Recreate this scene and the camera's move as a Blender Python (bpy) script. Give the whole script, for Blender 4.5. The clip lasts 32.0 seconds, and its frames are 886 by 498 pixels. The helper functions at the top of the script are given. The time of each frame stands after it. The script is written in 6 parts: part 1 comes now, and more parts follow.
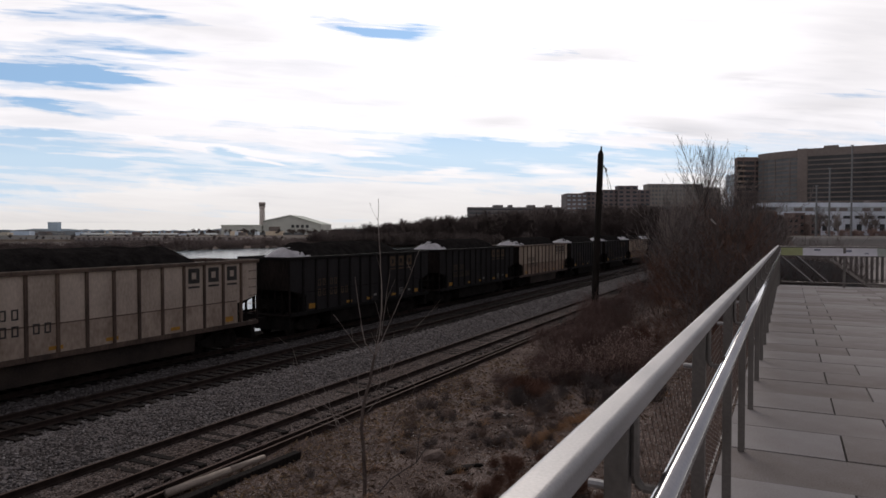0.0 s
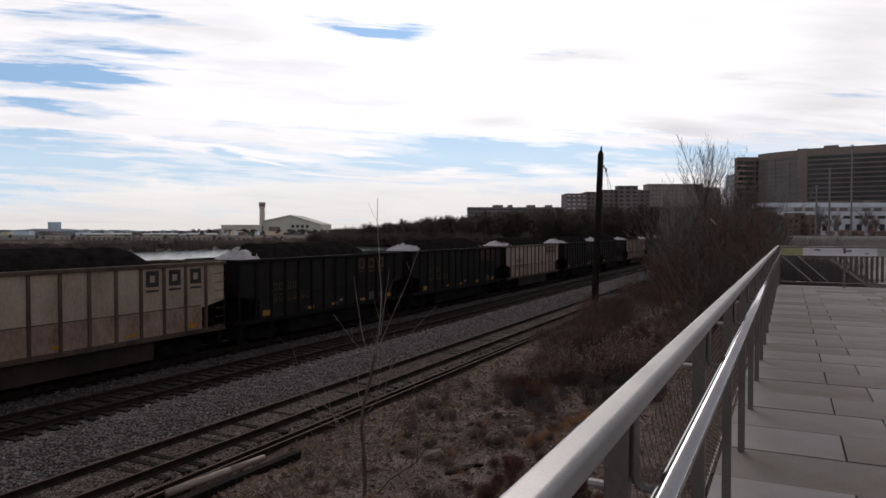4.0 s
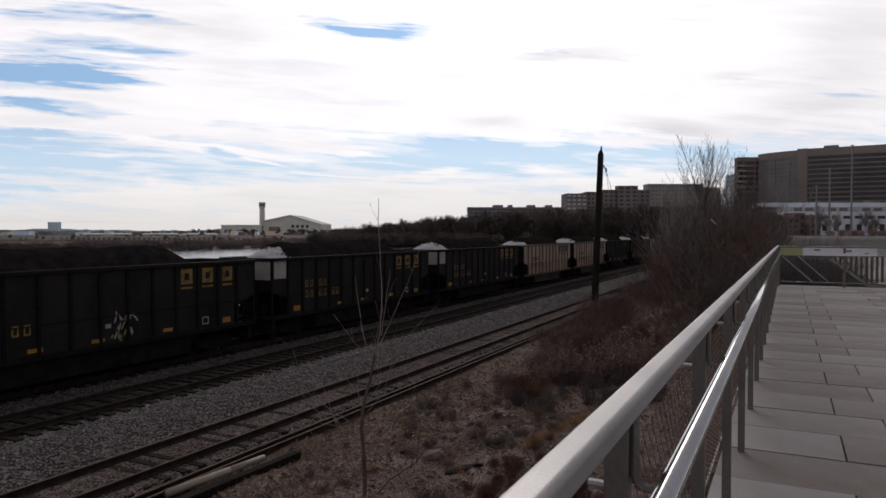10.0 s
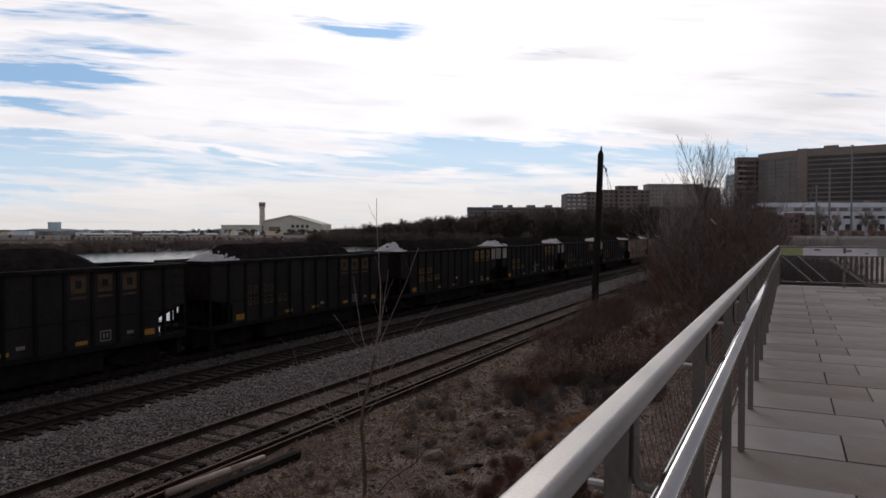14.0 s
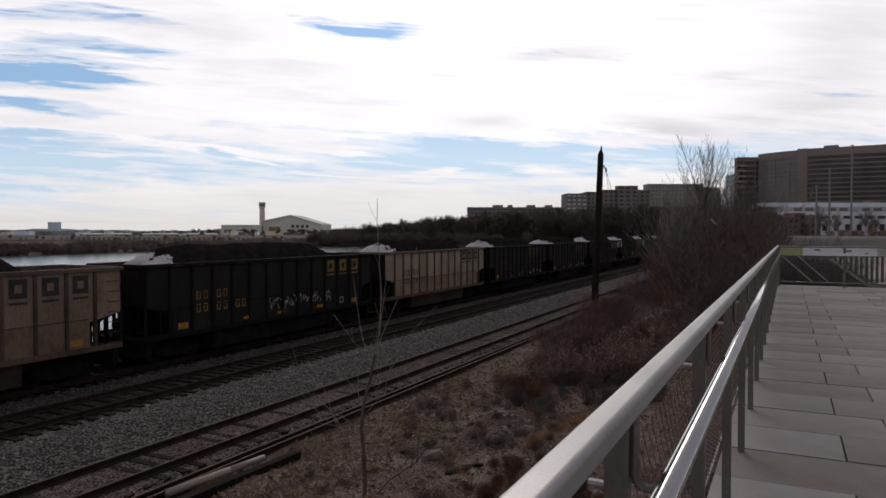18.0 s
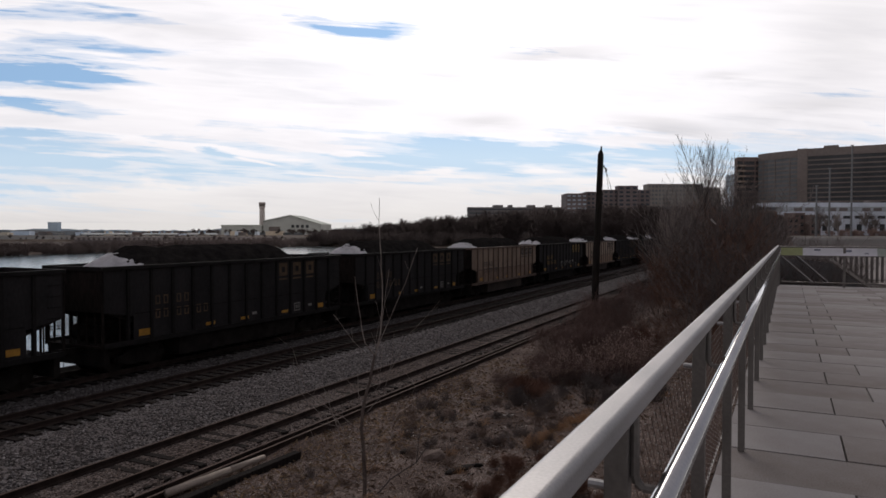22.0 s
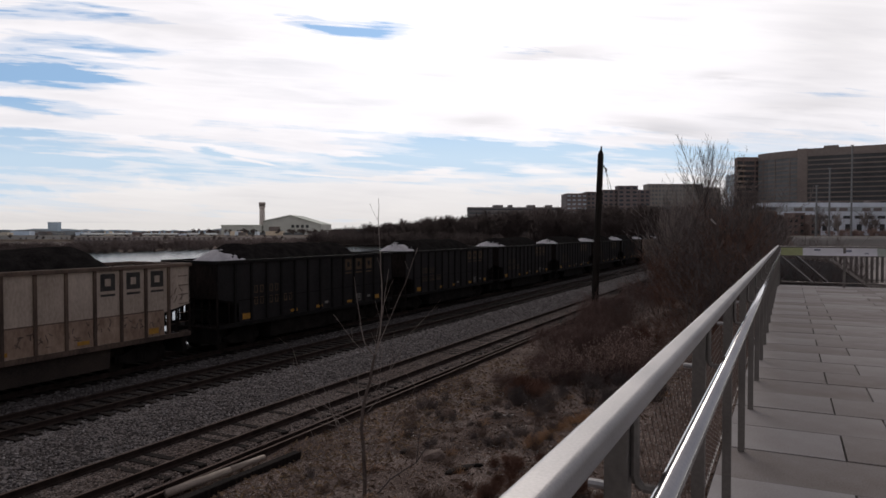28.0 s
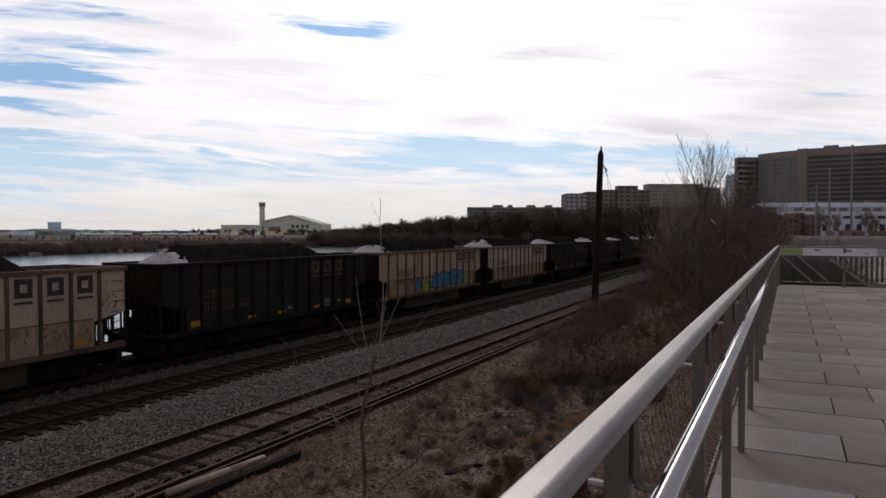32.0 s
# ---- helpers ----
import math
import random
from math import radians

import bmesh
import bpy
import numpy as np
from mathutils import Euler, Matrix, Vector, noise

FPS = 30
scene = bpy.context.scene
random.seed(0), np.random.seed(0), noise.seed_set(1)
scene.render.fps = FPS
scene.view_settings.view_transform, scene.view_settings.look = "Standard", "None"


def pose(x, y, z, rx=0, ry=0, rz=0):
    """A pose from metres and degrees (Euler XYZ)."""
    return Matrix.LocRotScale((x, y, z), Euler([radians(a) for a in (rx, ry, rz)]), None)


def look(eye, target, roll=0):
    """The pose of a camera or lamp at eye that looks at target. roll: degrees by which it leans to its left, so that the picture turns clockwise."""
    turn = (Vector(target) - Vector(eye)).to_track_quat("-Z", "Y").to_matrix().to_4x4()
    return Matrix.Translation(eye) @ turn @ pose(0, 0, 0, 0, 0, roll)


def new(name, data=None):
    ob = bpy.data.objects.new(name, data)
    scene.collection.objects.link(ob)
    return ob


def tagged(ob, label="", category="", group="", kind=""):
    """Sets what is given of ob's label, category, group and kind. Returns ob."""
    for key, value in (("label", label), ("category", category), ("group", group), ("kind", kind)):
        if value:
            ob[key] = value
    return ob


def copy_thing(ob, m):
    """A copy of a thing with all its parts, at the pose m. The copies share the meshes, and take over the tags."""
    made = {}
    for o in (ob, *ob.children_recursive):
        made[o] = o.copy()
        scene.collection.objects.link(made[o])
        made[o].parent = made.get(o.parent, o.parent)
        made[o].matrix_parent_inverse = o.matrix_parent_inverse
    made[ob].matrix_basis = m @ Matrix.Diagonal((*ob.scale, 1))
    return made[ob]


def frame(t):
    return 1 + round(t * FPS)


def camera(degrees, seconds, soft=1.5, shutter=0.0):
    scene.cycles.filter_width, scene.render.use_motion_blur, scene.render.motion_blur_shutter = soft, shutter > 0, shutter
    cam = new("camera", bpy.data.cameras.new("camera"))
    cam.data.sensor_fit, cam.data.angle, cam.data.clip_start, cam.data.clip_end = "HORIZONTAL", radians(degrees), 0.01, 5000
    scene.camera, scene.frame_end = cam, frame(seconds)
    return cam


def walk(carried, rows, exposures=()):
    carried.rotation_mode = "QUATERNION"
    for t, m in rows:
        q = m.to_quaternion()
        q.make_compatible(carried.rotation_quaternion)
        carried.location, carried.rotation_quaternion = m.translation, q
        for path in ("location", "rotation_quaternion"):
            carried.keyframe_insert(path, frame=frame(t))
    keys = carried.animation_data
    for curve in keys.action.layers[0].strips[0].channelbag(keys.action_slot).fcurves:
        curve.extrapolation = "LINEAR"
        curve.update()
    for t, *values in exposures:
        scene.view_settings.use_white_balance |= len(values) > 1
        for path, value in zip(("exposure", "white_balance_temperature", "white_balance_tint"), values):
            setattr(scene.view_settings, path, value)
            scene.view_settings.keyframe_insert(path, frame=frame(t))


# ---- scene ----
# ---------------------------------------------------------------- plan
# y runs along the tracks and the promenade, away from the viewer; x to its
# right; z = 0 is the head of the train's rails.
EYE_Z = 5.15
DECK_Z = 3.70
AIM = 26.6            # the camera looks this far to the left of the tracks
TRAIN_X = -22.9
MID_X = -18.85        # empty second track
SIDING_X = -14.20     # rusty siding
SECONDS = 32.0

cam = camera(65.45, SECONDS, soft=1.6)
CAM_POSE = pose(0, 0, EYE_Z, 90 - 1.456, 0, AIM)
walk(cam, [(0.0, CAM_POSE), (SECONDS, CAM_POSE)], exposures=[(0.0, 0.06, 6500, 14), (4.0, 0.05, 6500, 14), (10.0, 0.02, 6500, 14), (20.0, 0.0, 6500, 14), (SECONDS, 0.0, 6500, 14)])

# ---------------------------------------------------------------- light
SUN_BEARING = 26.0    # left of the tracks
SUN_HEIGHT = 36.0
sun = new("sun", bpy.data.lights.new("sun", "SUN"))
sun.data.energy, sun.data.angle, sun.data.color = 0.60, radians(26.0), (1.0, 0.93, 0.84)
sb, sh = radians(SUN_BEARING), radians(SUN_HEIGHT)
SUN_DIR = Vector((-math.sin(sb) * math.cos(sh), math.cos(sb) * math.cos(sh), math.sin(sh)))
sun.matrix_world = look(SUN_DIR * 100, (0, 0, 0))

world = bpy.data.worlds.new("sky")
scene.world = world
world.use_nodes = True


def build_world():
    nt = world.node_tree
    nt.nodes.clear()
    N, L = nt.nodes.new, nt.links.new
    out, bg = N("ShaderNodeOutputWorld"), N("ShaderNodeBackground")
    sky = N("ShaderNodeTexSky")
    sky.sky_type, sky.sun_disc = "NISHITA", False
    sky.sun_elevation, sky.sun_rotation = sh, -sb
    sky.air_density, sky.dust_density = 1.0, 2.0
    co = N("ShaderNodeTexCoord")
    # thin cloud cover, thickest towards the horizon
    sep = N("ShaderNodeSeparateXYZ")
    L(co.outputs["Generated"], sep.inputs[0])
    mp = N("ShaderNodeMapRange")
    mp.inputs["From Min"].default_value, mp.inputs["From Max"].default_value = 0.0, 0.5
    mp.inputs["To Min"].default_value, mp.inputs["To Max"].default_value = 0.7, 0.6
    L(sep.outputs[2], mp.inputs["Value"])
    no = N("ShaderNodeTexNoise")
    no.inputs["Scale"].default_value, no.inputs["Detail"].default_value = 2.5, 6
    L(co.outputs["Generated"], no.inputs["Vector"])
    mul = N("ShaderNodeMath")
    mul.operation, mul.use_clamp = "MULTIPLY_ADD", True
    L(no.outputs["Fac"], mul.inputs[0])
    mul.inputs[1].default_value = 0.5
    sub = N("ShaderNodeMath")
    sub.operation = "SUBTRACT"
    L(mp.outputs[0], sub.inputs[0])
    sub.inputs[1].default_value = 0.2
    L(sub.outputs[0], mul.inputs[2])
    mix = N("ShaderNodeMix")
    mix.data_type = "RGBA"
    L(mul.outputs[0], mix.inputs["Factor"])
    L(sky.outputs[0], mix.inputs["A"])
    mix.inputs["B"].default_value = (6.9, 6.3, 6.3, 1)
    low = N("ShaderNodeMapRange")
    low.inputs["From Min"].default_value, low.inputs["From Max"].default_value = 0.012, 0.06
    low.inputs["To Min"].default_value, low.inputs["To Max"].default_value = 1.0, 0.0
    L(sep.outputs[2], low.inputs["Value"])
    haze = N("ShaderNodeMix")
    haze.data_type = "RGBA"
    L(low.outputs[0], haze.inputs["Factor"])
    L(mix.outputs["Result"], haze.inputs["A"])
    haze.inputs["B"].default_value = (16.5, 16.3, 15.6, 1)
    L(haze.outputs["Result"], bg.inputs["Color"])
    bg.inputs["Strength"].default_value = 0.045
    L(bg.outputs[0], out.inputs[0])


build_world()

# ---------------------------------------------------------------- helpers


def site(right, ahead):
    """A place by metres along and to the right of the camera's bearing."""
    a = radians(AIM)
    return Vector((right * math.cos(a) - ahead * math.sin(a), right * math.sin(a) + ahead * math.cos(a), 0))


def mesh_of(name, bm, material=None, smooth=False):
    me = bpy.data.meshes.new(name)
    bm.to_mesh(me)
    bm.free()
    if material:
        me.materials.append(material)
    if smooth:
        for p in me.polygons:
            p.use_smooth = True
    return me


def raw_mesh(name, verts, faces, material, smooth=False):
    me = bpy.data.meshes.new(name)
    me.from_pydata(verts, [], faces)
    me.materials.append(material)
    if smooth:
        for p in me.polygons:
            p.use_smooth = True
    me.update()
    return me


def part(name, bm, material, parent, label="", smooth=False):
    me = bm if isinstance(bm, bpy.types.Mesh) else mesh_of(name, bm, material, smooth)
    ob = new(name, me)
    ob.parent = parent
    if label:
        tagged(ob, label)
    return ob


def place(name, me, parent, x=0, y=0, z=0, rz=0, label=""):
    ob = new(name, me)
    ob.parent = parent
    ob.matrix_basis = pose(x, y, z, 0, 0, rz)
    if label:
        tagged(ob, label)
    return ob


def thing(name, label, category, group="", kind="", m=None, data=None):
    ob = tagged(new(name, data), label, category, group, kind)
    if m is not None:
        ob.matrix_basis = m
    return ob


def box(bm, x0, x1, y0, y1, z0, z1, bevel=0.0):
    vs = [bm.verts.new((x, y, z)) for z in (z0, z1) for y in (y0, y1) for x in (x0, x1)]
    fs = [bm.faces.new([vs[i] for i in q]) for q in ((0, 2, 3, 1), (4, 5, 7, 6), (0, 1, 5, 4), (2, 6, 7, 3), (0, 4, 6, 2), (1, 3, 7, 5))]
    if bevel:
        es = list({e for f in fs for e in f.edges})
        bmesh.ops.bevel(bm, geom=es, offset=bevel, segments=2, affect="EDGES", profile=0.5)
    return bm


def boxed(*a, bevel=0.0):
    return box(bmesh.new(), *a, bevel=bevel)


def prism(bm, profile, y0, y1, axis="y"):
    """Sweep a closed profile of (x, z) along y, or of (y, z) along x."""
    n = len(profile)
    put = (lambda p, s: (p[0], s, p[1])) if axis == "y" else (lambda p, s: (s, p[0], p[1]))
    a = [bm.verts.new(put(p, y0)) for p in profile]
    b = [bm.verts.new(put(p, y1)) for p in profile]
    for i in range(n):
        j = (i + 1) % n
        bm.faces.new((a[i], a[j], b[j], b[i]))
    bm.faces.new(a[::-1])
    bm.faces.new(b)
    bmesh.ops.recalc_face_normals(bm, faces=bm.faces[:])
    return bm


def rod(bm, p, q, r, n=8, r2=None):
    p, q = Vector(p), Vector(q)
    r2 = r if r2 is None else r2
    d = (q - p).normalized()
    u = d.orthogonal().normalized()
    w = d.cross(u)
    rings = []
    for c, rr in ((p, r), (q, r2)):
        rings.append([bm.verts.new(c + (u * math.cos(2 * math.pi * i / n) + w * math.sin(2 * math.pi * i / n)) * rr) for i in range(n)])
    for i in range(n):
        j = (i + 1) % n
        bm.faces.new((rings[0][i], rings[0][j], rings[1][j], rings[1][i]))
    bm.faces.new(rings[0][::-1])
    bm.faces.new(rings[1])
    return bm


# ---------------------------------------------------------------- materials


def surface(name, c1, c2, scale=4.0, rough=0.8, metal=0.0, bump=0.15, fine=60.0, contrast=0.25, stretch=(1, 1, 1), spread=0.0, world_space=False, spec=0.5):
    """A worn surface: two colours mixed by large stains and fine grain, with relief. spread: variation from piece to piece."""
    m = bpy.data.materials.new(name)
    m.use_nodes = True
    nt = m.node_tree
    N, L = nt.nodes.new, nt.links.new
    bsdf = nt.nodes["Principled BSDF"]
    co = N("ShaderNodeTexCoord")
    mp = N("ShaderNodeMapping")
    mp.inputs["Scale"].default_value = stretch
    if world_space:
        geo = N("ShaderNodeNewGeometry")
        L(geo.outputs["Position"], mp.inputs["Vector"])
    else:
        L(co.outputs["Object"], mp.inputs["Vector"])
    big, small = N("ShaderNodeTexNoise"), N("ShaderNodeTexNoise")
    big.inputs["Scale"].default_value, big.inputs["Detail"].default_value = scale, 5
    small.inputs["Scale"].default_value, small.inputs["Detail"].default_value = fine, 3
    L(mp.outputs[0], big.inputs["Vector"])
    L(mp.outputs[0], small.inputs["Vector"])
    add = N("ShaderNodeMath")
    add.operation = "MULTIPLY_ADD"
    L(small.outputs["Fac"], add.inputs[0])
    add.inputs[1].default_value = 0.6
    sh1 = N("ShaderNodeMath")
    sh1.operation = "SUBTRACT"
    L(big.outputs["Fac"], sh1.inputs[0])
    sh1.inputs[1].default_value = 0.3
    L(sh1.outputs[0], add.inputs[2])
    last = add
    if spread:
        info = N("ShaderNodeObjectInfo")
        sp = N("ShaderNodeMath")
        sp.operation = "MULTIPLY_ADD"
        L(info.outputs["Random"], sp.inputs[0])
        sp.inputs[1].default_value = spread
        L(add.outputs[0], sp.inputs[2])
        off = N("ShaderNodeMath")
        off.operation = "SUBTRACT"
        L(sp.outputs[0], off.inputs[0])
        off.inputs[1].default_value = spread / 2
        last = off
    ramp = N("ShaderNodeValToRGB")
    ramp.color_ramp.elements[0].position, ramp.color_ramp.elements[1].position = 0.5 - contrast, 0.5 + contrast
    ramp.color_ramp.elements[0].color, ramp.color_ramp.elements[1].color = (*c1, 1), (*c2, 1)
    L(last.outputs[0], ramp.inputs[0])
    L(ramp.outputs[0], bsdf.inputs["Base Color"])
    bsdf.inputs["Roughness"].default_value, bsdf.inputs["Metallic"].default_value = rough, metal
    bsdf.inputs["Specular IOR Level"].default_value = spec
    if bump:
        bp = N("ShaderNodeBump")
        bp.inputs["Strength"].default_value, bp.inputs["Distance"].default_value = bump, 0.02
        L(small.outputs["Fac"], bp.inputs["Height"])
        L(bp.outputs[0], bsdf.inputs["Normal"])
    return m


def pebbly(name, dark, mid, light, grain, rough=0.95, bump=0.6, stain=0.5, spec=0.03, stained=None):
    """Loose stones or gravel: cells of their own shade and height, with large stains."""
    m = bpy.data.materials.new(name)
    m.use_nodes = True
    nt = m.node_tree
    N, L = nt.nodes.new, nt.links.new
    b = nt.nodes["Principled BSDF"]
    geo = N("ShaderNodeNewGeometry")
    warp, cells, big = N("ShaderNodeTexNoise"), N("ShaderNodeTexVoronoi"), N("ShaderNodeTexNoise")
    warp.inputs["Scale"].default_value = grain * 1.5
    add, sc = N("ShaderNodeVectorMath"), N("ShaderNodeVectorMath")
    sc.operation = "SCALE"
    sc.inputs["Scale"].default_value = 0.6 / grain
    L(geo.outputs["Position"], warp.inputs["Vector"])
    L(warp.outputs["Color"], sc.inputs[0])
    L(geo.outputs["Position"], add.inputs[0])
    L(sc.outputs[0], add.inputs[1])
    cells.inputs["Scale"].default_value = grain
    L(add.outputs[0], cells.inputs["Vector"])
    bw, ramp = N("ShaderNodeRGBToBW"), N("ShaderNodeValToRGB")
    L(cells.outputs["Color"], bw.inputs[0])
    els = ramp.color_ramp.elements
    els.new(0.5)
    for e, p_, c in zip(els, (0.22, 0.5, 0.82), (dark, mid, light)):
        e.position, e.color = p_, (*c, 1)
    L(bw.outputs[0], ramp.inputs[0])
    big.inputs["Scale"].default_value, big.inputs["Detail"].default_value = 0.7, 6
    L(geo.outputs["Position"], big.inputs["Vector"])
    mr, mx = N("ShaderNodeMapRange"), N("ShaderNodeMix")
    mr.inputs["From Min"].default_value, mr.inputs["From Max"].default_value = 0.35, 0.65
    L(big.outputs["Fac"], mr.inputs["Value"])
    mx.data_type, mx.blend_type = "RGBA", "MULTIPLY"
    mul = N("ShaderNodeMath")
    mul.operation = "MULTIPLY"
    L(mr.outputs[0], mul.inputs[0])
    mul.inputs[1].default_value = stain
    L(mul.outputs[0], mx.inputs["Factor"])
    L(ramp.outputs[0], mx.inputs["A"])
    mx.inputs["B"].default_value = (*(stained or (0.35, 0.32, 0.30)), 1)
    L(mx.outputs["Result"], b.inputs["Base Color"])
    bp = N("ShaderNodeBump")
    bp.invert = True
    bp.inputs["Strength"].default_value, bp.inputs["Distance"].default_value = bump, 0.6 / grain
    L(cells.outputs["Distance"], bp.inputs["Height"])
    L(bp.outputs[0], b.inputs["Normal"])
    b.inputs["Roughness"].default_value = rough
    b.inputs["Specular IOR Level"].default_value = spec
    return m


M_dirt = pebbly("dirt", (0.078, 0.061, 0.053), (0.184, 0.145, 0.126), (0.43, 0.355, 0.318), 42, bump=0.55, stain=0.9, stained=(0.36, 0.325, 0.315))
M_land = surface("far_land", (0.072, 0.055, 0.046), (0.140, 0.110, 0.092), 0.03, 1.0, bump=0.2, fine=0.6, world_space=True, spec=0.03)
M_ballast = pebbly("ballast", (0.034, 0.031, 0.0305), (0.112, 0.102, 0.100), (0.288, 0.268, 0.263), 21, bump=0.8, stain=0.35, stained=(0.55, 0.52, 0.50))
M_blackbed = surface("near_black_ballast", (0.008, 0.0075, 0.0072), (0.026, 0.024, 0.023), 1.2, 1.0, bump=0.4, fine=16, contrast=0.28, world_space=True, spec=0.0)
M_stone = surface("ballast_stone", (0.085, 0.080, 0.079), (0.29, 0.275, 0.27), 3, 0.85, bump=0.3, fine=30, contrast=0.3, world_space=True, spec=0.2)
M_gravel = surface("earthy_gravel", (0.085, 0.066, 0.057), (0.30, 0.24, 0.208), 3, 0.9, bump=0.3, fine=30, contrast=0.3, world_space=True, spec=0.1)
M_siding = pebbly("earthy_siding_gravel", (0.034, 0.029, 0.027), (0.116, 0.098, 0.091), (0.30, 0.262, 0.245), 22, bump=0.6, stain=0.6, stained=(0.5, 0.43, 0.40))
M_tie = surface("creosoted_timber", (0.010, 0.0085, 0.0078), (0.042, 0.034, 0.030), 2.0, 0.9, bump=0.4, fine=40, stretch=(1, 6, 1), spread=0.4, spec=0.15)
M_rail = surface("rusty_rail", (0.020, 0.0145, 0.0125), (0.060, 0.043, 0.037), 3.0, 0.85, 0.0, 0.2, 80, spec=0.15)
# rust of the rail heads, with the light on their tops painted in
M_litrusttop = surface("lit_rusty_rail_top", (0.085, 0.058, 0.047), (0.19, 0.136, 0.112), 2.0, 0.8, 0.0, 0.1, 60, spec=0.3)
M_darkbed = pebbly("oily_ballast", (0.012, 0.0115, 0.011), (0.045, 0.042, 0.041), (0.13, 0.122, 0.12), 17, bump=0.9, stain=0.4)
M_dustbed = pebbly("coal_dusted_gravel", (0.022, 0.0205, 0.020), (0.076, 0.070, 0.069), (0.20, 0.188, 0.185), 21, bump=0.8, stain=0.5, stained=(0.45, 0.43, 0.42))
M_duststone = surface("dusty_ballast_stone", (0.055, 0.052, 0.051), (0.20, 0.19, 0.187), 3, 0.85, bump=0.3, fine=30, contrast=0.3, world_space=True, spec=0.1)
M_log = surface("bleached_timber", (0.23, 0.19, 0.158), (0.56, 0.49, 0.42), 2.0, 0.85, bump=0.4, fine=30, stretch=(6, 0.6, 6))
M_paver = surface("concrete_paver", (0.207, 0.180, 0.163), (0.430, 0.420, 0.420), 1.5, 0.85, bump=0.14, fine=90, contrast=0.38, spread=0.40, spec=0.3)
M_grout = surface("paver_bed", (0.015, 0.013, 0.012), (0.035, 0.031, 0.028), 3, 0.95, fine=50)
M_concrete = surface("cast_concrete", (0.27, 0.255, 0.24), (0.42, 0.40, 0.38), 0.8, 0.9, bump=0.2, fine=40)
M_ramp = surface("pale_ramp_concrete", (0.36, 0.335, 0.31), (0.52, 0.49, 0.46), 0.8, 0.9, bump=0.2, fine=40)
M_steel = surface("satin_steel", (0.36, 0.365, 0.375), (0.51, 0.505, 0.51), 2.6, 0.50, 0.9, 0.03, 200)
M_chrome = surface("polished_steel", (0.52, 0.53, 0.54), (0.66, 0.67, 0.68), 2.0, 0.11, 1.0, 0.02, 150)
M_post = surface("painted_post", (0.16, 0.15, 0.14), (0.25, 0.235, 0.22), 3.0, 0.5, 0.5, 0.05, 90)
M_wire = surface("steel_wire", (0.10, 0.068, 0.055), (0.27, 0.19, 0.155), 30, 0.6, 0.3, 0.0)
M_ferrule = surface("bright_ferrule", (0.42, 0.40, 0.38), (0.66, 0.64, 0.61), 30, 0.4, 0.6, 0.0)
M_bark = surface("bare_twigs", (0.078, 0.067, 0.063), (0.235, 0.205, 0.195), 1.5, 0.95, bump=0.2, fine=20, spread=0.3, spec=0.1)
M_red = surface("red_brown_twigs", (0.102, 0.072, 0.064), (0.272, 0.190, 0.168), 1.0, 0.95, bump=0.1, fine=20, spread=0.3, spec=0.1)
M_sap = surface("pale_sapling_bark", (0.19, 0.158, 0.140), (0.42, 0.37, 0.335), 2.0, 0.9, bump=0.2, fine=30, spec=0.1)
M_straw = surface("dry_straw", (0.34, 0.20, 0.11), (0.60, 0.405, 0.245), 2.0, 0.95, bump=0.1, fine=20, spec=0.1)
M_rust = surface("rust_red_weeds", (0.115, 0.066, 0.050), (0.30, 0.178, 0.132), 2.0, 0.95, bump=0.1, fine=20, spread=0.4, spec=0.1)
M_seed = surface("dry_seed_heads", (0.22, 0.155, 0.13), (0.54, 0.42, 0.36), 2.0, 0.95, bump=0.1, fine=20, spec=0.1)
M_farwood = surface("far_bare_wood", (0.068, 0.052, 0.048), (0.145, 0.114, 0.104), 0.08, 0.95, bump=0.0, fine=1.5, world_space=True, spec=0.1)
M_deepwood = surface("deep_bare_wood", (0.040, 0.031, 0.029), (0.092, 0.073, 0.068), 0.08, 0.95, bump=0.0, fine=1.5, world_space=True, spec=0.1)
M_pole = surface("tarred_pole", (0.010, 0.009, 0.008), (0.04, 0.033, 0.028), 2.0, 0.9, bump=0.4, fine=40, stretch=(6, 6, 0.7), spec=0.2)
M_white = surface("cream_car_paint", (0.24, 0.178, 0.126), (0.66, 0.548, 0.428), 1.1, 0.7, bump=0.08, fine=14, contrast=0.42, stretch=(1, 1, 0.45), spread=0.12)
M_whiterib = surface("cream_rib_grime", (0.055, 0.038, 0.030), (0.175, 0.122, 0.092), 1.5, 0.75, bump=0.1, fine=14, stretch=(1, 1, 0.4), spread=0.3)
M_black = surface("black_car_paint", (0.0120, 0.0117, 0.0120), (0.042, 0.0395, 0.041), 1.1, 0.7, bump=0.08, fine=14, contrast=0.4, stretch=(1, 1, 0.45), spread=0.15, spec=0.15)
M_palecream = surface("pale_cream_paint", (0.29, 0.232, 0.182), (0.70, 0.60, 0.505), 1.1, 0.7, bump=0.08, fine=14, contrast=0.40, stretch=(1, 1, 0.45))
M_palelower = surface("pale_cream_lower_sheet", (0.20, 0.145, 0.108), (0.64, 0.535, 0.44), 1.5, 0.8, bump=0.1, fine=9, contrast=0.40, stretch=(1, 1, 0.55))
M_drab = surface("brown_stained_paint", (0.13, 0.088, 0.062), (0.44, 0.335, 0.255), 1.1, 0.75, bump=0.08, fine=14, contrast=0.42, stretch=(1, 1, 0.45))
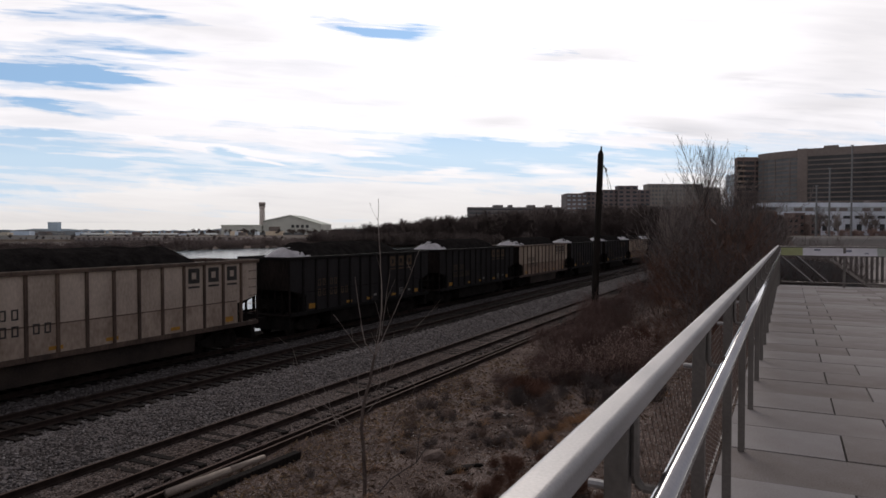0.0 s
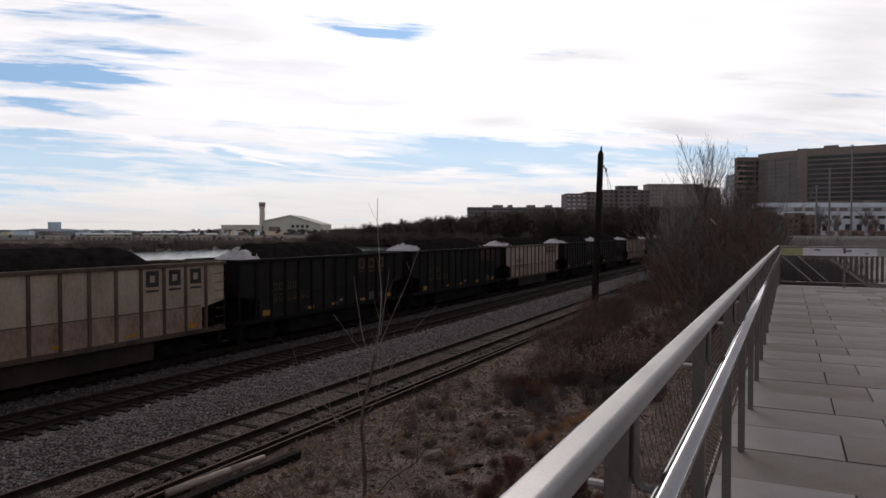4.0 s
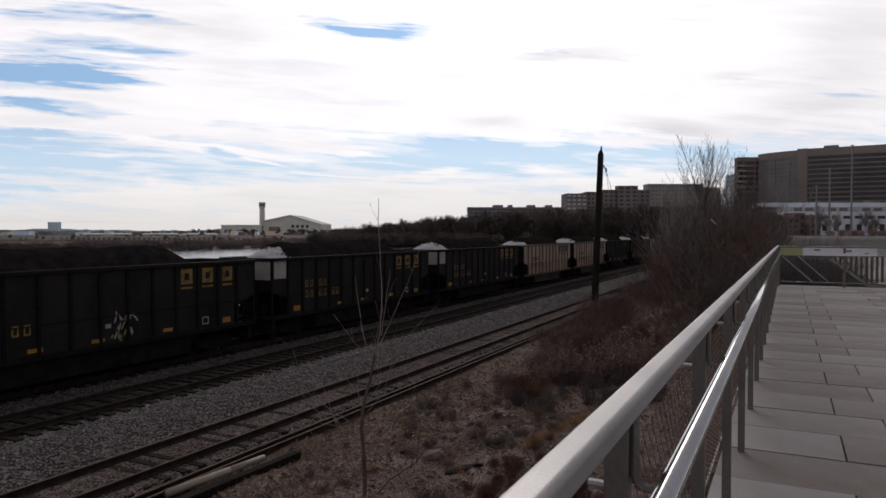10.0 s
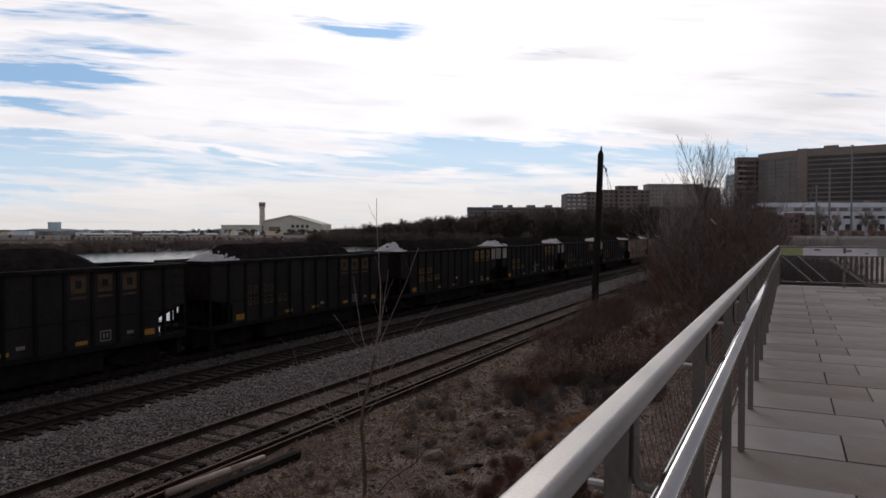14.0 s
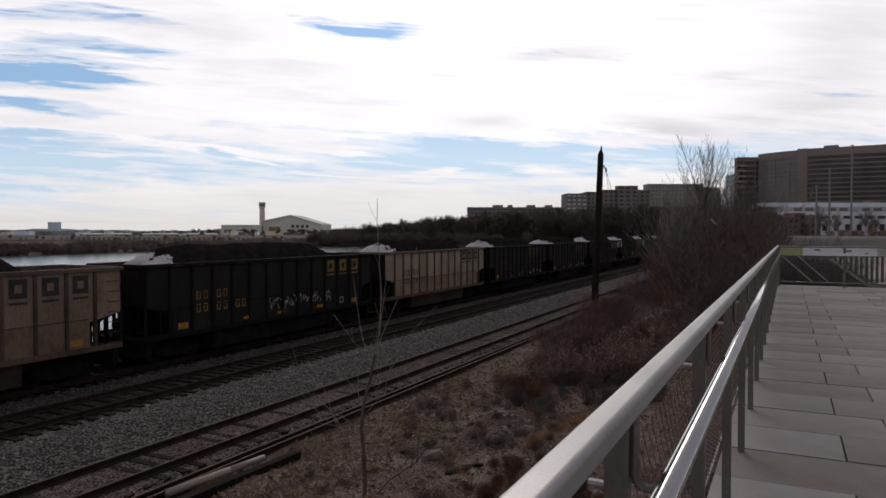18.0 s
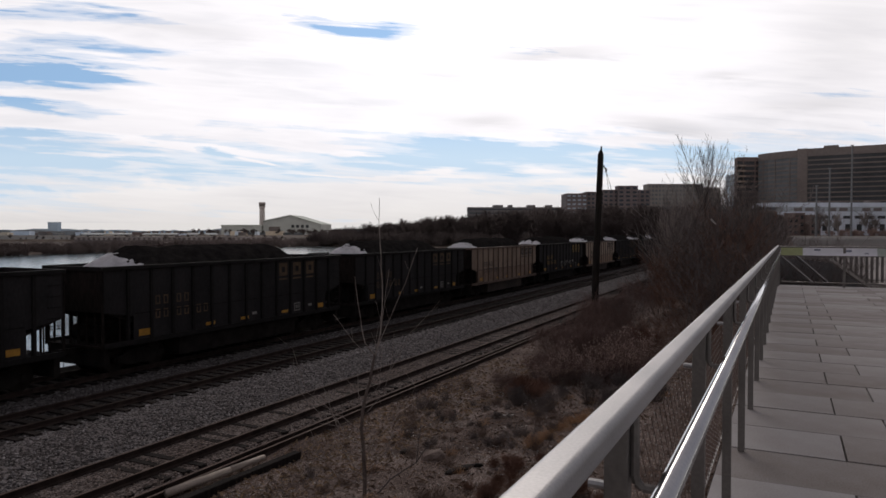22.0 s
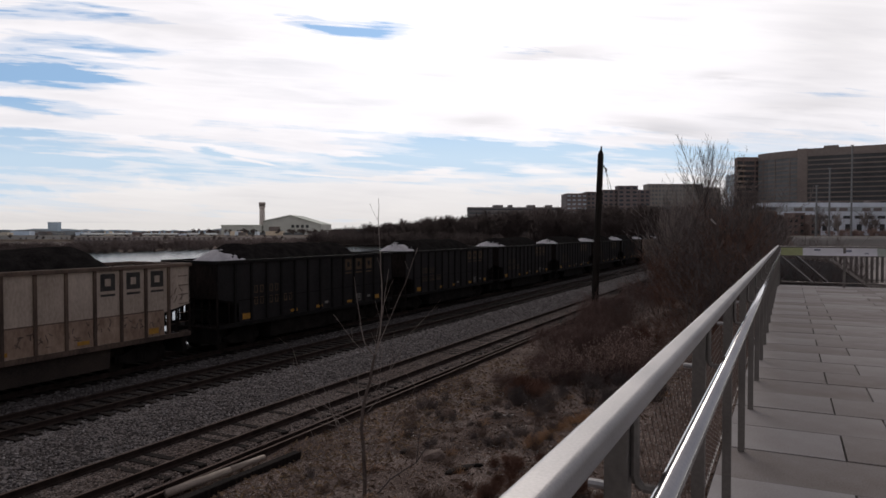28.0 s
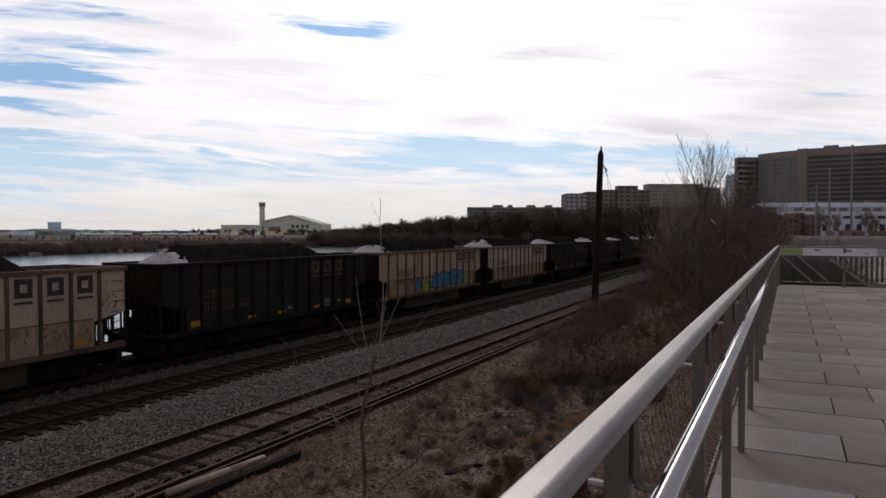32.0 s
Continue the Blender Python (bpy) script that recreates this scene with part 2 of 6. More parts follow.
M_drablower = surface("rusty_brown_lower_sheet", (0.10, 0.060, 0.042), (0.36, 0.255, 0.19), 1.6, 0.8, bump=0.1, fine=9, contrast=0.38, stretch=(1, 1, 0.55))
M_soot = surface("sooty_end_sheet", (0.007, 0.006, 0.0058), (0.036, 0.028, 0.025), 1.3, 0.9, bump=0.1, fine=12, stretch=(1, 1, 0.35), spec=0.1)
M_lower = surface("rust_stained_lower_sheet", (0.115, 0.060, 0.038), (0.56, 0.425, 0.325), 1.5, 0.8, bump=0.1, fine=9, contrast=0.40, stretch=(1, 1, 0.55), spread=0.15)
M_blackrib = surface("black_rib_paint", (0.007, 0.0068, 0.0068), (0.022, 0.0205, 0.020), 1.5, 0.75, bump=0.1, fine=14, spread=0.2, spec=0.15)
M_under = surface("grimy_underframe", (0.009, 0.008, 0.0075), (0.030, 0.026, 0.024), 2.0, 0.9, 0.0, 0.2, 40, spec=0.1)
M_belly = surface("dusty_belly_plate", (0.018, 0.014, 0.012), (0.065, 0.048, 0.038), 1.0, 0.85, bump=0.1, fine=20)
M_wheel = surface("wheel_steel", (0.012, 0.010, 0.009), (0.04, 0.033, 0.028), 3.0, 0.7, 0.4, 0.1, 50, spec=0.2)
M_coal = surface("coal", (0.010, 0.0095, 0.0095), (0.030, 0.028, 0.027), 2.5, 0.95, bump=0.8, fine=12, contrast=0.3, spec=0.0)
M_crust = surface("white_crust", (0.42, 0.42, 0.44), (0.66, 0.66, 0.69), 2.0, 0.8, bump=0.3, fine=16)
M_yellow = surface("yellow_reflector", (0.34, 0.17, 0.025), (0.60, 0.32, 0.045), 4.0, 0.5, bump=0.02)
M_gold = surface("faded_gold_paint", (0.08, 0.05, 0.015), (0.42, 0.26, 0.07), 2.0, 0.7, bump=0.05, fine=10)
M_dull = surface("worn_gold_paint", (0.022, 0.016, 0.011), (0.15, 0.092, 0.045), 2.0, 0.75, bump=0.05, fine=10, contrast=0.35)
M_dkmark = surface("dark_stencil_paint", (0.02, 0.02, 0.02), (0.07, 0.065, 0.06), 3.0, 0.7, bump=0.05)
M_pale = surface("pale_stencil_paint", (0.35, 0.33, 0.30), (0.6, 0.58, 0.55), 3.0, 0.7, bump=0.05)
M_faint = surface("faded_stencil_paint", (0.13, 0.125, 0.115), (0.30, 0.29, 0.27), 3.0, 0.7, bump=0.05)
M_panel = surface("white_end_panel", (0.34, 0.32, 0.30), (0.58, 0.555, 0.53), 1.5, 0.65, bump=0.05, fine=12, stretch=(1, 1, 0.4))
M_blue = surface("blue_spray_paint", (0.03, 0.16, 0.32), (0.07, 0.30, 0.50), 2.5, 0.6, bump=0.03)
M_scrawl = surface("faded_brown_scrawl", (0.07, 0.048, 0.038), (0.17, 0.125, 0.100), 3.0, 0.75, bump=0.02)
M_green = surface("green_spray_paint", (0.22, 0.30, 0.06), (0.36, 0.44, 0.12), 2.5, 0.6, bump=0.03)
M_navy = surface("dark_blue_spray_outline", (0.008, 0.012, 0.03), (0.02, 0.03, 0.06), 2.5, 0.6, bump=0.03)


def by_island(m, low, high):
    """Shift a material's shade from stone to stone."""
    nt = m.node_tree
    geo, mr, mx = nt.nodes.new("ShaderNodeNewGeometry"), nt.nodes.new("ShaderNodeMapRange"), nt.nodes.new("ShaderNodeMix")
    mx.data_type, mx.blend_type = "RGBA", "MULTIPLY"
    mx.inputs["Factor"].default_value = 1.0
    mr.inputs["To Min"].default_value, mr.inputs["To Max"].default_value = low, high
    b = nt.nodes["Principled BSDF"]
    src = b.inputs["Base Color"].links[0].from_socket
    nt.links.new(geo.outputs["Random Per Island"], mr.inputs["Value"])
    nt.links.new(src, mx.inputs["A"])
    nt.links.new(mr.outputs[0], mx.inputs["B"])
    nt.links.new(mx.outputs["Result"], b.inputs["Base Color"])


by_island(M_stone, 0.45, 1.75)
by_island(M_duststone, 0.45, 1.6)


def build_water():
    m = bpy.data.materials.new("lagoon_water")
    m.use_nodes = True
    nt = m.node_tree
    b = nt.nodes["Principled BSDF"]
    b.inputs["Base Color"].default_value = (0.02, 0.025, 0.025, 1)
    b.inputs["Roughness"].default_value = 0.14
    b.inputs["IOR"].default_value = 1.33
    geo, no, bp = nt.nodes.new("ShaderNodeNewGeometry"), nt.nodes.new("ShaderNodeTexNoise"), nt.nodes.new("ShaderNodeBump")
    no.inputs["Scale"].default_value, no.inputs["Detail"].default_value = 0.7, 4
    bp.inputs["Strength"].default_value, bp.inputs["Distance"].default_value = 0.08, 0.25
    nt.links.new(geo.outputs["Position"], no.inputs["Vector"])
    nt.links.new(no.outputs["Fac"], bp.inputs["Height"])
    nt.links.new(bp.outputs[0], b.inputs["Normal"])
    return m


M_water = build_water()

# ---------------------------------------------------------------- sky
CLOUD_H = 62.0


def build_clouds():
    m = bpy.data.materials.new("drifting_clouds")
    m.use_nodes = True
    nt = m.node_tree
    nt.nodes.clear()
    N, L = nt.nodes.new, nt.links.new

    def put(node, i, v):
        if isinstance(v, bpy.types.NodeSocket):
            L(v, node.inputs[i])
        else:
            node.inputs[i].default_value = v

    def calc(op, a, b=0.0, c=None, clamp=False):
        n = N("ShaderNodeMath")
        n.operation, n.use_clamp = op, clamp
        put(n, 0, a)
        put(n, 1, b)
        if c is not None:
            put(n, 2, c)
        return n.outputs[0]

    def ramp(fac, stops, ease="LINEAR"):
        n = N("ShaderNodeValToRGB")
        n.color_ramp.interpolation = ease
        els = n.color_ramp.elements
        while len(els) < len(stops):
            els.new(0.5)
        for e, (p, c) in zip(els, stops):
            e.position = p
            e.color = (*c, 1) if isinstance(c, tuple) else (c, c, c, 1)
        L(fac, n.inputs[0])
        return n.outputs[0]

    co, sep = N("ShaderNodeTexCoord"), N("ShaderNodeSeparateXYZ")
    L(co.outputs["Object"], sep.inputs[0])
    u = calc("DIVIDE", sep.outputs[0], sep.outputs[1])
    v = calc("DIVIDE", CLOUD_H, sep.outputs[1])

    def streaks(su, sv, detail, seed, skew=0.0, warp=0.0):
        cb = N("ShaderNodeCombineXYZ")
        put(cb, 0, calc("MULTIPLY", u, su))
        put(cb, 1, calc("MULTIPLY", calc("MULTIPLY_ADD", u, skew, v), sv))
        put(cb, 2, seed)
        n = N("ShaderNodeTexNoise")
        n.inputs["Scale"].default_value, n.inputs["Detail"].default_value = 1.0, detail
        n.inputs["Roughness"].default_value, n.inputs["Distortion"].default_value = 0.55, warp
        L(cb.outputs[0], n.inputs["Vector"])
        return n.outputs["Fac"]

    n2 = streaks(6.0, 66.0, 6, 7.7, 0.07, 0.5)
    n4 = streaks(5.0, 22.0, 5, 11.3, 0.06, 0.6)
    vw = calc("MULTIPLY_ADD", calc("SUBTRACT", n2, 0.5), 0.030, calc("MULTIPLY_ADD", calc("SUBTRACT", n4, 0.5), 0.030, v))

    def spot(cu, cv, ru, rv, tilt=0.0):
        """A soft oval, 1 in its middle."""
        du = calc("SUBTRACT", u, cu)
        dv = calc("SUBTRACT", calc("SUBTRACT", vw, cv), calc("MULTIPLY", du, tilt))
        a = calc("POWER", calc("ABSOLUTE", calc("DIVIDE", du, ru)), 2.0)
        b = calc("POWER", calc("ABSOLUTE", calc("DIVIDE", dv, rv)), 2.0)
        return calc("POWER", 2.718, calc("MULTIPLY", calc("ADD", a, b), -1.0))

    n1 = streaks(2.6, 28.0, 7, 3.1, 0.05, 0.4)
    n3 = streaks(1.6, 7.0, 4, 1.3, 0.0, 0.3)
    vs = calc("DIVIDE", v, 0.36)
    n5 = streaks(8.0, 10.0, 5, 21.7, 0.0, 0.7)
    cover = ramp(calc("MULTIPLY_ADD", calc("SUBTRACT", n5, 0.5), 0.17, vs), [(0.0, 0.84), (0.14, 0.78), (0.20, 0.50), (0.26, 0.39), (0.35, 0.38), (0.405, 0.60), (0.46, 0.86), (0.62, 0.95), (1.0, 0.92)], "EASE")
    d = calc("MULTIPLY_ADD", calc("SUBTRACT", n1, 0.5), 1.25, cover)
    d = calc("MULTIPLY_ADD", calc("SUBTRACT", n2, 0.5), 0.75, d)
    # the eastern part of the sky is thinner
    east = calc("MULTIPLY", calc("SUBTRACT", -0.30, u), 1.0, clamp=True)
    d = calc("MULTIPLY_ADD", east, -0.45, d)
    d = calc("MULTIPLY_ADD", calc("SUBTRACT", streaks(11.0, 130.0, 6, 4.4, 0.06, 0.4), 0.5), 0.75, d)
    for cu, cv, ru, rv, s, tilt in ((-0.60, 0.230, 0.15, 0.020, 1.10, -0.06), (-0.48, 0.226, 0.09, 0.011, 0.60, -0.10), (-0.58, 0.182, 0.09, 0.006, 0.50, -0.14),
                                    (-0.60, 0.300, 0.10, 0.016, 0.34, -0.06), (-0.43, 0.302, 0.12, 0.015, 0.50, -0.10), (-0.47, 0.266, 0.12, 0.012, 0.36, -0.12), (0.095, 0.115, 0.14, 0.014, 0.35, 0.0), (0.37, 0.118, 0.06, 0.011, 0.30, 0.0),
                                    (-0.125, 0.291, 0.060, 0.0105, 0.80, -0.13), (-0.045, 0.286, 0.050, 0.011, 0.68, 0.05), (0.60, 0.196, 0.06, 0.008, 0.36, -0.05),
                                    (0.17, 0.258, 0.12, 0.005, 0.26, -0.05), (0.42, 0.215, 0.06, 0.006, 0.22, 0.0), (0.25, 0.165, 0.25, 0.014, -0.35, 0.0),
                                    (-0.09, 0.081, 0.11, 0.0036, -0.6, 0.0), (-0.33, 0.1215, 0.13, 0.0048, -0.6, -0.12),
                                    (-0.14, 0.122, 0.075, 0.004, -0.65, -0.15), (-0.50, 0.115, 0.10, 0.004, -0.35, -0.05), (-0.118, 0.063, 0.11, 0.006, -0.5, 0.0),
                                    (0.136, 0.133, 0.05, 0.009, -0.5, -0.08), (0.29, 0.131, 0.075, 0.010, -0.55, 0.03), (0.16, 0.087, 0.035, 0.005, -0.5, -0.10), (0.31, 0.084, 0.055, 0.006, -0.5, -0.12), (0.00, 0.090, 0.03, 0.003, -0.6, 0.0), (0.22, 0.072, 0.10, 0.005, -0.4, 0.0), (-0.45, 0.150, 0.25, 0.010, -0.35, -0.06)):
        d = calc("MULTIPLY_ADD", spot(cu, cv, ru, rv, tilt), -s, d)
    # an old contrail
    du = calc("SUBTRACT", u, -0.256)
    line = calc("DIVIDE", calc("SUBTRACT", calc("SUBTRACT", v, 0.101), calc("MULTIPLY", du, -0.20)), 0.0014)
    end = calc("POWER", calc("ABSOLUTE", calc("DIVIDE", du, 0.026)), 4.0)
    trail = calc("POWER", 2.718, calc("MULTIPLY", calc("ADD", calc("MULTIPLY", line, line), end), -1.0))
    d = calc("MULTIPLY_ADD", trail, 0.9, d)
    cloud = ramp(d, [(0.24, 0.0), (0.46, 0.58), (0.69, 1.0)], "EASE")
    blue = ramp(vs, [(0.0, (0.58, 0.71, 0.82)), (0.30, (0.54, 0.70, 0.83)), (0.55, (0.30, 0.495, 0.73)), (1.0, (0.28, 0.44, 0.67))])
    grey = calc("MULTIPLY_ADD", calc("SUBTRACT", n3, 0.42), 0.55, calc("MULTIPLY_ADD", n4, 0.22, calc("MULTIPLY_ADD", n2, 0.35, -0.11)))
    white = ramp(grey, [(0.0, (1.04, 1.03, 1.025)), (0.25, (0.89, 0.885, 0.895)), (0.45, (0.68, 0.69, 0.715))])
    glare = calc("MULTIPLY", spot(0.10, 0.26, 0.42, 0.14), 0.28)
    haze = ramp(vs, [(0.0, (0.80, 0.79, 0.75)), (0.18, (0.90, 0.90, 0.88)), (0.3, (1, 1, 1))])

    def blend(f, a, b, mode="MIX"):
        n = N("ShaderNodeMix")
        n.data_type, n.blend_type = "RGBA", mode
        put(n, "Factor", f)
        for i, c in (("A", a), ("B", b)):
            L(c, n.inputs[i])
        return n.outputs["Result"]

    col = blend(cloud, blue, blend(1.0, white, haze, "MULTIPLY"))
    em, out = N("ShaderNodeEmission"), N("ShaderNodeOutputMaterial")
    L(col, em.inputs["Color"])
    strength = calc("ADD", glare, 1.0)
    for cu, cv, ru, rv, k, tilt in ((0.185, 0.256, 0.11, 0.009, 0.30, 0.03), (0.08, 0.160, 0.06, 0.011, 0.24, -0.05), (0.34, 0.150, 0.08, 0.010, 0.20, -0.12), (0.43, 0.222, 0.035, 0.006, 0.16, 0.0),
                                    (0.60, 0.270, 0.11, 0.085, 0.17, 0.3), (0.55, 0.180, 0.10, 0.012, 0.12, 0.05), (0.02, 0.225, 0.04, 0.006, 0.15, 0.0), (-0.08, 0.262, 0.05, 0.006, 0.15, 0.1), (-0.30, 0.285, 0.12, 0.015, 0.12, -0.1)):
        strength = calc("MULTIPLY_ADD", spot(cu, cv, ru, rv, tilt), -k, strength)
    L(strength, em.inputs["Strength"])
    L(em.outputs[0], out.inputs[0])
    return m


M_cloud = build_clouds()
ys = [175, 260, 400, 700, 1400, 2800, 4950]
sky_v = [(s * y * 0.8, y, 0) for y in ys for s in (-1, -0.5, 0, 0.5, 1)]
sky_f = [(r * 5 + c, r * 5 + c + 1, r * 5 + c + 6, r * 5 + c + 5) for r in range(len(ys) - 1) for c in range(4)]
cloud_layer = thing("backdrop_clouds", "high white cirrus clouds drifting over a pale blue sky", "sky", kind="structure",
                    m=pose(0, 0, EYE_Z + CLOUD_H, 0, 0, AIM), data=raw_mesh("clouds", sky_v, sky_f, M_cloud))

# ---------------------------------------------------------------- ground
PROFILE = [(-4900, -0.6), (-600, -0.6), (-240, -0.9), (-222, -1.7), (-218, -2.6), (-212, -3.4), (-52, -3.4), (-46, -3.1), (-40, -2.9), (-34, -2.1), (-31, -1.55),
           (-27.6, -0.8), (-13, -0.80), (-11.5, -0.72), (-9, -0.55), (-7, -0.35), (-5, -0.1), (-3, 0.2), (-1.2, 0.5), (-0.52, 0.6), (-0.44, 3.45), (4900, 3.45)]


def ground_z(x, y):
    for (x0, z0), (x1, z1) in zip(PROFILE, PROFILE[1:]):
        if x <= x1:
            z = z0 + (z1 - z0) * (x - x0) / (x1 - x0)
            break
    if -222 < x < -44 and y > 285:          # the lagoon ends in a wooded bank
        z = max(z, -3.4 + 2.6 * min(1, (y - 285) / 12))
    if y > 22.6 and -9 < x < 30:            # beyond the promenade a bank falls to the tracks
        if x < 0:
            z = max(z, -0.5 + 3.95 * min(1, max(0, (x + 9) / 9))) if y > 34 else z
        if y < 34:
            z = min(z, 1.6 if y > 23.2 else 3.45)
    return z


def build_ground():
    xs = [-4900, -2500, -1200, -600, -400, -300, -240, -222, -218, -212, -150, -100, -66, -58, -52, -46, -40, -34, -31, -27.6] + [-26 + 0.5 * i for i in range(51)]
    xs += [-0.52, -0.44, 1, 3, 8, 15, 30, 30.2, 60, 120, 250, 500, 1000, 2000, 4900]
    xs = sorted(set(xs))
    ys_ = [-4900, -2000, -900, -400, -200, -100, -50, -25, -12] + [-4 + 0.6 * i for i in range(44)] + [22.5, 22.7, 23.1, 23.3]
    ys_ += [24 + 1.0 * i for i in range(40)] + [66, 72, 80, 90, 105, 125, 150, 190, 240, 280, 285, 292, 298, 320, 400, 550, 800, 1300, 2200, 3500, 4900]
    ys_ = sorted(set(ys_))
    vs = []
    for y in ys_:
        for x in xs:
            z = ground_z(x, y)
            if -13.2 < x < -0.6 and -5 < y < 70:
                z += 0.10 * noise.noise((x * 0.7, y * 0.7, 0)) + 0.05 * noise.noise((x * 2.3, y * 2.3, 4))
            vs.append((x, y, z))
    n = len(xs)
    fs = [(r * n + c, r * n + c + 1, r * n + n + c + 1, r * n + n + c) for r in range(len(ys_) - 1) for c in range(n - 1)]
    me = raw_mesh("ground", vs, fs, M_dirt, True)
    me.materials.append(M_land)
    me.materials.append(M_blackbed)
    for p in me.polygons:
        if p.center.x < -40 or p.center.y > 120 or p.center.y < -40 or p.center.x > 40:
            p.material_index = 1
        if -42 < p.center.x < -24:          # near-black far side of the line
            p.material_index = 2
    return me


ground = thing("ground", "bare brown earth with gravel and dead weeds", "ground", kind="structure", data=build_ground())
wbm = bmesh.new()
vs = [wbm.verts.new(p) for p in ((-230, -900, -2.3), (-33, -900, -2.3), (-33, 300, -2.3), (-230, 300, -2.3))]
wbm.faces.new(vs)
water = thing("water", "calm pale lagoon reflecting the bright sky", "water", kind="structure", data=mesh_of("water", wbm, M_water))

# ballast bed under the two main tracks, and a thinner one under the siding
for name, label, mat_, outline in (("ballast_bed", "grey dusty ballast strip between the main tracks", M_dustbed, [(-22.0, -0.95), (-22.0, -0.218), (-20.3, -0.218), (-20.3, -0.95)]),
                                   ("ballast_bed", "dark oily ballast under the empty track", M_darkbed, [(-20.3, -0.95), (-20.3, -0.21), (-17.75, -0.21), (-17.75, -0.95)]),
                                   ("ballast_bed", "grey crushed-stone ballast shoulder beside the siding", M_ballast, [(-17.75, -0.95), (-17.75, -0.22), (-16.9, -0.22), (-15.5, -0.62), (-15.15, -0.635), (-15.15, -0.95)]),
                                   ("ballast_bed", "earth-choked gravel under the disused siding", M_siding, [(-15.15, -0.95), (-15.15, -0.637), (-13.0, -0.645), (-12.3, -0.95)])):
    thing(name, label, "ballast", kind="structure", data=mesh_of(name, prism(bmesh.new(), outline, -420, 450), mat_))
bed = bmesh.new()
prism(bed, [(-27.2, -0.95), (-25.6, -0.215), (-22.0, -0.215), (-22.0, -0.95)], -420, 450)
thing("ballast_bed", "near-black ballast under the train", "ballast", kind="structure", data=mesh_of("ballast_bed", bed, M_blackbed))


def stones(name, count, xr, yr, zf, size, material, label, category, seed):
    rnd = random.Random(seed)
    vs, fs = [], []
    for _ in range(count):
        t = rnd.random() ** 1.7
        x, y = rnd.uniform(*xr), yr[0] + (yr[1] - yr[0]) * t
        s = rnd.uniform(*size) * (1 + 0.6 * t)
        z = zf(x, y)
        b = len(vs)
        a = rnd.uniform(0, 6.28)
        for i in range(4):
            k = a + i * 1.57 + rnd.uniform(-0.4, 0.4)
            vs.append((x + s * math.cos(k), y + s * math.sin(k), z + s * rnd.uniform(-0.1, 0.35)))
        vs.append((x + s * rnd.uniform(-0.3, 0.3), y + s * rnd.uniform(-0.3, 0.3), z + s * rnd.uniform(0.5, 0.9)))
        vs.append((x, y, z - s * 0.6))
        for i in range(4):
            j = (i + 1) % 4
            fs += [(b + i, b + j, b + 4), (b + j, b + i, b + 5)]
    return thing(name, label, category, kind="stuff", data=raw_mesh(name, vs, fs, material))


def bed_z(x, y):
    if x < -16.9:
        return -0.22
    if x < -15.5:
        return -0.22 - 0.39 * (x + 16.9) / 1.4
    return -0.64


stones("ballast_stones", 8500, (-17.9, -15.1), (4, 62), bed_z, (0.022, 0.055), M_stone, "loose grey ballast stones beside the rails", "ballast", 3)
stones("ballast_stones", 6000, (-21.9, -20.25), (4, 60), bed_z, (0.020, 0.045), M_duststone, "loose grey ballast stones between the tracks", "ballast", 5)
stones("gravel", 2600, (-15.1, -12.7), (4, 50), bed_z, (0.018, 0.045), M_gravel, "brown gravel between the siding rails", "gravel", 14)
stones("gravel", 2800, (-12.4, -4.5), (7, 24), ground_z, (0.010, 0.024), M_pale, "small pale scraps and chips on bare earth", "gravel", 15)
stones("gravel", 6000, (-12.6, -5.0), (3, 30), ground_z, (0.010, 0.034), M_gravel, "scattered pale gravel and rubble on bare earth", "gravel", 4)


def litter(count, xr, yr, material, label, seed, size):
    rnd = random.Random(seed)
    vs, fs = [], []
    for _ in range(count):
        t = rnd.random() ** 1.5
        x, y = rnd.uniform(*xr), yr[0] + (yr[1] - yr[0]) * t
        z = ground_z(x, y) + 0.10 * noise.noise((x * 0.7, y * 0.7, 0)) + 0.05 * noise.noise((x * 2.3, y * 2.3, 4)) + 0.012
        a, ln, w = rnd.uniform(0, 6.28), rnd.uniform(*size), rnd.uniform(0.006, 0.022)
        c, sn, up = math.cos(a), math.sin(a), rnd.uniform(-0.02, 0.06)
        b = len(vs)
        vs += [(x - sn * w, y + c * w, z), (x + sn * w, y - c * w, z), (x + c * ln, y + sn * ln, z + up), (x + c * ln * 0.5, y + sn * ln * 0.5, z + up + 0.025)]
        fs += [(b, b + 1, b + 3), (b + 1, b + 2, b + 3), (b + 2, b, b + 3)]
    return thing("leaf_litter", label, "litter", kind="stuff", data=raw_mesh("leaf_litter", vs, fs, material))


M_litter = surface("dead_leaf_litter", (0.09, 0.062, 0.049), (0.28, 0.205, 0.155), 3, 0.95, bump=0.0, fine=20, world_space=True, spec=0.1)
by_island(M_litter, 0.55, 1.6)
M_strawlitter = surface("straw_litter", (0.16, 0.115, 0.075), (0.42, 0.31, 0.20), 3, 0.95, bump=0.0, fine=20, world_space=True, spec=0.03)
by_island(M_strawlitter, 0.6, 1.4)
litter(3500, (-12.0, -8.6), (7, 30), M_strawlitter, "pale dry straw scattered beside the siding", 16, (0.05, 0.2))
litter(9000, (-12.0, -1.0), (5, 34), M_litter, "dead leaves and broken twigs on the earth", 12, (0.04, 0.22))

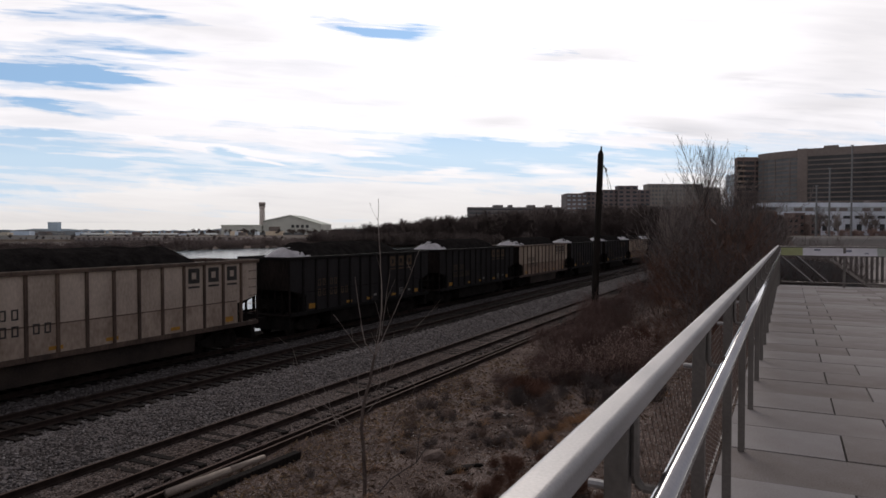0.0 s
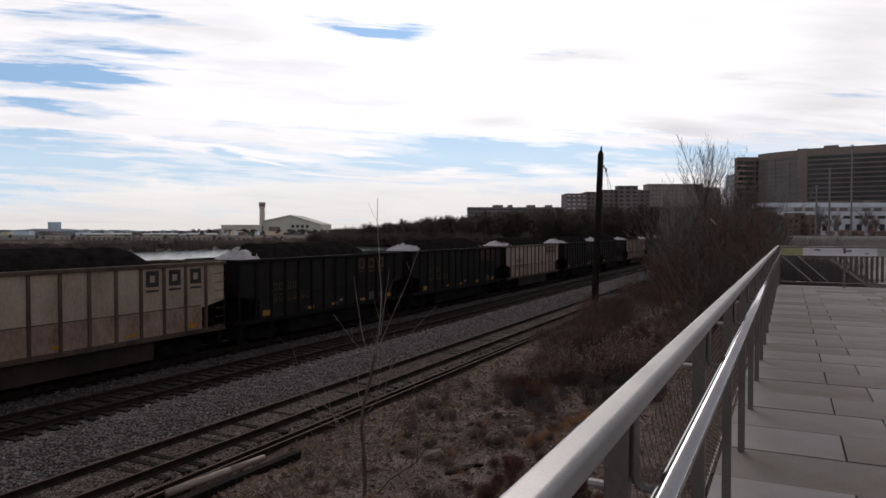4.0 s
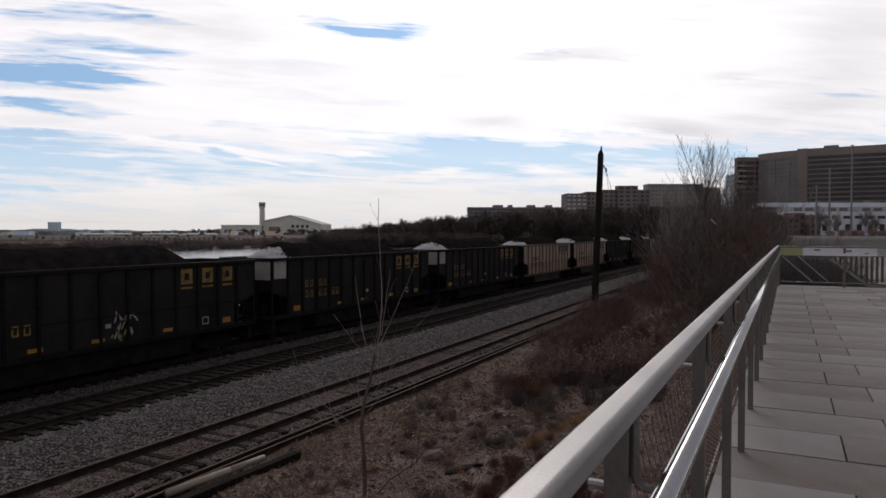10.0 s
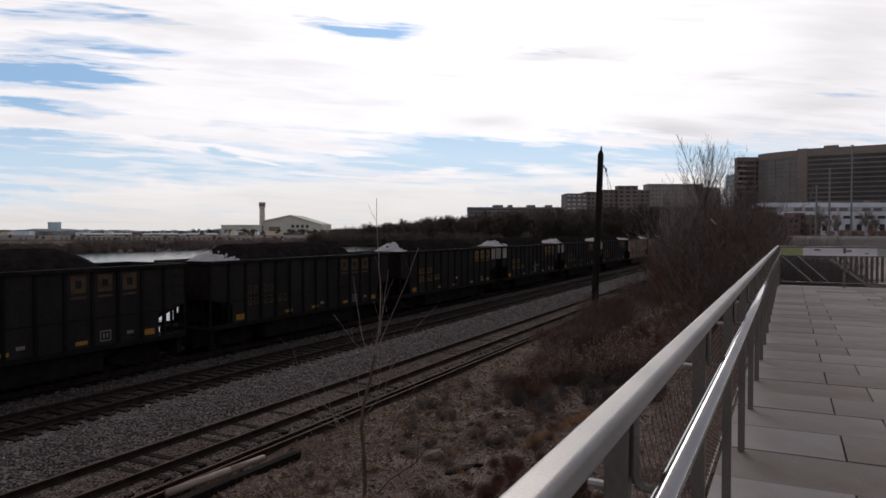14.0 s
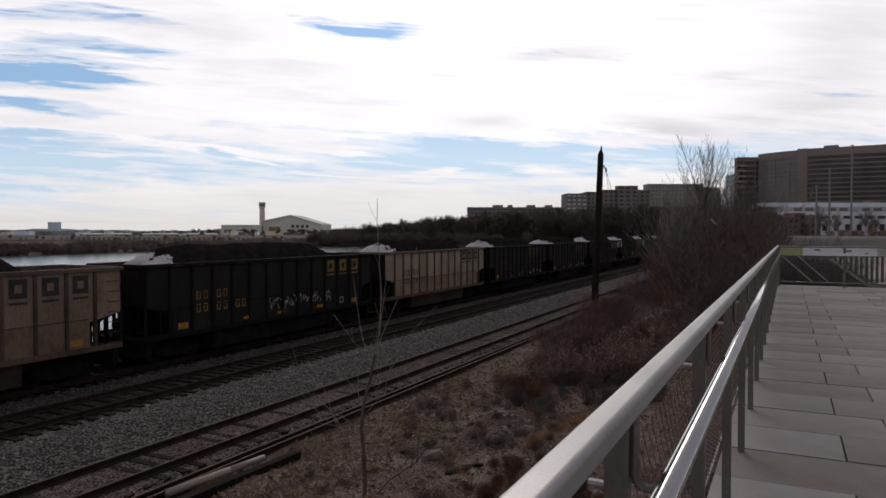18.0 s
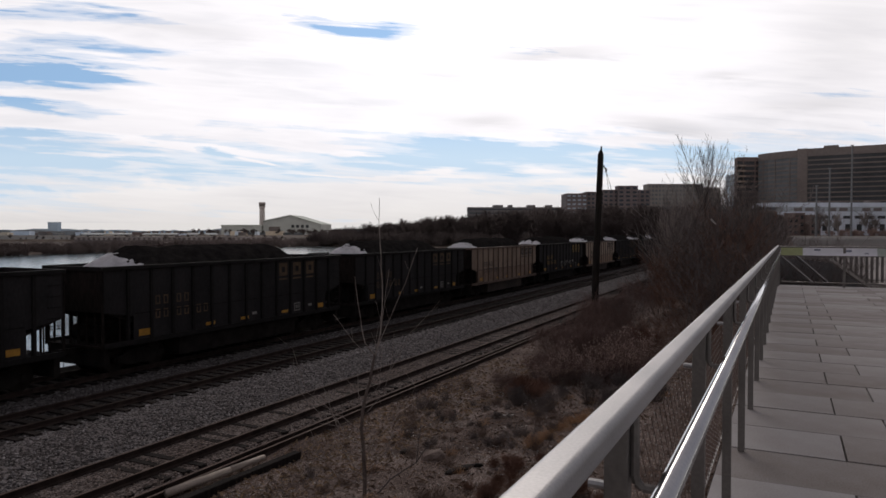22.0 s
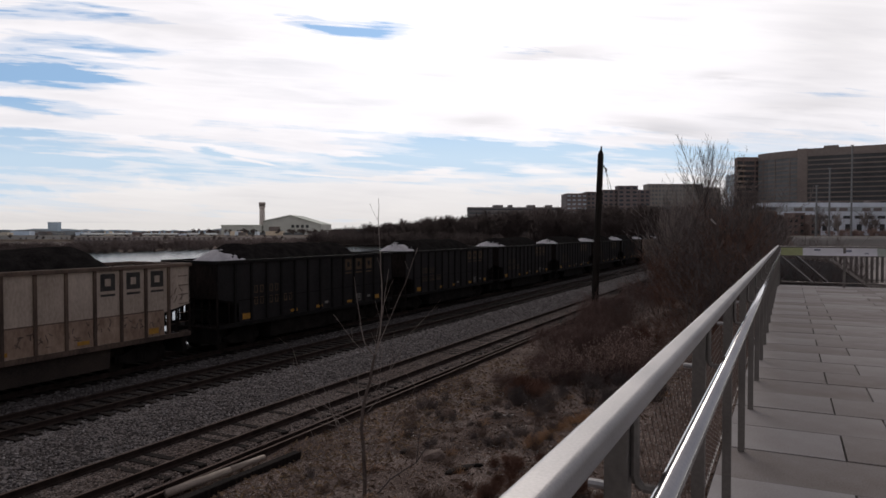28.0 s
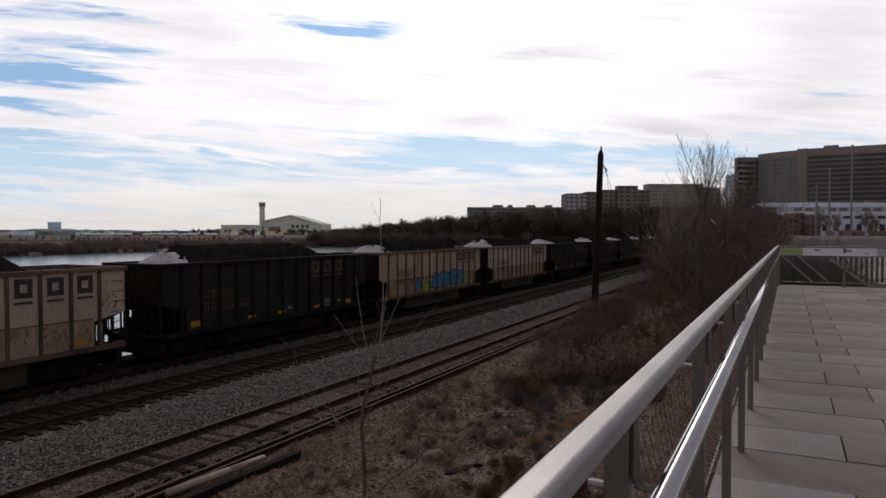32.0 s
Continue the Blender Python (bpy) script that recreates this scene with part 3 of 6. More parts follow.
# ---------------------------------------------------------------- tracks
def rail_profile(x):
    return [(x - 0.07, -0.17), (x + 0.07, -0.17), (x + 0.07, -0.155), (x + 0.012, -0.13), (x + 0.012, -0.05), (x + 0.036, -0.035),
            (x + 0.036, -0.006), (x + 0.028, 0.0), (x - 0.028, 0.0), (x - 0.036, -0.006), (x - 0.036, -0.035), (x - 0.012, -0.05), (x - 0.012, -0.13), (x - 0.07, -0.155)]


TIE = mesh_of("tie", boxed(-1.28, 1.28, -0.11, 0.11, -0.36, -0.16, bevel=0.012), M_tie)


def railway(label, x, z, y_near, y_far, near_ties, shiny, seed):
    rnd = random.Random(seed)
    top = thing("railway_track", label, "railway track", "railway tracks", "structure", pose(x, 0, z))
    for s in (-1, 1):
        bm = prism(bmesh.new(), rail_profile(s * 0.7535), y_near, y_far)
        r = part("rail", bm, M_rail, top)
        head = prism(bmesh.new(), [(s * 0.7535 - 0.026, 0.0005), (s * 0.7535 + 0.026, 0.0005), (s * 0.7535 + 0.024, 0.003), (s * 0.7535 - 0.024, 0.003)], y_near, y_far)
        part("running_surface", head, M_rail if shiny else M_litrusttop, r, "dull running surface" if shiny else "rust-brown running surface, painted paler as lit")
    y, n, rest = 5.0, 0, bmesh.new()
    while y < y_far and y < 200:
        if n < near_ties:
            place("tie", TIE, top, rnd.uniform(-0.05, 0.05), y, rnd.uniform(-0.012, 0.004) if shiny else rnd.uniform(-0.05, 0.0), rnd.uniform(-1.2, 1.2))
        else:
            box(rest, -1.28, 1.28, y - 0.11, y + 0.11, -0.36, -0.16)
        y, n = y + 0.53 + rnd.uniform(-0.03, 0.03), n + 1
    for k in range(100):
        yy = 4.4 - 0.53 * k
        box(rest, -1.28, 1.28, yy - 0.11, yy + 0.11, -0.36, -0.16)
    tagged(part("far_ties", rest, M_tie, top), "dark timber ties further along the track", kind="stuff")
    return top


railway("main railway track under the coal train", TRAIN_X, 0.0, -420, 450, 40, True, 1)
railway("empty main track with dark timber ties", MID_X, 0.0, -420, 450, 130, True, 2)
railway("rusty disused siding half sunk in gravel", SIDING_X, -0.46, -300, 160, 110, False, 3)

for i, (dx, y0, y1) in enumerate(((-12.52, -30, 62), (-12.22, -30, 60))):
    ob = thing("spare_rail", "loose rusty rail lying beside the siding", "rail", "spare rails")
    r = part("rail", prism(bmesh.new(), rail_profile(0), y0, y1), M_rail, ob)
    part("running_surface", prism(bmesh.new(), [(-0.03, 0.0005), (0.03, 0.0005), (0.028, 0.003), (-0.028, 0.003)], y0, y1), M_litrusttop, r, "rust-brown running surface, painted paler as lit")
    ob.matrix_basis = pose(dx, 0, -0.56)

thing("timber_beam", "bleached round timber pole lying beside the siding", "timber", m=pose(-11.99, 12.10, -0.59, 0, 0, -5.2), data=mesh_of("timber_beam", rod(rod(bmesh.new(), (0, -1.45, 0), (0.015, 0.3, 0.006), 0.094, 9, 0.086), (0.015, 0.3, 0.006), (0, 1.42, 0), 0.086, 9, 0.070), M_log, True))
thing("timber_beam", "dark old timber tie lying on the earth", "timber", m=pose(-11.42, 12.3, -0.66, 0, 0, -3.2), data=mesh_of("timber_beam", boxed(-0.11, 0.11, -1.9, 1.9, -0.1, 0.12, bevel=0.02), M_tie))

# ---------------------------------------------------------------- promenade
DECK_END = 21.9
EDGE = -0.40
deck = thing("deck", "grey concrete paver promenade above the tracks", "pavement", kind="structure", m=pose(0, 0, 0, -0.28),
             data=mesh_of("deck", boxed(EDGE, 30, -14, DECK_END + 0.35, DECK_Z - 0.30, DECK_Z - 0.044), M_grout))
wall = thing("retaining_wall", "cast concrete retaining wall below the promenade", "wall", kind="structure",
             data=mesh_of("retaining_wall", boxed(EDGE - 0.06, EDGE + 0.3, -14, DECK_END + 0.6, -0.2, DECK_Z - 0.42), M_concrete))
RX = -0.25            # railing line
SPACING = 1.26
FIRST_POST = -0.04


def build_railing():
    top = thing("railing", "grey steel railing with wire mesh infill and a polished handrail", "railing", m=pose(RX, 0, DECK_Z, -0.28))
    y0, y1 = -9.0, DECK_END
    # rounded flat top rail
    prof = []
    for cx, cz, a0 in ((0.008, 1.157, 0), (-0.0175, 1.157, 90), (-0.0175, 1.138, 180), (0.008, 1.138, 270)):
        for k in range(8):
            a = radians(a0 + 90 / 7 * k)
            prof.append((cx + 0.0125 * math.cos(a), cz + 0.0125 * math.sin(a)))
    part("top_rail", prism(bmesh.new(), prof, y0, y1 + 0.03), M_steel, top, "satin steel top rail", smooth=False)
    part("handrail", rod(bmesh.new(), (0.085, y0, 1.045), (0.085, y1 - 0.12, 1.045), 0.019, 14), M_chrome, top, "polished round steel handrail", smooth=True)
    post = boxed(-0.038, 0.005, -0.016, 0.016, 0.0, 1.126, bevel=0.003)
    post = mesh_of("post", post, M_post)
    br = bmesh.new()
    # bent rod: down from the top rail, out to the handrail; a stub holds the net
    bend = [(0.0125, 0.004, 1.13), (0.0125, 0.004, 1.028), (0.0165, 0.004, 1.014), (0.027, 0.004, 1.006), (0.075, 0.006, 1.006), (0.085, 0.006, 1.03)]
    for a, b in zip(bend, bend[1:]):
        rod(br, a, b, 0.0085, 8)
    br = mesh_of("bracket", br, M_post)
    stub = mesh_of("net_stub", rod(bmesh.new(), (-0.068, 0, 1.002), (-0.030, 0, 1.002), 0.0085, 8), M_steel)
    # diamond wire net between two posts, framed by a thin bar
    net = bmesh.new()
    w, z0, z1, step = SPACING - 0.05, 0.40, 1.00, 0.06
    h = z1 - z0
    k = -h
    while k < w:
        for sgn in (1, -1):
            a, b = max(k, 0), min(k + h, w)
            if b - a > 0.02:
                pa, pb = (0, a, z0 + (a - k)), (0, b, z0 + (b - k))
                if sgn < 0:
                    pa, pb = (0.003, w - pa[1], pa[2]), (0.003, w - pb[1], pb[2])
                rod(net, pa, pb, 0.0014, 3)
        k += step
    wires = len(net.faces)
    # bright ferrules where the wires cross
    rows = int(h / (step / 2))
    for j in range(rows):
        for i in range(int(w / step)):
            yy, zz = i * step + (step / 2 if j % 2 else 0.0) + step / 2, z0 + j * step / 2 + step / 2
            if yy < w:
                box(net, -0.0001, 0.0031, yy - 0.0009, yy + 0.0009, zz - 0.0019, zz + 0.0019)
    net = mesh_of("wire_net", net, M_wire)
    net.materials.append(M_ferrule)
    for p in net.polygons:
        if p.index >= wires:
            p.material_index = 1
    bars = bmesh.new()
    rod(bars, (0, 0, z0), (0, w, z0), 0.004, 6)
    # lacing wound round the lower edge cable
    turns = int(w / 0.02)
    for i in range(turns):
        rod(bars, (-0.006, i * 0.02, z0 - 0.006), (0.006, i * 0.02 + 0.010, z0 + 0.006), 0.0018, 4)
    bars = mesh_of("net_frame", bars, M_ferrule)
    y = FIRST_POST - 3 * SPACING
    while y < y1 + 0.1:
        place("post", post, top, 0, y, 0)
        place("bracket", br, top, 0, y, 0)
        place("net_stub", stub, top, 0, y, 0)
        if y + SPACING < y1 + 0.5:
            n = place("wire_net", net, top, -0.05, y + 0.025, 0)
            place("net_frame", bars, n)
        y += SPACING
    return top


railing = build_railing()

# rail across the end of the promenade, with a tilted information board on it
M_sign_white = surface("sign_white", (0.70, 0.70, 0.74), (0.82, 0.82, 0.85), 1.0, 0.5, bump=0.0, fine=8)
M_sign_lime = surface("sign_lime", (0.32, 0.35, 0.16), (0.42, 0.45, 0.23), 1.0, 0.5, bump=0.0, fine=8)
M_sign_sage = surface("sign_sage", (0.36, 0.40, 0.35), (0.47, 0.51, 0.46), 1.0, 0.5, bump=0.0, fine=8)
M_print = surface("sign_print", (0.12, 0.13, 0.18), (0.24, 0.26, 0.33), 1.0, 0.6, bump=0.0, fine=8)


def build_end_rail():
    top = thing("end_railing", "grey steel railing closing the end of the promenade", "railing", m=pose(RX, DECK_END, DECK_Z - 0.107))
    part("top_rail", rod(bmesh.new(), (0, 0, 1.12), (14, 0, 1.12), 0.022, 10), M_post, top, smooth=True)
    part("bottom_rail", rod(bmesh.new(), (0, 0, 0.13), (14, 0, 0.13), 0.014, 8), M_post, top, smooth=True)
    post = mesh_of("post", boxed(-0.03, 0.03, -0.012, 0.012, 0, 1.1, bevel=0.002), M_post)
    for k in range(9):
        place("post", post, top, 0.02 + 1.62 * k, 0, 0)
    board = thing("information_board", "tilted printed information board mounted on the end railing", "sign", m=pose(RX + 0.06, DECK_END - 0.06, DECK_Z + 0.79, 46, 0, 0))
    part("panel", boxed(0, 8.2, -0.03, 0.30, -0.02, 0.0, bevel=0.004), M_post, board, "dark metal backing")
    part("lime_section", boxed(0.01, 0.56, -0.02, 0.29, 0.002, 0.006), M_sign_lime, board, "lime green printed end section")
    white = part("white_section", boxed(0.56, 2.35, -0.02, 0.29, 0.002, 0.006), M_sign_white, board, "white printed section with small pictures")
    part("sage_section", boxed(2.35, 8.19, -0.02, 0.29, 0.002, 0.006), M_sign_sage, board, "grey-green printed section")
    for x0, x1, y0, y1 in ((0.85, 1.0, 0.16, 0.22), (1.55, 1.75, 0.12, 0.20), (2.05, 2.15, 0.05, 0.09)):
        part("picture", boxed(x0, x1, y0, y1, 0.007, 0.009), M_print, white)
    for k in range(9):
        part("text_bar", boxed(2.55 + 0.28 * k, 2.70 + 0.28 * k, 0.08, 0.13, 0.007, 0.009), M_print, board)
    return top


build_end_rail()

# stair strings, sloping slab and balusters of the way down beyond the end railing
way = thing("stair_way", "concrete stair slab with sloping steel strings", "stairs")
for r0, r1, a, z0, z1, t, m_, nm in ((10.95, 12.0, 22.3, 4.40, 3.52, 0.05, M_steel, "string"), (11.6, 12.65, 22.6, 4.40, 3.52, 0.05, M_steel, "string"), (13.2, 14.7, 23.4, 4.24, 3.20, 0.12, M_concrete, "slab")):
    p0, p1 = site(r0, a), site(r1, a)
    d_ = Vector((math.sin(radians(AIM)), -math.cos(radians(AIM)), 0)) * 0.15
    bm = bmesh.new()
    q = [bm.verts.new(v) for v in ((*p0.xy, z0), (*p1.xy, z1), (*p1.xy, z1 - t), (*p0.xy, z0 - t))]
    w = [bm.verts.new((v.co.x - d_.x, v.co.y - d_.y, v.co.z)) for v in q]
    for k in range(4):
        j = (k + 1) % 4
        bm.faces.new((q[k], q[j], w[j], w[k]))
    bm.faces.new(q)
    bm.faces.new(w[::-1])
    bmesh.ops.recalc_face_normals(bm, faces=bm.faces[:])
    part(nm, bm, m_, way)
# shade under the stair slab is painted into this dark grey
M_shadewall = surface("shade_dark_stair_wall", (0.12, 0.124, 0.127), (0.19, 0.193, 0.195), 0.8, 0.9, bump=0.2, fine=30)
sw = thing("stair_wall", "concrete wall beneath the stair slab, painted dark as shade", "wall", kind="structure", m=pose(*site(0, 24.2).xy, 0, 0, 0, AIM))
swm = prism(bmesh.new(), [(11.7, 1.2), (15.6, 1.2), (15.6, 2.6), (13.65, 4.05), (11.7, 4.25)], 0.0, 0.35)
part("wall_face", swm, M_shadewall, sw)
far_rail = thing("stair_railing", "steel railing with upright balusters by the stairs", "railing")
p0, p1 = site(14.6, 26.0), site(19.5, 26.5)
part("top_rail", rod(bmesh.new(), (*p0.xy, 4.30), (*p1.xy, 4.30), 0.03, 8), M_post, far_rail)
part("bottom_rail", rod(bmesh.new(), (*p0.xy, 3.30), (*p1.xy, 3.30), 0.02, 8), M_post, far_rail)
for k in range(24):
    p = p0.lerp(p1, k / 23)
    part("baluster", rod(bmesh.new(), (*p.xy, 3.2), (*p.xy, 4.28), 0.05, 6), M_post, far_rail)
c = site(21.6, 26.8)
thing("ramp_pavement", "pale concrete ramp rising beyond the stair railing", "pavement", kind="structure", m=pose(c.x, c.y, 3.10, 13.7, 0, AIM), data=mesh_of("ramp_pavement", boxed(-4.6, 6.0, 0, 4.6, -0.3, 0.0), M_ramp))
# pavers in running bond
PW, PL, J = 1.285, 0.643, 0.012
rnd = random.Random(11)
GAPS = ((J * 1.15, J * 0.22), (J * 0.22, J * 1.15))      # near and far joint of even and odd rows
PAVER = [mesh_of("paver", boxed(J / 2, PW - J / 2, a, PL - b, -0.05, 0.0, bevel=0.003), M_paver) for a, b in GAPS]

# ---------------------------------------------------------------- the train
SIDE = 1.60           # half width of a car's side sheet
D_SIDE = 21.3         # from the viewer's line to the near sides of the cars
SPEED = 0.532 * D_SIDE
LENGTH = {"cream": 14.75, "panel": 15.45, "black": 14.15, "long": 15.05}
RIB_T = 0.07
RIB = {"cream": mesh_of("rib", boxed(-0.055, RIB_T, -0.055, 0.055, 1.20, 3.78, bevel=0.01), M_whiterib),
       "black": mesh_of("rib", boxed(-0.055, RIB_T, -0.055, 0.055, 1.20, 3.78, bevel=0.01), M_blackrib)}


def wheelset_mesh():
    bm = bmesh.new()
    rod(bm, (-0.95, 0, 0), (0.95, 0, 0), 0.08, 10)
    for s in (-1, 1):
        rod(bm, (s * 0.72, 0, 0), (s * 0.82, 0, 0), 0.46, 20)
        rod(bm, (s * 0.69, 0, 0), (s * 0.72, 0, 0), 0.485, 20)
        rod(bm, (s * 0.82, 0, 0), (s * 0.84, 0, 0), 0.30, 16)
    return mesh_of("wheelset", bm, M_wheel)


def frame_mesh():
    bm = bmesh.new()
    prism(bm, [(-1.12, 0.38), (-1.12, 0.58), (-0.75, 0.62), (-0.35, 0.80), (0.35, 0.80), (0.75, 0.62), (1.12, 0.58), (1.12, 0.38), (0.78, 0.36), (0.5, 0.22), (-0.5, 0.22), (-0.78, 0.36)], -0.07, 0.07, axis="x")
    for y in (-0.9, 0.9):
        box(bm, -0.10, 0.12, y - 0.13, y + 0.13, 0.34, 0.60, bevel=0.02)
    for y in (-0.15, 0.0, 0.15):
        rod(bm, (0.04, y, 0.30), (0.04, y, 0.62), 0.06, 8)
    return mesh_of("side_frame", bm, M_under)


WHEELSET, SIDE_FRAME = wheelset_mesh(), frame_mesh()
BOLSTER = mesh_of("truck", boxed(-0.95, 0.95, -0.18, 0.18, 0.45, 0.95, bevel=0.03), M_under)


def coal_z(y, x, h, seed):
    rear = min(1, max(0, (y + h - 0.70) / 1.9))
    front = min(1, max(0, (h - 2.3 - y) / 1.9))
    rear, front = rear * rear * (3 - 2 * rear), front * front * (3 - 2 * front)
    e = min(rear, front)
    side = 1 - 0.82 * (abs(x) / 1.5) ** 2.2
    z = 3.62 + 0.95 * e * side
    if y > h - 2.4:
        z -= 0.15 * min(1, (y - h + 2.4) / 1.0)
    z += 0.07 * noise.noise((x * 1.7, y * 1.1, seed)) + 0.04 * noise.noise((x * 5, y * 5, seed + 3)) + 0.10 * e * noise.noise((0.2, y * 0.45, seed + 9))
    return z


def coal_meshes(h, seed):
    nx, ny = 12, 60
    vs, fs, cv, cf, index = [], [], [], [], {}
    for j in range(ny + 1):
        for i in range(nx + 1):
            x, y = -1.52 + 3.04 * i / nx, -h + 0.06 + (2 * h - 0.12) * j / ny
            vs.append((x, y, coal_z(y, x, h, seed)))
    for j in range(ny):
        for i in range(nx):
            a = j * (nx + 1) + i
            fs.append((a, a + 1, a + nx + 2, a + nx + 1))
    # white crust doming over the rear slope, ragged along its upper edge
    ny2, nx2 = 34, 36
    for j in range(ny2):
        for i in range(nx2):
            x, y = -1.40 + 2.80 * i / nx2, -h + 0.62 + 1.55 * j / ny2
            ragged = 0.45 * noise.noise((x * 1.6, y * 1.6, seed + 20)) + 0.25 * noise.noise((x * 5, y * 5, seed + 27))
            thin = min(1, 0.15 + 1.6 * j / ny2)
            if (j / ny2) + thin * ((0.55 + 0.35 * (int(seed) % 2)) * ragged + 0.18 * noise.noise((x * 9, y * 9, seed))) < 0.66 and abs(x) + 0.25 * ragged < 1.36:
                quad = []
                for di, dj in ((0, 0), (1, 0), (1, 1), (0, 1)):
                    k = (i + di, j + dj)
                    if k not in index:
                        index[k] = len(cv)
                        xx, yy = -1.40 + 2.80 * k[0] / nx2, -h + 0.62 + 1.55 * k[1] / ny2
                        cv.append((xx, yy, coal_z(yy, xx, h, seed) + 0.03 + 0.20 * max(0.0, 1 - (xx / 1.36) ** 2) * min(1, 3 * k[1] / ny2) * min(1, 2.2 - 2.2 * k[1] / ny2) + 0.025 * noise.noise((xx * 4, yy * 4, seed))))
                    quad.append(index[k])
                cf.append(quad)
    return raw_mesh("coal_load", vs, fs, M_coal), raw_mesh("white_crust", cv, cf, M_crust, True)


def ring(bm, y, z, w, hgt, t, x):
    """A flat square ring on the side sheet."""
    box(bm, x, x + 0.006, y - w / 2, y + w / 2, z - t, z)
    box(bm, x, x + 0.006, y - w / 2, y + w / 2, z - hgt, z - hgt + t)
    box(bm, x, x + 0.006, y - w / 2, y - w / 2 + t, z - hgt + t, z - t)
    box(bm, x, x + 0.006, y + w / 2 - t, y + w / 2, z - hgt + t, z - t)
    return bm


def grab_iron_mesh(material):
    bm = bmesh.new()
    pts = [(0.0, -0.20, 0), (0.05, -0.20, 0), (0.05, 0.20, 0), (0.0, 0.20, 0)]
    for a, b in zip(pts, pts[1:]):
        rod(bm, a, b, 0.014, 5)
    return mesh_of("grab_iron", bm, material)


CORNER = mesh_of("corner_post", boxed(-0.025, 0.025, -0.05, 0.05, 1.0, 3.765), M_soot)
END_POST = mesh_of("end_post", boxed(-0.025, 0.025, -0.03, 0.03, 1.05, 2.4), M_soot)
PLATFORM = mesh_of("end_platform", boxed(-1.5, 1.5, -0.65, 0.65, 1.02, 1.09), M_soot)
SIDE_POST = mesh_of("side_post", boxed(-0.015, 0.015, -0.02, 0.02, 1.05, 2.3), M_soot)

GRAB = {"cream": grab_iron_mesh(M_whiterib), "black": grab_iron_mesh(M_blackrib)}


def end_cage(car, h, s):
    """Corner posts, uprights and the platform at one end of a car."""
    for x in (-1.535, 1.555):
        place("corner_post", CORNER, car, x, s * h, 0)
    for x in (-1.25, -0.8, -0.35, 0.1, 0.55, 1.0):
        place("end_post", END_POST, car, x, s * (h - 0.12), 0)
    place("end_platform", PLATFORM, car, 0, s * (h - 0.65), 0)
    place("side_post", SIDE_POST, car, 1.56, s * (h - 0.68), 0)


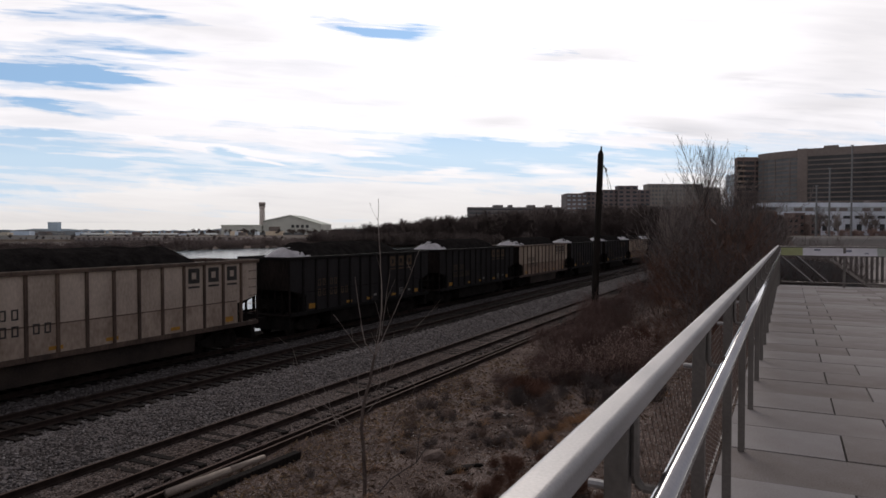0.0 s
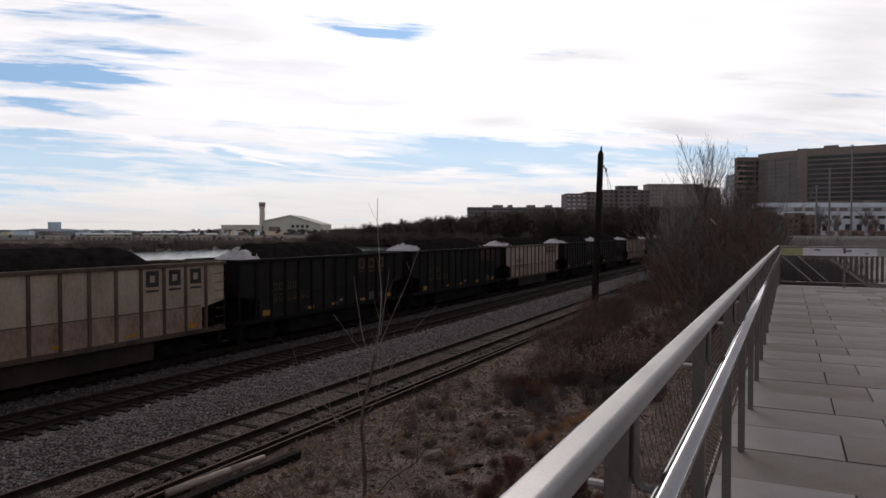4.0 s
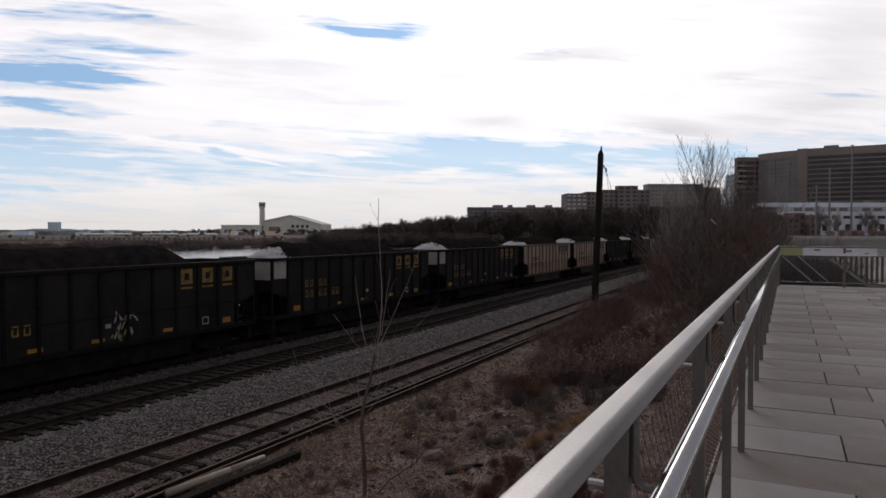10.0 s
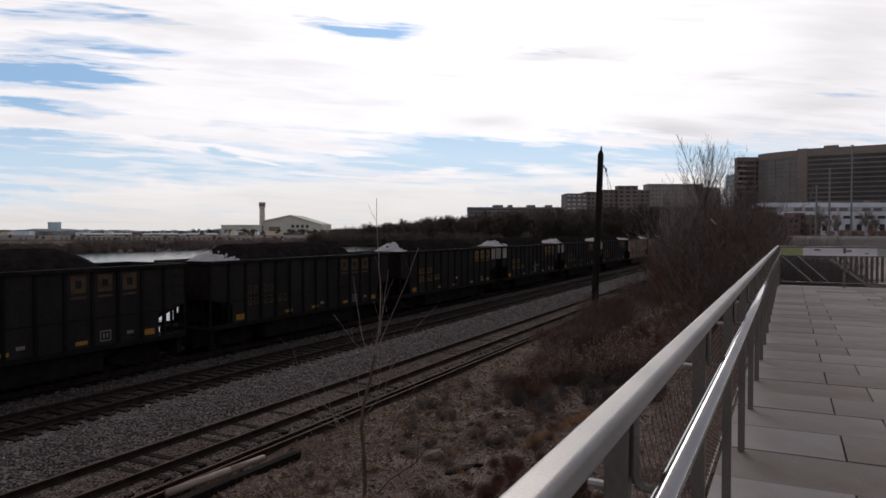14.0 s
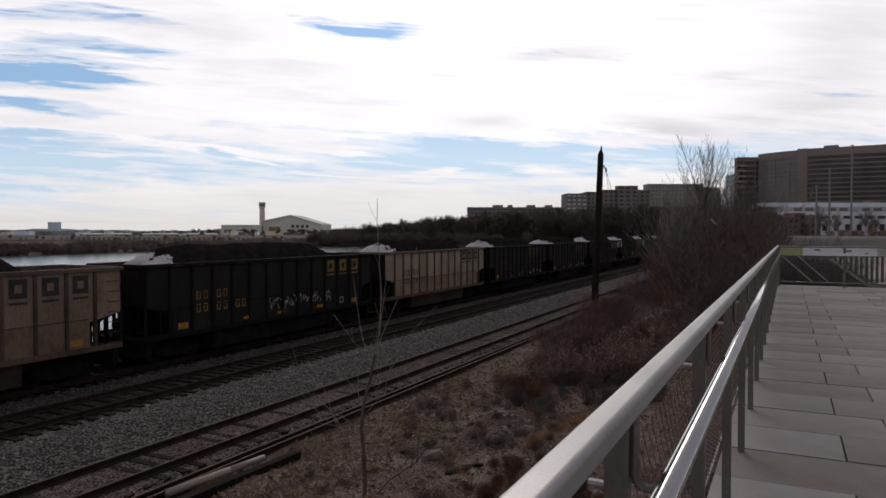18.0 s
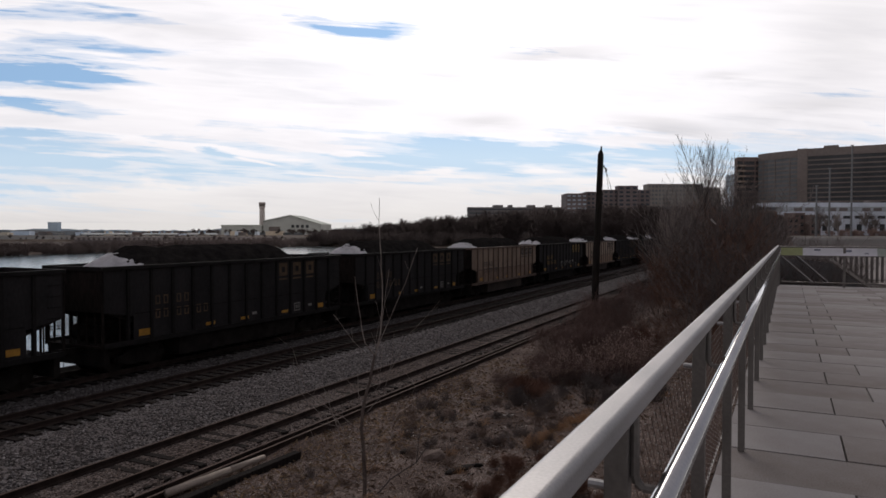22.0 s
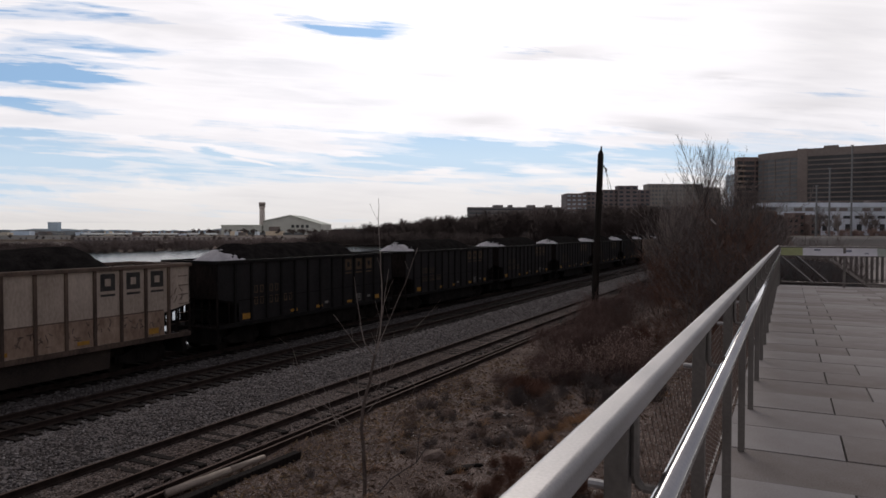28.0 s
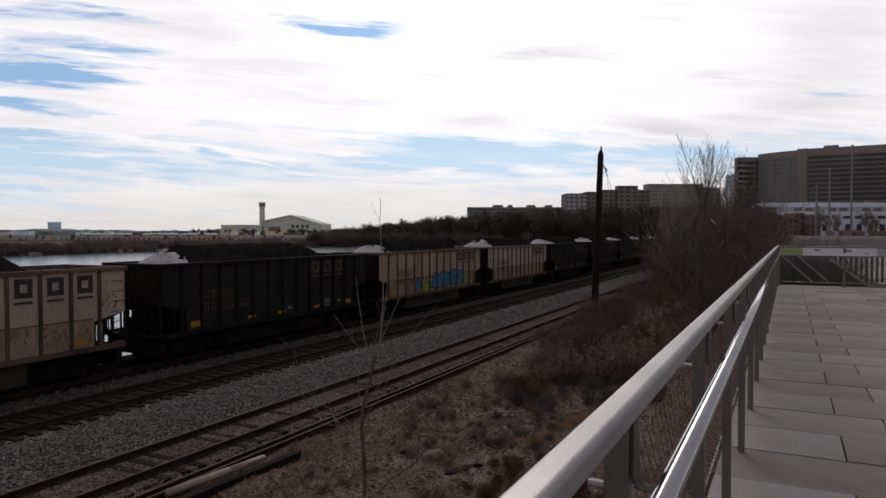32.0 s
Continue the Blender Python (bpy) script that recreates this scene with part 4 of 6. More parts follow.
def build_car(kind, label, seed):
    look_ = "cream" if kind == "cream" else "black"
    h = LENGTH[kind] / 2
    paint, ribm, mark = (M_white, M_whiterib, M_dkmark) if kind == "cream" else (M_black, M_blackrib, M_gold if kind == "panel" else M_dull)
    car = thing("coal_car", label, "freight car", "cars of the coal train")
    outline = [(-h, 3.80), (-h, 2.30), (-h + 1.25, 2.05), (-h + 1.25, 1.2), (h - 1.25, 1.2), (h - 1.25, 2.05), (h, 2.30), (h, 3.80)]
    for s in (-1, 1):
        x0, x1 = sorted((s * (SIDE - 0.05), s * (SIDE - 0.02)))
        part("side_sheet", prism(bmesh.new(), outline, x0, x1, axis="x"), paint, car)
        # end sheet and the sloping floor plate behind it
        y0, y1 = sorted((s * (h - 0.06), s * (h - 0.02)))
        part("end_sheet", boxed(-SIDE + 0.06, SIDE - 0.06, y0, y1, 2.30, 3.80), M_soot, car, "sooty end sheet")
        part("slope_plate", prism(bmesh.new(), [(s * (h - 0.05), 2.36), (s * (h - 0.05), 2.28), (s * (h - 3.4), 1.10), (s * (h - 3.4), 1.18)], -SIDE + 0.06, SIDE - 0.06, axis="x"), M_under, car)
    tc = bmesh.new()
    for s in (-1, 1):
        x0, x1 = sorted((s * 1.50, s * 1.69))
        box(tc, x0, x1, -h - 0.04, h + 0.04, 3.77, 3.91, bevel=0.015)
        y0, y1 = sorted((s * (h - 0.10), s * (h + 0.06)))
        box(tc, -1.49, 1.49, y0, y1, 3.765, 3.905)
    part("top_chord", tc, ribm, car, "grimy top edge beam")
    for s in (-1, 1):
        x0, x1 = sorted((s * 1.50, s * 1.64))
        part("side_sill", boxed(x0, x1, -h, h, 1.02, 1.20, bevel=0.01), ribm, car)
    n = 13
    step = 2 * h / (n + 1)
    for s in (-1, 1):
        for i in range(n):
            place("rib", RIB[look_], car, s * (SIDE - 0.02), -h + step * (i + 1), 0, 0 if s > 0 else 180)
    part("belly", prism(bmesh.new(), [(-1.46, 1.10), (-1.38, 0.28), (1.38, 0.28), (1.46, 1.10)], -h + 3.5, h - 3.5), M_belly if kind == "cream" else M_under, car, "bathtub floor hanging between the trucks")
    part("centre_sill", boxed(-0.42, 0.42, -h + 0.1, h - 0.1, 0.72, 1.10, bevel=0.02), M_under, car)
    gear = rod(bmesh.new(), (-0.9, -h + 0.75, 1.42), (0.5, -h + 0.75, 1.42), 0.30, 12)
    box(gear, -1.3, 1.3, -h + 1.25, -h + 1.32, 1.1, 1.9)
    part("brake_reservoir", gear, M_under, car)
    for s in (-1, 1):
        for k in range(7):
            place("grab_iron", GRAB[look_], car, s * (SIDE - 0.02), s * (h - 0.34), 1.25 + 0.36 * k, 0 if s > 0 else 180)
        end_cage(car, h, s)
        y0, y1 = sorted((s * (h - 0.30), s * (h - 0.08)))
        part("end_sill", boxed(-1.5, 1.5, y0, y1, 0.36, 1.015, bevel=0.02), M_under, car)
        cp = bmesh.new()
        y0, y1 = sorted((s * (h - 0.4), s * (h + 0.62)))
        box(cp, -0.14, 0.14, y0, y1, 0.78, 0.98, bevel=0.02)
        part("coupler", cp, M_under, car)
        tr = place("truck", BOLSTER, car, 0, s * (h - 1.92), 0)
        for k in (-1, 1):
            place("wheelset", WHEELSET, tr, 0, k * 0.9, 0.46)
            place("side_frame", SIDE_FRAME, tr, k * 1.02, 0, 0, 0 if k > 0 else 180)
    coal, crust = coal_meshes(h, seed)
    part("coal_load", coal, M_coal, car, "heaped black coal")
    part("white_crust", crust, M_crust, car, "ragged white crust on the coal")
    if kind == "cream":
        part("lower_sheet", boxed(SIDE - 0.0195, SIDE - 0.013, -h + 1.27, h - 1.27, 1.21, 2.13), M_lower, car, "rust-stained lower side sheet")
    # seam half-way up the side sheets
    part("seam", boxed(SIDE - 0.02, SIDE - 0.008, -h + 1.3, h - 1.3, 2.13, 2.17), ribm, car)
    # logo of three square rings, each underlined, one to a panel
    X = SIDE - (0.012 if kind == "cream" else 0.018)
    sc = h - (3.5 if kind == "black" else 2.5) * step
    for k in (-1, 0, 1):
        part("logo_mark", ring(bmesh.new(), sc + k * step, 3.66, 0.58, 0.60, 0.17, X), mark, car)
        part("underline", boxed(X, X + 0.006, sc + k * step - 0.29, sc + k * step + 0.29, 2.87, 2.95), mark, car)
    # reporting marks as bars
    for p, z in ((2.5, 2.42), (3.5, 2.42), (2.5, 1.90), (3.5, 1.90), (4.5, 1.90)):
        for q in (-0.19, 0.19):
            y = -h + step * p + q
            part("number_bar", ring(bmesh.new(), y, z + 0.32, 0.22, 0.34, 0.05, X), mark, car)
    for y, w, hh in ((1.80, 0.50, 0.25), (5.2, 0.5, 0.13), (7.3, 0.5, 0.13), (10.1, 0.45, 0.13), (13.0, 0.45, 0.22)):
        y -= 7.375
        y *= h / 7.375 * (1.02 if kind == "panel" else 1.0)
        part("reflector", boxed(X, X + 0.008, y - w / 2, y + w / 2, 1.30, 1.30 + hh), M_yellow, car, "yellow reflector plate")
    if kind in ("black", "long"):
        box_ = part("stencil_frame", ring(bmesh.new(), sc, 1.70, 0.44, 0.38, 0.045, X), M_faint, car, "white stencilled square outline")
        for q in (-0.07, 0.07):
            part("print_bar", boxed(X, X + 0.006, sc + q - 0.04, sc + q + 0.04, 1.43, 1.60), M_faint, box_)
        for y in (0.4, sc + step - 0.14):
            part("stencil_plate", boxed(X, X + 0.006, y, y + 0.28, 1.45, 1.57), M_faint, car, "small pale stencil plate")
    if kind == "panel":
        ring_ = part("stencil_frame", ring(bmesh.new(), h - 2.9, 1.66, 0.34, 0.30, 0.04, X), M_pale, car, "pale stencilled square outline")
        part("stencil_plate", boxed(X, X + 0.006, 0.2, 0.42, 1.75, 1.9), M_pale, car, "small pale stencil plate")
    return car


def end_panels(car, front):
    """White painted panels at one end of a dark car: on its side and on its end sheet."""
    h = LENGTH["panel"] / 2
    s = 1 if front else -1
    X = SIDE - 0.018
    for y0, y1 in ((0.16, 0.50), (0.56, 0.98)) if front else ((0.12, 0.98),):
        a, b = sorted((s * (h - y0), s * (h - y1)))
        part("white_panel", boxed(X, X + 0.006, a, b, 2.93, 3.75), M_panel, car, "white painted panel at the car's end")
    if not front:
        p = part("end_panel", boxed(0.18, 1.45, -h - 0.008 + 0.02, -h + 0.02, 2.88, 3.75), M_panel, car, "white panel with lines of small print on the end sheet")
        for k in range(5):
            part("print_line", boxed(0.5, 1.3, -h + 0.004, -h + 0.010, 3.02 + 0.12 * k, 3.045 + 0.12 * k), M_pale, p)


def strokes(name, material, parent, x, y, z, w, hgt, n, rnd, t=0.035, label=""):
    """Loose spray strokes inside a w x hgt field: the first stroke carries the others."""
    top = None
    for _ in range(n):
        cy, cz = y + rnd.uniform(0, w), z + rnd.uniform(0, hgt)
        a, ln = rnd.choice((0.2, 1.2, 1.7, 2.4, 0.9)) + rnd.uniform(-0.3, 0.3), rnd.uniform(0.3, 0.6) * hgt
        dy, dz = math.cos(a) * ln / 2, math.sin(a) * ln / 2
        ny, nz = -math.sin(a) * t / 2, math.cos(a) * t / 2
        bend = rnd.uniform(-0.25, 0.25) * ln
        pts = [(cy - dy, cz - dz), (cy + ny / t * bend, cz + nz / t * bend), (cy + dy, cz + dz)]
        lower, upper = [(p - ny, q - nz) for p, q in pts], [(p + ny, q + nz) for p, q in pts]
        bm = prism(bmesh.new(), lower + upper[::-1], x, x + 0.004, axis="x")
        ob = part("stroke" if top else name, bm, material, top or parent, "" if top else label)
        top = top or ob
    return top


def blob(y, z, w, hgt, lean, rnd):
    """Outline of a swollen spray-painted shape."""
    pts = []
    for k in range(14):
        a = 2 * math.pi * k / 14
        r = 1.0 + rnd.uniform(-0.16, 0.16)
        c, s_ = math.cos(a), math.sin(a)
        c, s_ = math.copysign(abs(c) ** 0.6, c) * r, math.copysign(abs(s_) ** 0.6, s_) * r
        pts.append((y + w / 2 * c + lean * hgt / 2 * s_, z + hgt / 2 * s_))
    return pts


def graffiti(car, kind, which):
    h = LENGTH[kind] / 2
    X = SIDE - (0.011 if kind == "cream" else 0.016)
    step = 2 * h / 14
    rnd = random.Random(5)
    if which == "big":
        for k, (y0, y1, z0, z1) in enumerate(((-9.35, -8.05, 1.24, 2.02), (-3.35, -2.35, 1.40, 2.30), (-5.9, -4.0, 2.0, 2.38))):
            part("spray_shape", boxed(X, X + 0.003, h + y0, h + y1, z0, z1), M_green, car, "yellow-green spray-painted block")
            strokes("spray_stroke", M_navy, car, X + 0.004, h + y0 + 0.1, z0 + 0.1, y1 - y0 - 0.2, z1 - z0 - 0.2, 5, rnd)
        widths = (1.15, 0.62, 1.0, 1.15, 1.05, 0.4)
        y = h - 8.0
        for k, w in enumerate(widths):
            hg = 0.98 - 0.30 * (k == 5)
            z = 1.80 + 0.09 * (k > 2) + 0.05 * (k % 2) - 0.15 * (k == 5)
            o = prism(bmesh.new(), blob(y + w / 2, z, w * 1.18, hg + 0.12, 0.15, random.Random(40 + k)), X + 0.004 + 0.001 * k, X + 0.0075 + 0.001 * k, axis="x")
            f = prism(bmesh.new(), blob(y + w / 2, z, w * 0.98, hg - 0.04, 0.15, random.Random(40 + k)), X + 0.012 + 0.0005 * k, X + 0.016 + 0.0005 * k, axis="x")
            sp = part("spray_shape", f, M_blue, car, "rounded blue spray-painted shape")
            part("outline", o, M_navy, sp, "dark spray outline")
            strokes("inner_stroke", M_navy, car, X + 0.021, y + w * 0.3, z - 0.25, w * 0.4, 0.45, 2, rnd, 0.07)
            y += w * 0.93
        disc = part("spray_shape", rod(bmesh.new(), (X, h - 10.0, 1.68), (X + 0.004, h - 10.0, 1.68), 0.34, 20), M_navy, car, "dark spray-painted disc outline")
        part("disc", rod(bmesh.new(), (X + 0.004, h - 10.0, 1.68), (X + 0.007, h - 10.0, 1.68), 0.29, 20), M_blue, disc, "blue spray-painted disc")
        strokes("cross", M_navy, car, X + 0.008, h - 10.15, 1.58, 0.3, 0.2, 3, rnd, 0.05)
    elif which == "scrawl":
        for k in range(14):
            p = 1.5 + 0.82 * k
            strokes("scrawl", M_dkmark if k in (5, 12) else M_scrawl, car, X, -h + step * p, rnd.uniform(1.3, 1.7), rnd.uniform(0.5, 0.8), rnd.uniform(0.35, 0.55), 7, rnd, rnd.uniform(0.025, 0.04), label="faded brown spray scrawl")
        for p in (0.3, 1.2, 13.1):
            strokes("scrawl", M_scrawl, car, X, -h + step * p, 2.45, 0.6, 0.5, 7, rnd, 0.03, label="faded brown spray scrawl")
    elif which == "pale":
        for p, w in ((6.2, 0.85), (7.2, 0.8), (8.1, 0.8), (9.1, 0.7), (10.1, 0.5)):
            strokes("scrawl", M_pale, car, X, -h + step * p, 1.62, w, 0.45, 11, rnd, 0.035, label="pale spray-painted scrawl")
        for k in range(5):
            y = -h + 0.8 + 1.9 * k + rnd.uniform(-0.5, 0.5)
            part("chalky_residue", boxed(1.692, 1.696, y, y + rnd.uniform(0.2, 0.8), 3.80, 3.80 + rnd.uniform(0.02, 0.05)), M_belly, car, "chalky residue on the top edge")
    elif which == "swirl":
        strokes("scrawl", M_pale, car, X, 0.6, 1.5, 0.9, 0.7, 14, rnd, 0.05, label="pale spray-painted swirl")
        strokes("scrawl", M_green, car, X, 0.4, 1.3, 0.6, 0.4, 6, rnd, 0.06, label="green spray-painted strokes")


# position of each car's leading end at the start, in side distances, front of the train first
CARS = [(6.350, "black"), (5.620, "cream"), (4.880, "black"), (4.140, "black"), (3.400, "cream"), (2.639, "black"), (1.894, "black"),
        (1.123, "cream_pale"), (0.369, "long"), (-0.393, "black"), (-1.100, "cream"), (-1.862, "cream"), (-2.626, "panel"), (-3.424, "panel"),
        (-4.206, "panel_swirl"), (-4.998, "panel_front"), (-5.792, "black"), (-6.521, "black"), (-7.244, "cream"), (-8.010, "panel_bare"), (-8.785, "cream_drab"),
        (-9.547, "black"), (-10.283, "black"), (-11.016, "black"), (-11.752, "black"), (-12.477, "black"), (-13.222, "black"), (-13.957, "cream_scrawl"),
        (-14.725, "cream_big"), (-15.487, "black"), (-16.225, "cream_scrawl"), (-16.986, "black")]
CAR_LABEL = {"cream_pale": "pale cream coal hopper car with dark rusty ribs", "cream_drab": "brown-stained cream coal hopper car with rusty ribs", "long": "long black ribbed coal hopper car with faded gold marks", "cream": "grimy cream coal hopper car with ribbed sides", "panel": "black ribbed coal hopper car with white end panels", "black": "black ribbed coal hopper car with faded gold marks",
             "panel_front": "black ribbed coal hopper car with white front panel", "panel_swirl": "black ribbed coal hopper car with white panels and pale graffiti", "panel_bare": "long black ribbed coal hopper car with pale graffiti",
             "cream_scrawl": "cream coal hopper car with dark scrawls on its ribbed side", "cream_big": "cream coal hopper car with large blue and green graffiti"}
train = []


def build_train():
    protos, made = {}, set()
    coal = {k: [coal_meshes(LENGTH[k] / 2, 31.0 + 7 * i) for i in range(4)] for k in LENGTH}
    for i, (lead, kind) in enumerate(CARS):
        base = kind.split("_")[0]
        if kind not in protos:
            car = build_car(base, CAR_LABEL[kind], 2.0 + i)
            if kind in ("panel", "panel_swirl"):
                end_panels(car, False)
            if kind == "panel_front":
                end_panels(car, True)
            if kind == "cream_big":
                graffiti(car, base, "big")
            if kind == "panel_bare":
                graffiti(car, base, "pale")
            if kind == "panel_swirl":
                graffiti(car, base, "swirl")
            if kind == "cream_scrawl":
                graffiti(car, base, "scrawl")
            if kind == "cream_drab":
                for o in car.children:
                    if o.name.startswith("side_sheet"):
                        o.data.materials[0] = M_drab
                    elif o.name.startswith("lower_sheet"):
                        o.data.materials[0] = M_drablower
            if kind in ("cream_pale", "cream_scrawl"):
                for o in car.children:
                    if o.name.startswith("side_sheet"):
                        o.data.materials[0] = M_palecream
                    elif o.name.startswith("lower_sheet") and kind == "cream_pale":
                        o.data.materials[0] = M_palelower
            protos[kind] = car
        else:
            car = copy_thing(protos[kind], Matrix())
            load, crust = coal[base][i % 4]
            for o in car.children:
                if o.name.startswith("coal_load"):
                    o.data = load
                elif o.name.startswith("white_crust"):
                    o.data = crust
        train.append((car, lead * D_SIDE - LENGTH[base] / 2))


build_train()

# ---------------------------------------------------------------- bare plants


def grow(rnd, segs, p, d, length, r, level, kids, up, wild, thin):
    """One branch of three bent pieces, with side branches; appended to segs as (from, to, radius, radius)."""
    n = 3
    for k in range(n):
        d = (d + Vector((rnd.gauss(0, wild), rnd.gauss(0, wild), rnd.gauss(0, wild) + up))).normalized()
        q = p + d * (length / n)
        r2 = max(r * (1 - 0.28), thin)
        segs.append((p.copy(), q.copy(), r, r2))
        if level > 0:
            for _ in range(kids[0] if k == n - 1 else (kids[1] if k else kids[2])):
                side = Vector((rnd.gauss(0, 1), rnd.gauss(0, 1), rnd.gauss(0.25, 0.6))).normalized()
                dd = (d * 1.0 + side * rnd.uniform(0.5, 1.1)).normalized()
                grow(rnd, segs, q, dd, length * rnd.uniform(0.45, 0.75), max(r2 * 0.62, thin), level - 1, kids, up, wild, thin)
        p, r = q, r2


def seg_mesh(segs, sides=3):
    vs, fs = [], []
    for p, q, r1, r2 in segs:
        d = (q - p).normalized()
        u = d.orthogonal().normalized()
        w = d.cross(u)
        b = len(vs)
        for c, rr in ((p, r1), (q, r2)):
            for i in range(sides):
                a = 2 * math.pi * i / sides
                vs.append(c + (u * math.cos(a) + w * math.sin(a)) * rr)
        for i in range(sides):
            j = (i + 1) % sides
            fs.append((b + i, b + j, b + sides + j, b + sides + i))
    return vs, fs


def shrub_mesh(seed, height, stems, material, level=2, kids=(2, 1, 0), lean=0.45, r=0.016, thin=0.004, wild=0.16, up=0.08):
    rnd = random.Random(seed)
    segs = []
    for _ in range(stems):
        a = rnd.uniform(0, 6.28)
        base = Vector((math.cos(a), math.sin(a), 0)) * rnd.uniform(0, 0.18 * height)
        d = Vector((math.cos(a) * rnd.uniform(0, lean), math.sin(a) * rnd.uniform(0, lean), 1)).normalized()
        grow(rnd, segs, base + Vector((0, 0, -0.1)), d, height * rnd.uniform(0.45, 0.75), r, level, kids, up, wild, thin)
    return raw_mesh("twigs", *seg_mesh(segs), material)


def tree_parts(seed, height, trunk_h, r, level=4, kids=(2, 2, 1), thin=0.006, wild=0.12, up=0.10):
    """Trunk and crown of a bare tree, as two lists of pieces."""
    rnd = random.Random(seed)
    trunk, crown = [], []
    p, d = Vector((0, 0, -0.2)), Vector((0.02, 0.03, 1)).normalized()
    n = 6
    rr = r
    for k in range(n):
        d = (d + Vector((rnd.gauss(0, 0.05), rnd.gauss(0, 0.05), 0.1))).normalized()
        q = p + d * (trunk_h / n)
        trunk.append((p.copy(), q.copy(), rr, rr * 0.86))
        rr *= 0.86
        if k >= 2:
            for _ in range(3):
                a = rnd.uniform(0, 6.28)
                dd = (d * 0.9 + Vector((math.cos(a), math.sin(a), 0.2)) * rnd.uniform(0.5, 0.9)).normalized()
                grow(rnd, crown, q, dd, (height - q.z) * rnd.uniform(0.35, 0.6), rr * 0.55, level - 1, kids, up, wild, thin)
        p = q
    for _ in range(4):
        dd = (d + Vector((rnd.gauss(0, 0.3), rnd.gauss(0, 0.3), 0))).normalized()
        grow(rnd, crown, p, dd, (height - trunk_h) * rnd.uniform(0.55, 0.8), rr * 0.7, level - 1, kids, up, wild, thin)
    return trunk, crown


def bare_tree(name, label, m, seed, height, trunk_h, r, material, **kw):
    top = thing(name, label, "tree", "bare trees by the tracks", m=m)
    t, c = tree_parts(seed, height, trunk_h, r, **kw)
    part("trunk", raw_mesh("trunk", *seg_mesh(t, 7), material, True), material, top)
    part("crown", raw_mesh("crown", *seg_mesh(c, 3), material), material, top)
    return top


def strew(me, name, label, category, group, spots, seed):
    rnd = random.Random(seed)
    for x, y, s in spots:
        ob = thing(name, label, category, group, data=me[rnd.randrange(len(me))])
        ob.matrix_basis = pose(x, y, ground_z(x, y) - 0.03, 0, 0, rnd.uniform(0, 360)) @ Matrix.Diagonal((s * rnd.uniform(0.9, 1.2), s * rnd.uniform(0.9, 1.2), s, 1))


rnd = random.Random(21)
TALL = [shrub_mesh(40 + i, 4.2, 26, M_bark, level=3, kids=(2, 1, 1), r=0.022, thin=0.006) for i in range(4)]
REDS = [shrub_mesh(50 + i, 2.2, 17, M_red, level=3, kids=(2, 1, 1), lean=0.85, r=0.013, thin=0.005, wild=0.24) for i in range(4)]


def seedy_mesh(seed):
    """Upright dry stems that end in fluffy seed heads."""
    rnd = random.Random(seed)
    stems, heads = [], []
    for _ in range(46):
        a = rnd.uniform(0, 6.28)
        base = Vector((math.cos(a), math.sin(a), 0)) * rnd.uniform(0, 0.5)
        d = Vector((math.cos(a) * rnd.uniform(0, 0.35), math.sin(a) * rnd.uniform(0, 0.35), 1)).normalized()
        one = []
        grow(rnd, one, base, d, rnd.uniform(0.8, 1.9), 0.007, 0, (0, 0, 0), 0.05, 0.06, 0.005)
        stems += one
        tip = one[-1][1]
        for _ in range(9 if rnd.random() < 0.55 else 2):
            q = tip + Vector((rnd.gauss(0, 0.06), rnd.gauss(0, 0.06), rnd.uniform(-0.22, 0.06)))
            heads.append((q, q + Vector((rnd.gauss(0, 0.03), rnd.gauss(0, 0.03), rnd.uniform(0.03, 0.08))), 0.018, 0.006))
        for k in range(3):      # dry leaves low on the stem
            q = base.lerp(tip, rnd.uniform(0.2, 0.8))
            stems.append((q, q + Vector((rnd.gauss(0, 0.10), rnd.gauss(0, 0.10), rnd.uniform(-0.05, 0.1))), 0.014, 0.004))
    me = raw_mesh("twigs", *seg_mesh(stems + heads), M_red)
    me.materials.append(M_seed)
    for p in me.polygons:
        p.material_index = 1 if p.index >= 3 * len(stems) else 0
    return me


SEEDY = [seedy_mesh(60 + i) for i in range(3)]
M_weed = surface("dead_weed_stalks", (0.125, 0.090, 0.074), (0.31, 0.235, 0.195), 2.0, 0.95, bump=0.1, fine=20, spread=0.3, spec=0.05)
WEED = [shrub_mesh(70 + i, 0.5, 20, M_weed, level=2, kids=(2, 1, 1), lean=0.9, r=0.006, thin=0.003) for i in range(3)]
GRASS = [shrub_mesh(80 + i, 0.75, 90, M_straw, level=0, kids=(0, 0, 0), lean=0.9, r=0.005, thin=0.003, wild=0.2, up=-0.05) for i in range(3)]

tall = []
while len(tall) < 34:
    y = rnd.uniform(26, 105)
    x = rnd.uniform(-12.0, -2.0)
    if -x < y * 0.205 and (-x < y * 0.120 or rnd.random() < 0.30):
        tall.append((x, y, rnd.uniform(0.7, 1.05) * min(1.05, 0.62 + y / 150)))
strew(TALL, "shrub", "tall tangled bare brown shrub", "shrub", "bare shrubs along the bank", tall, 1)


def around(n, r0, r1, a0, a1, s0, s1):
    out = []
    while len(out) < n:
        q = site(rnd.uniform(r0, r1), rnd.uniform(a0, a1))
        if q.x < -1.6:
            out.append((q.x, q.y, rnd.uniform(s0, s1)))
    return out


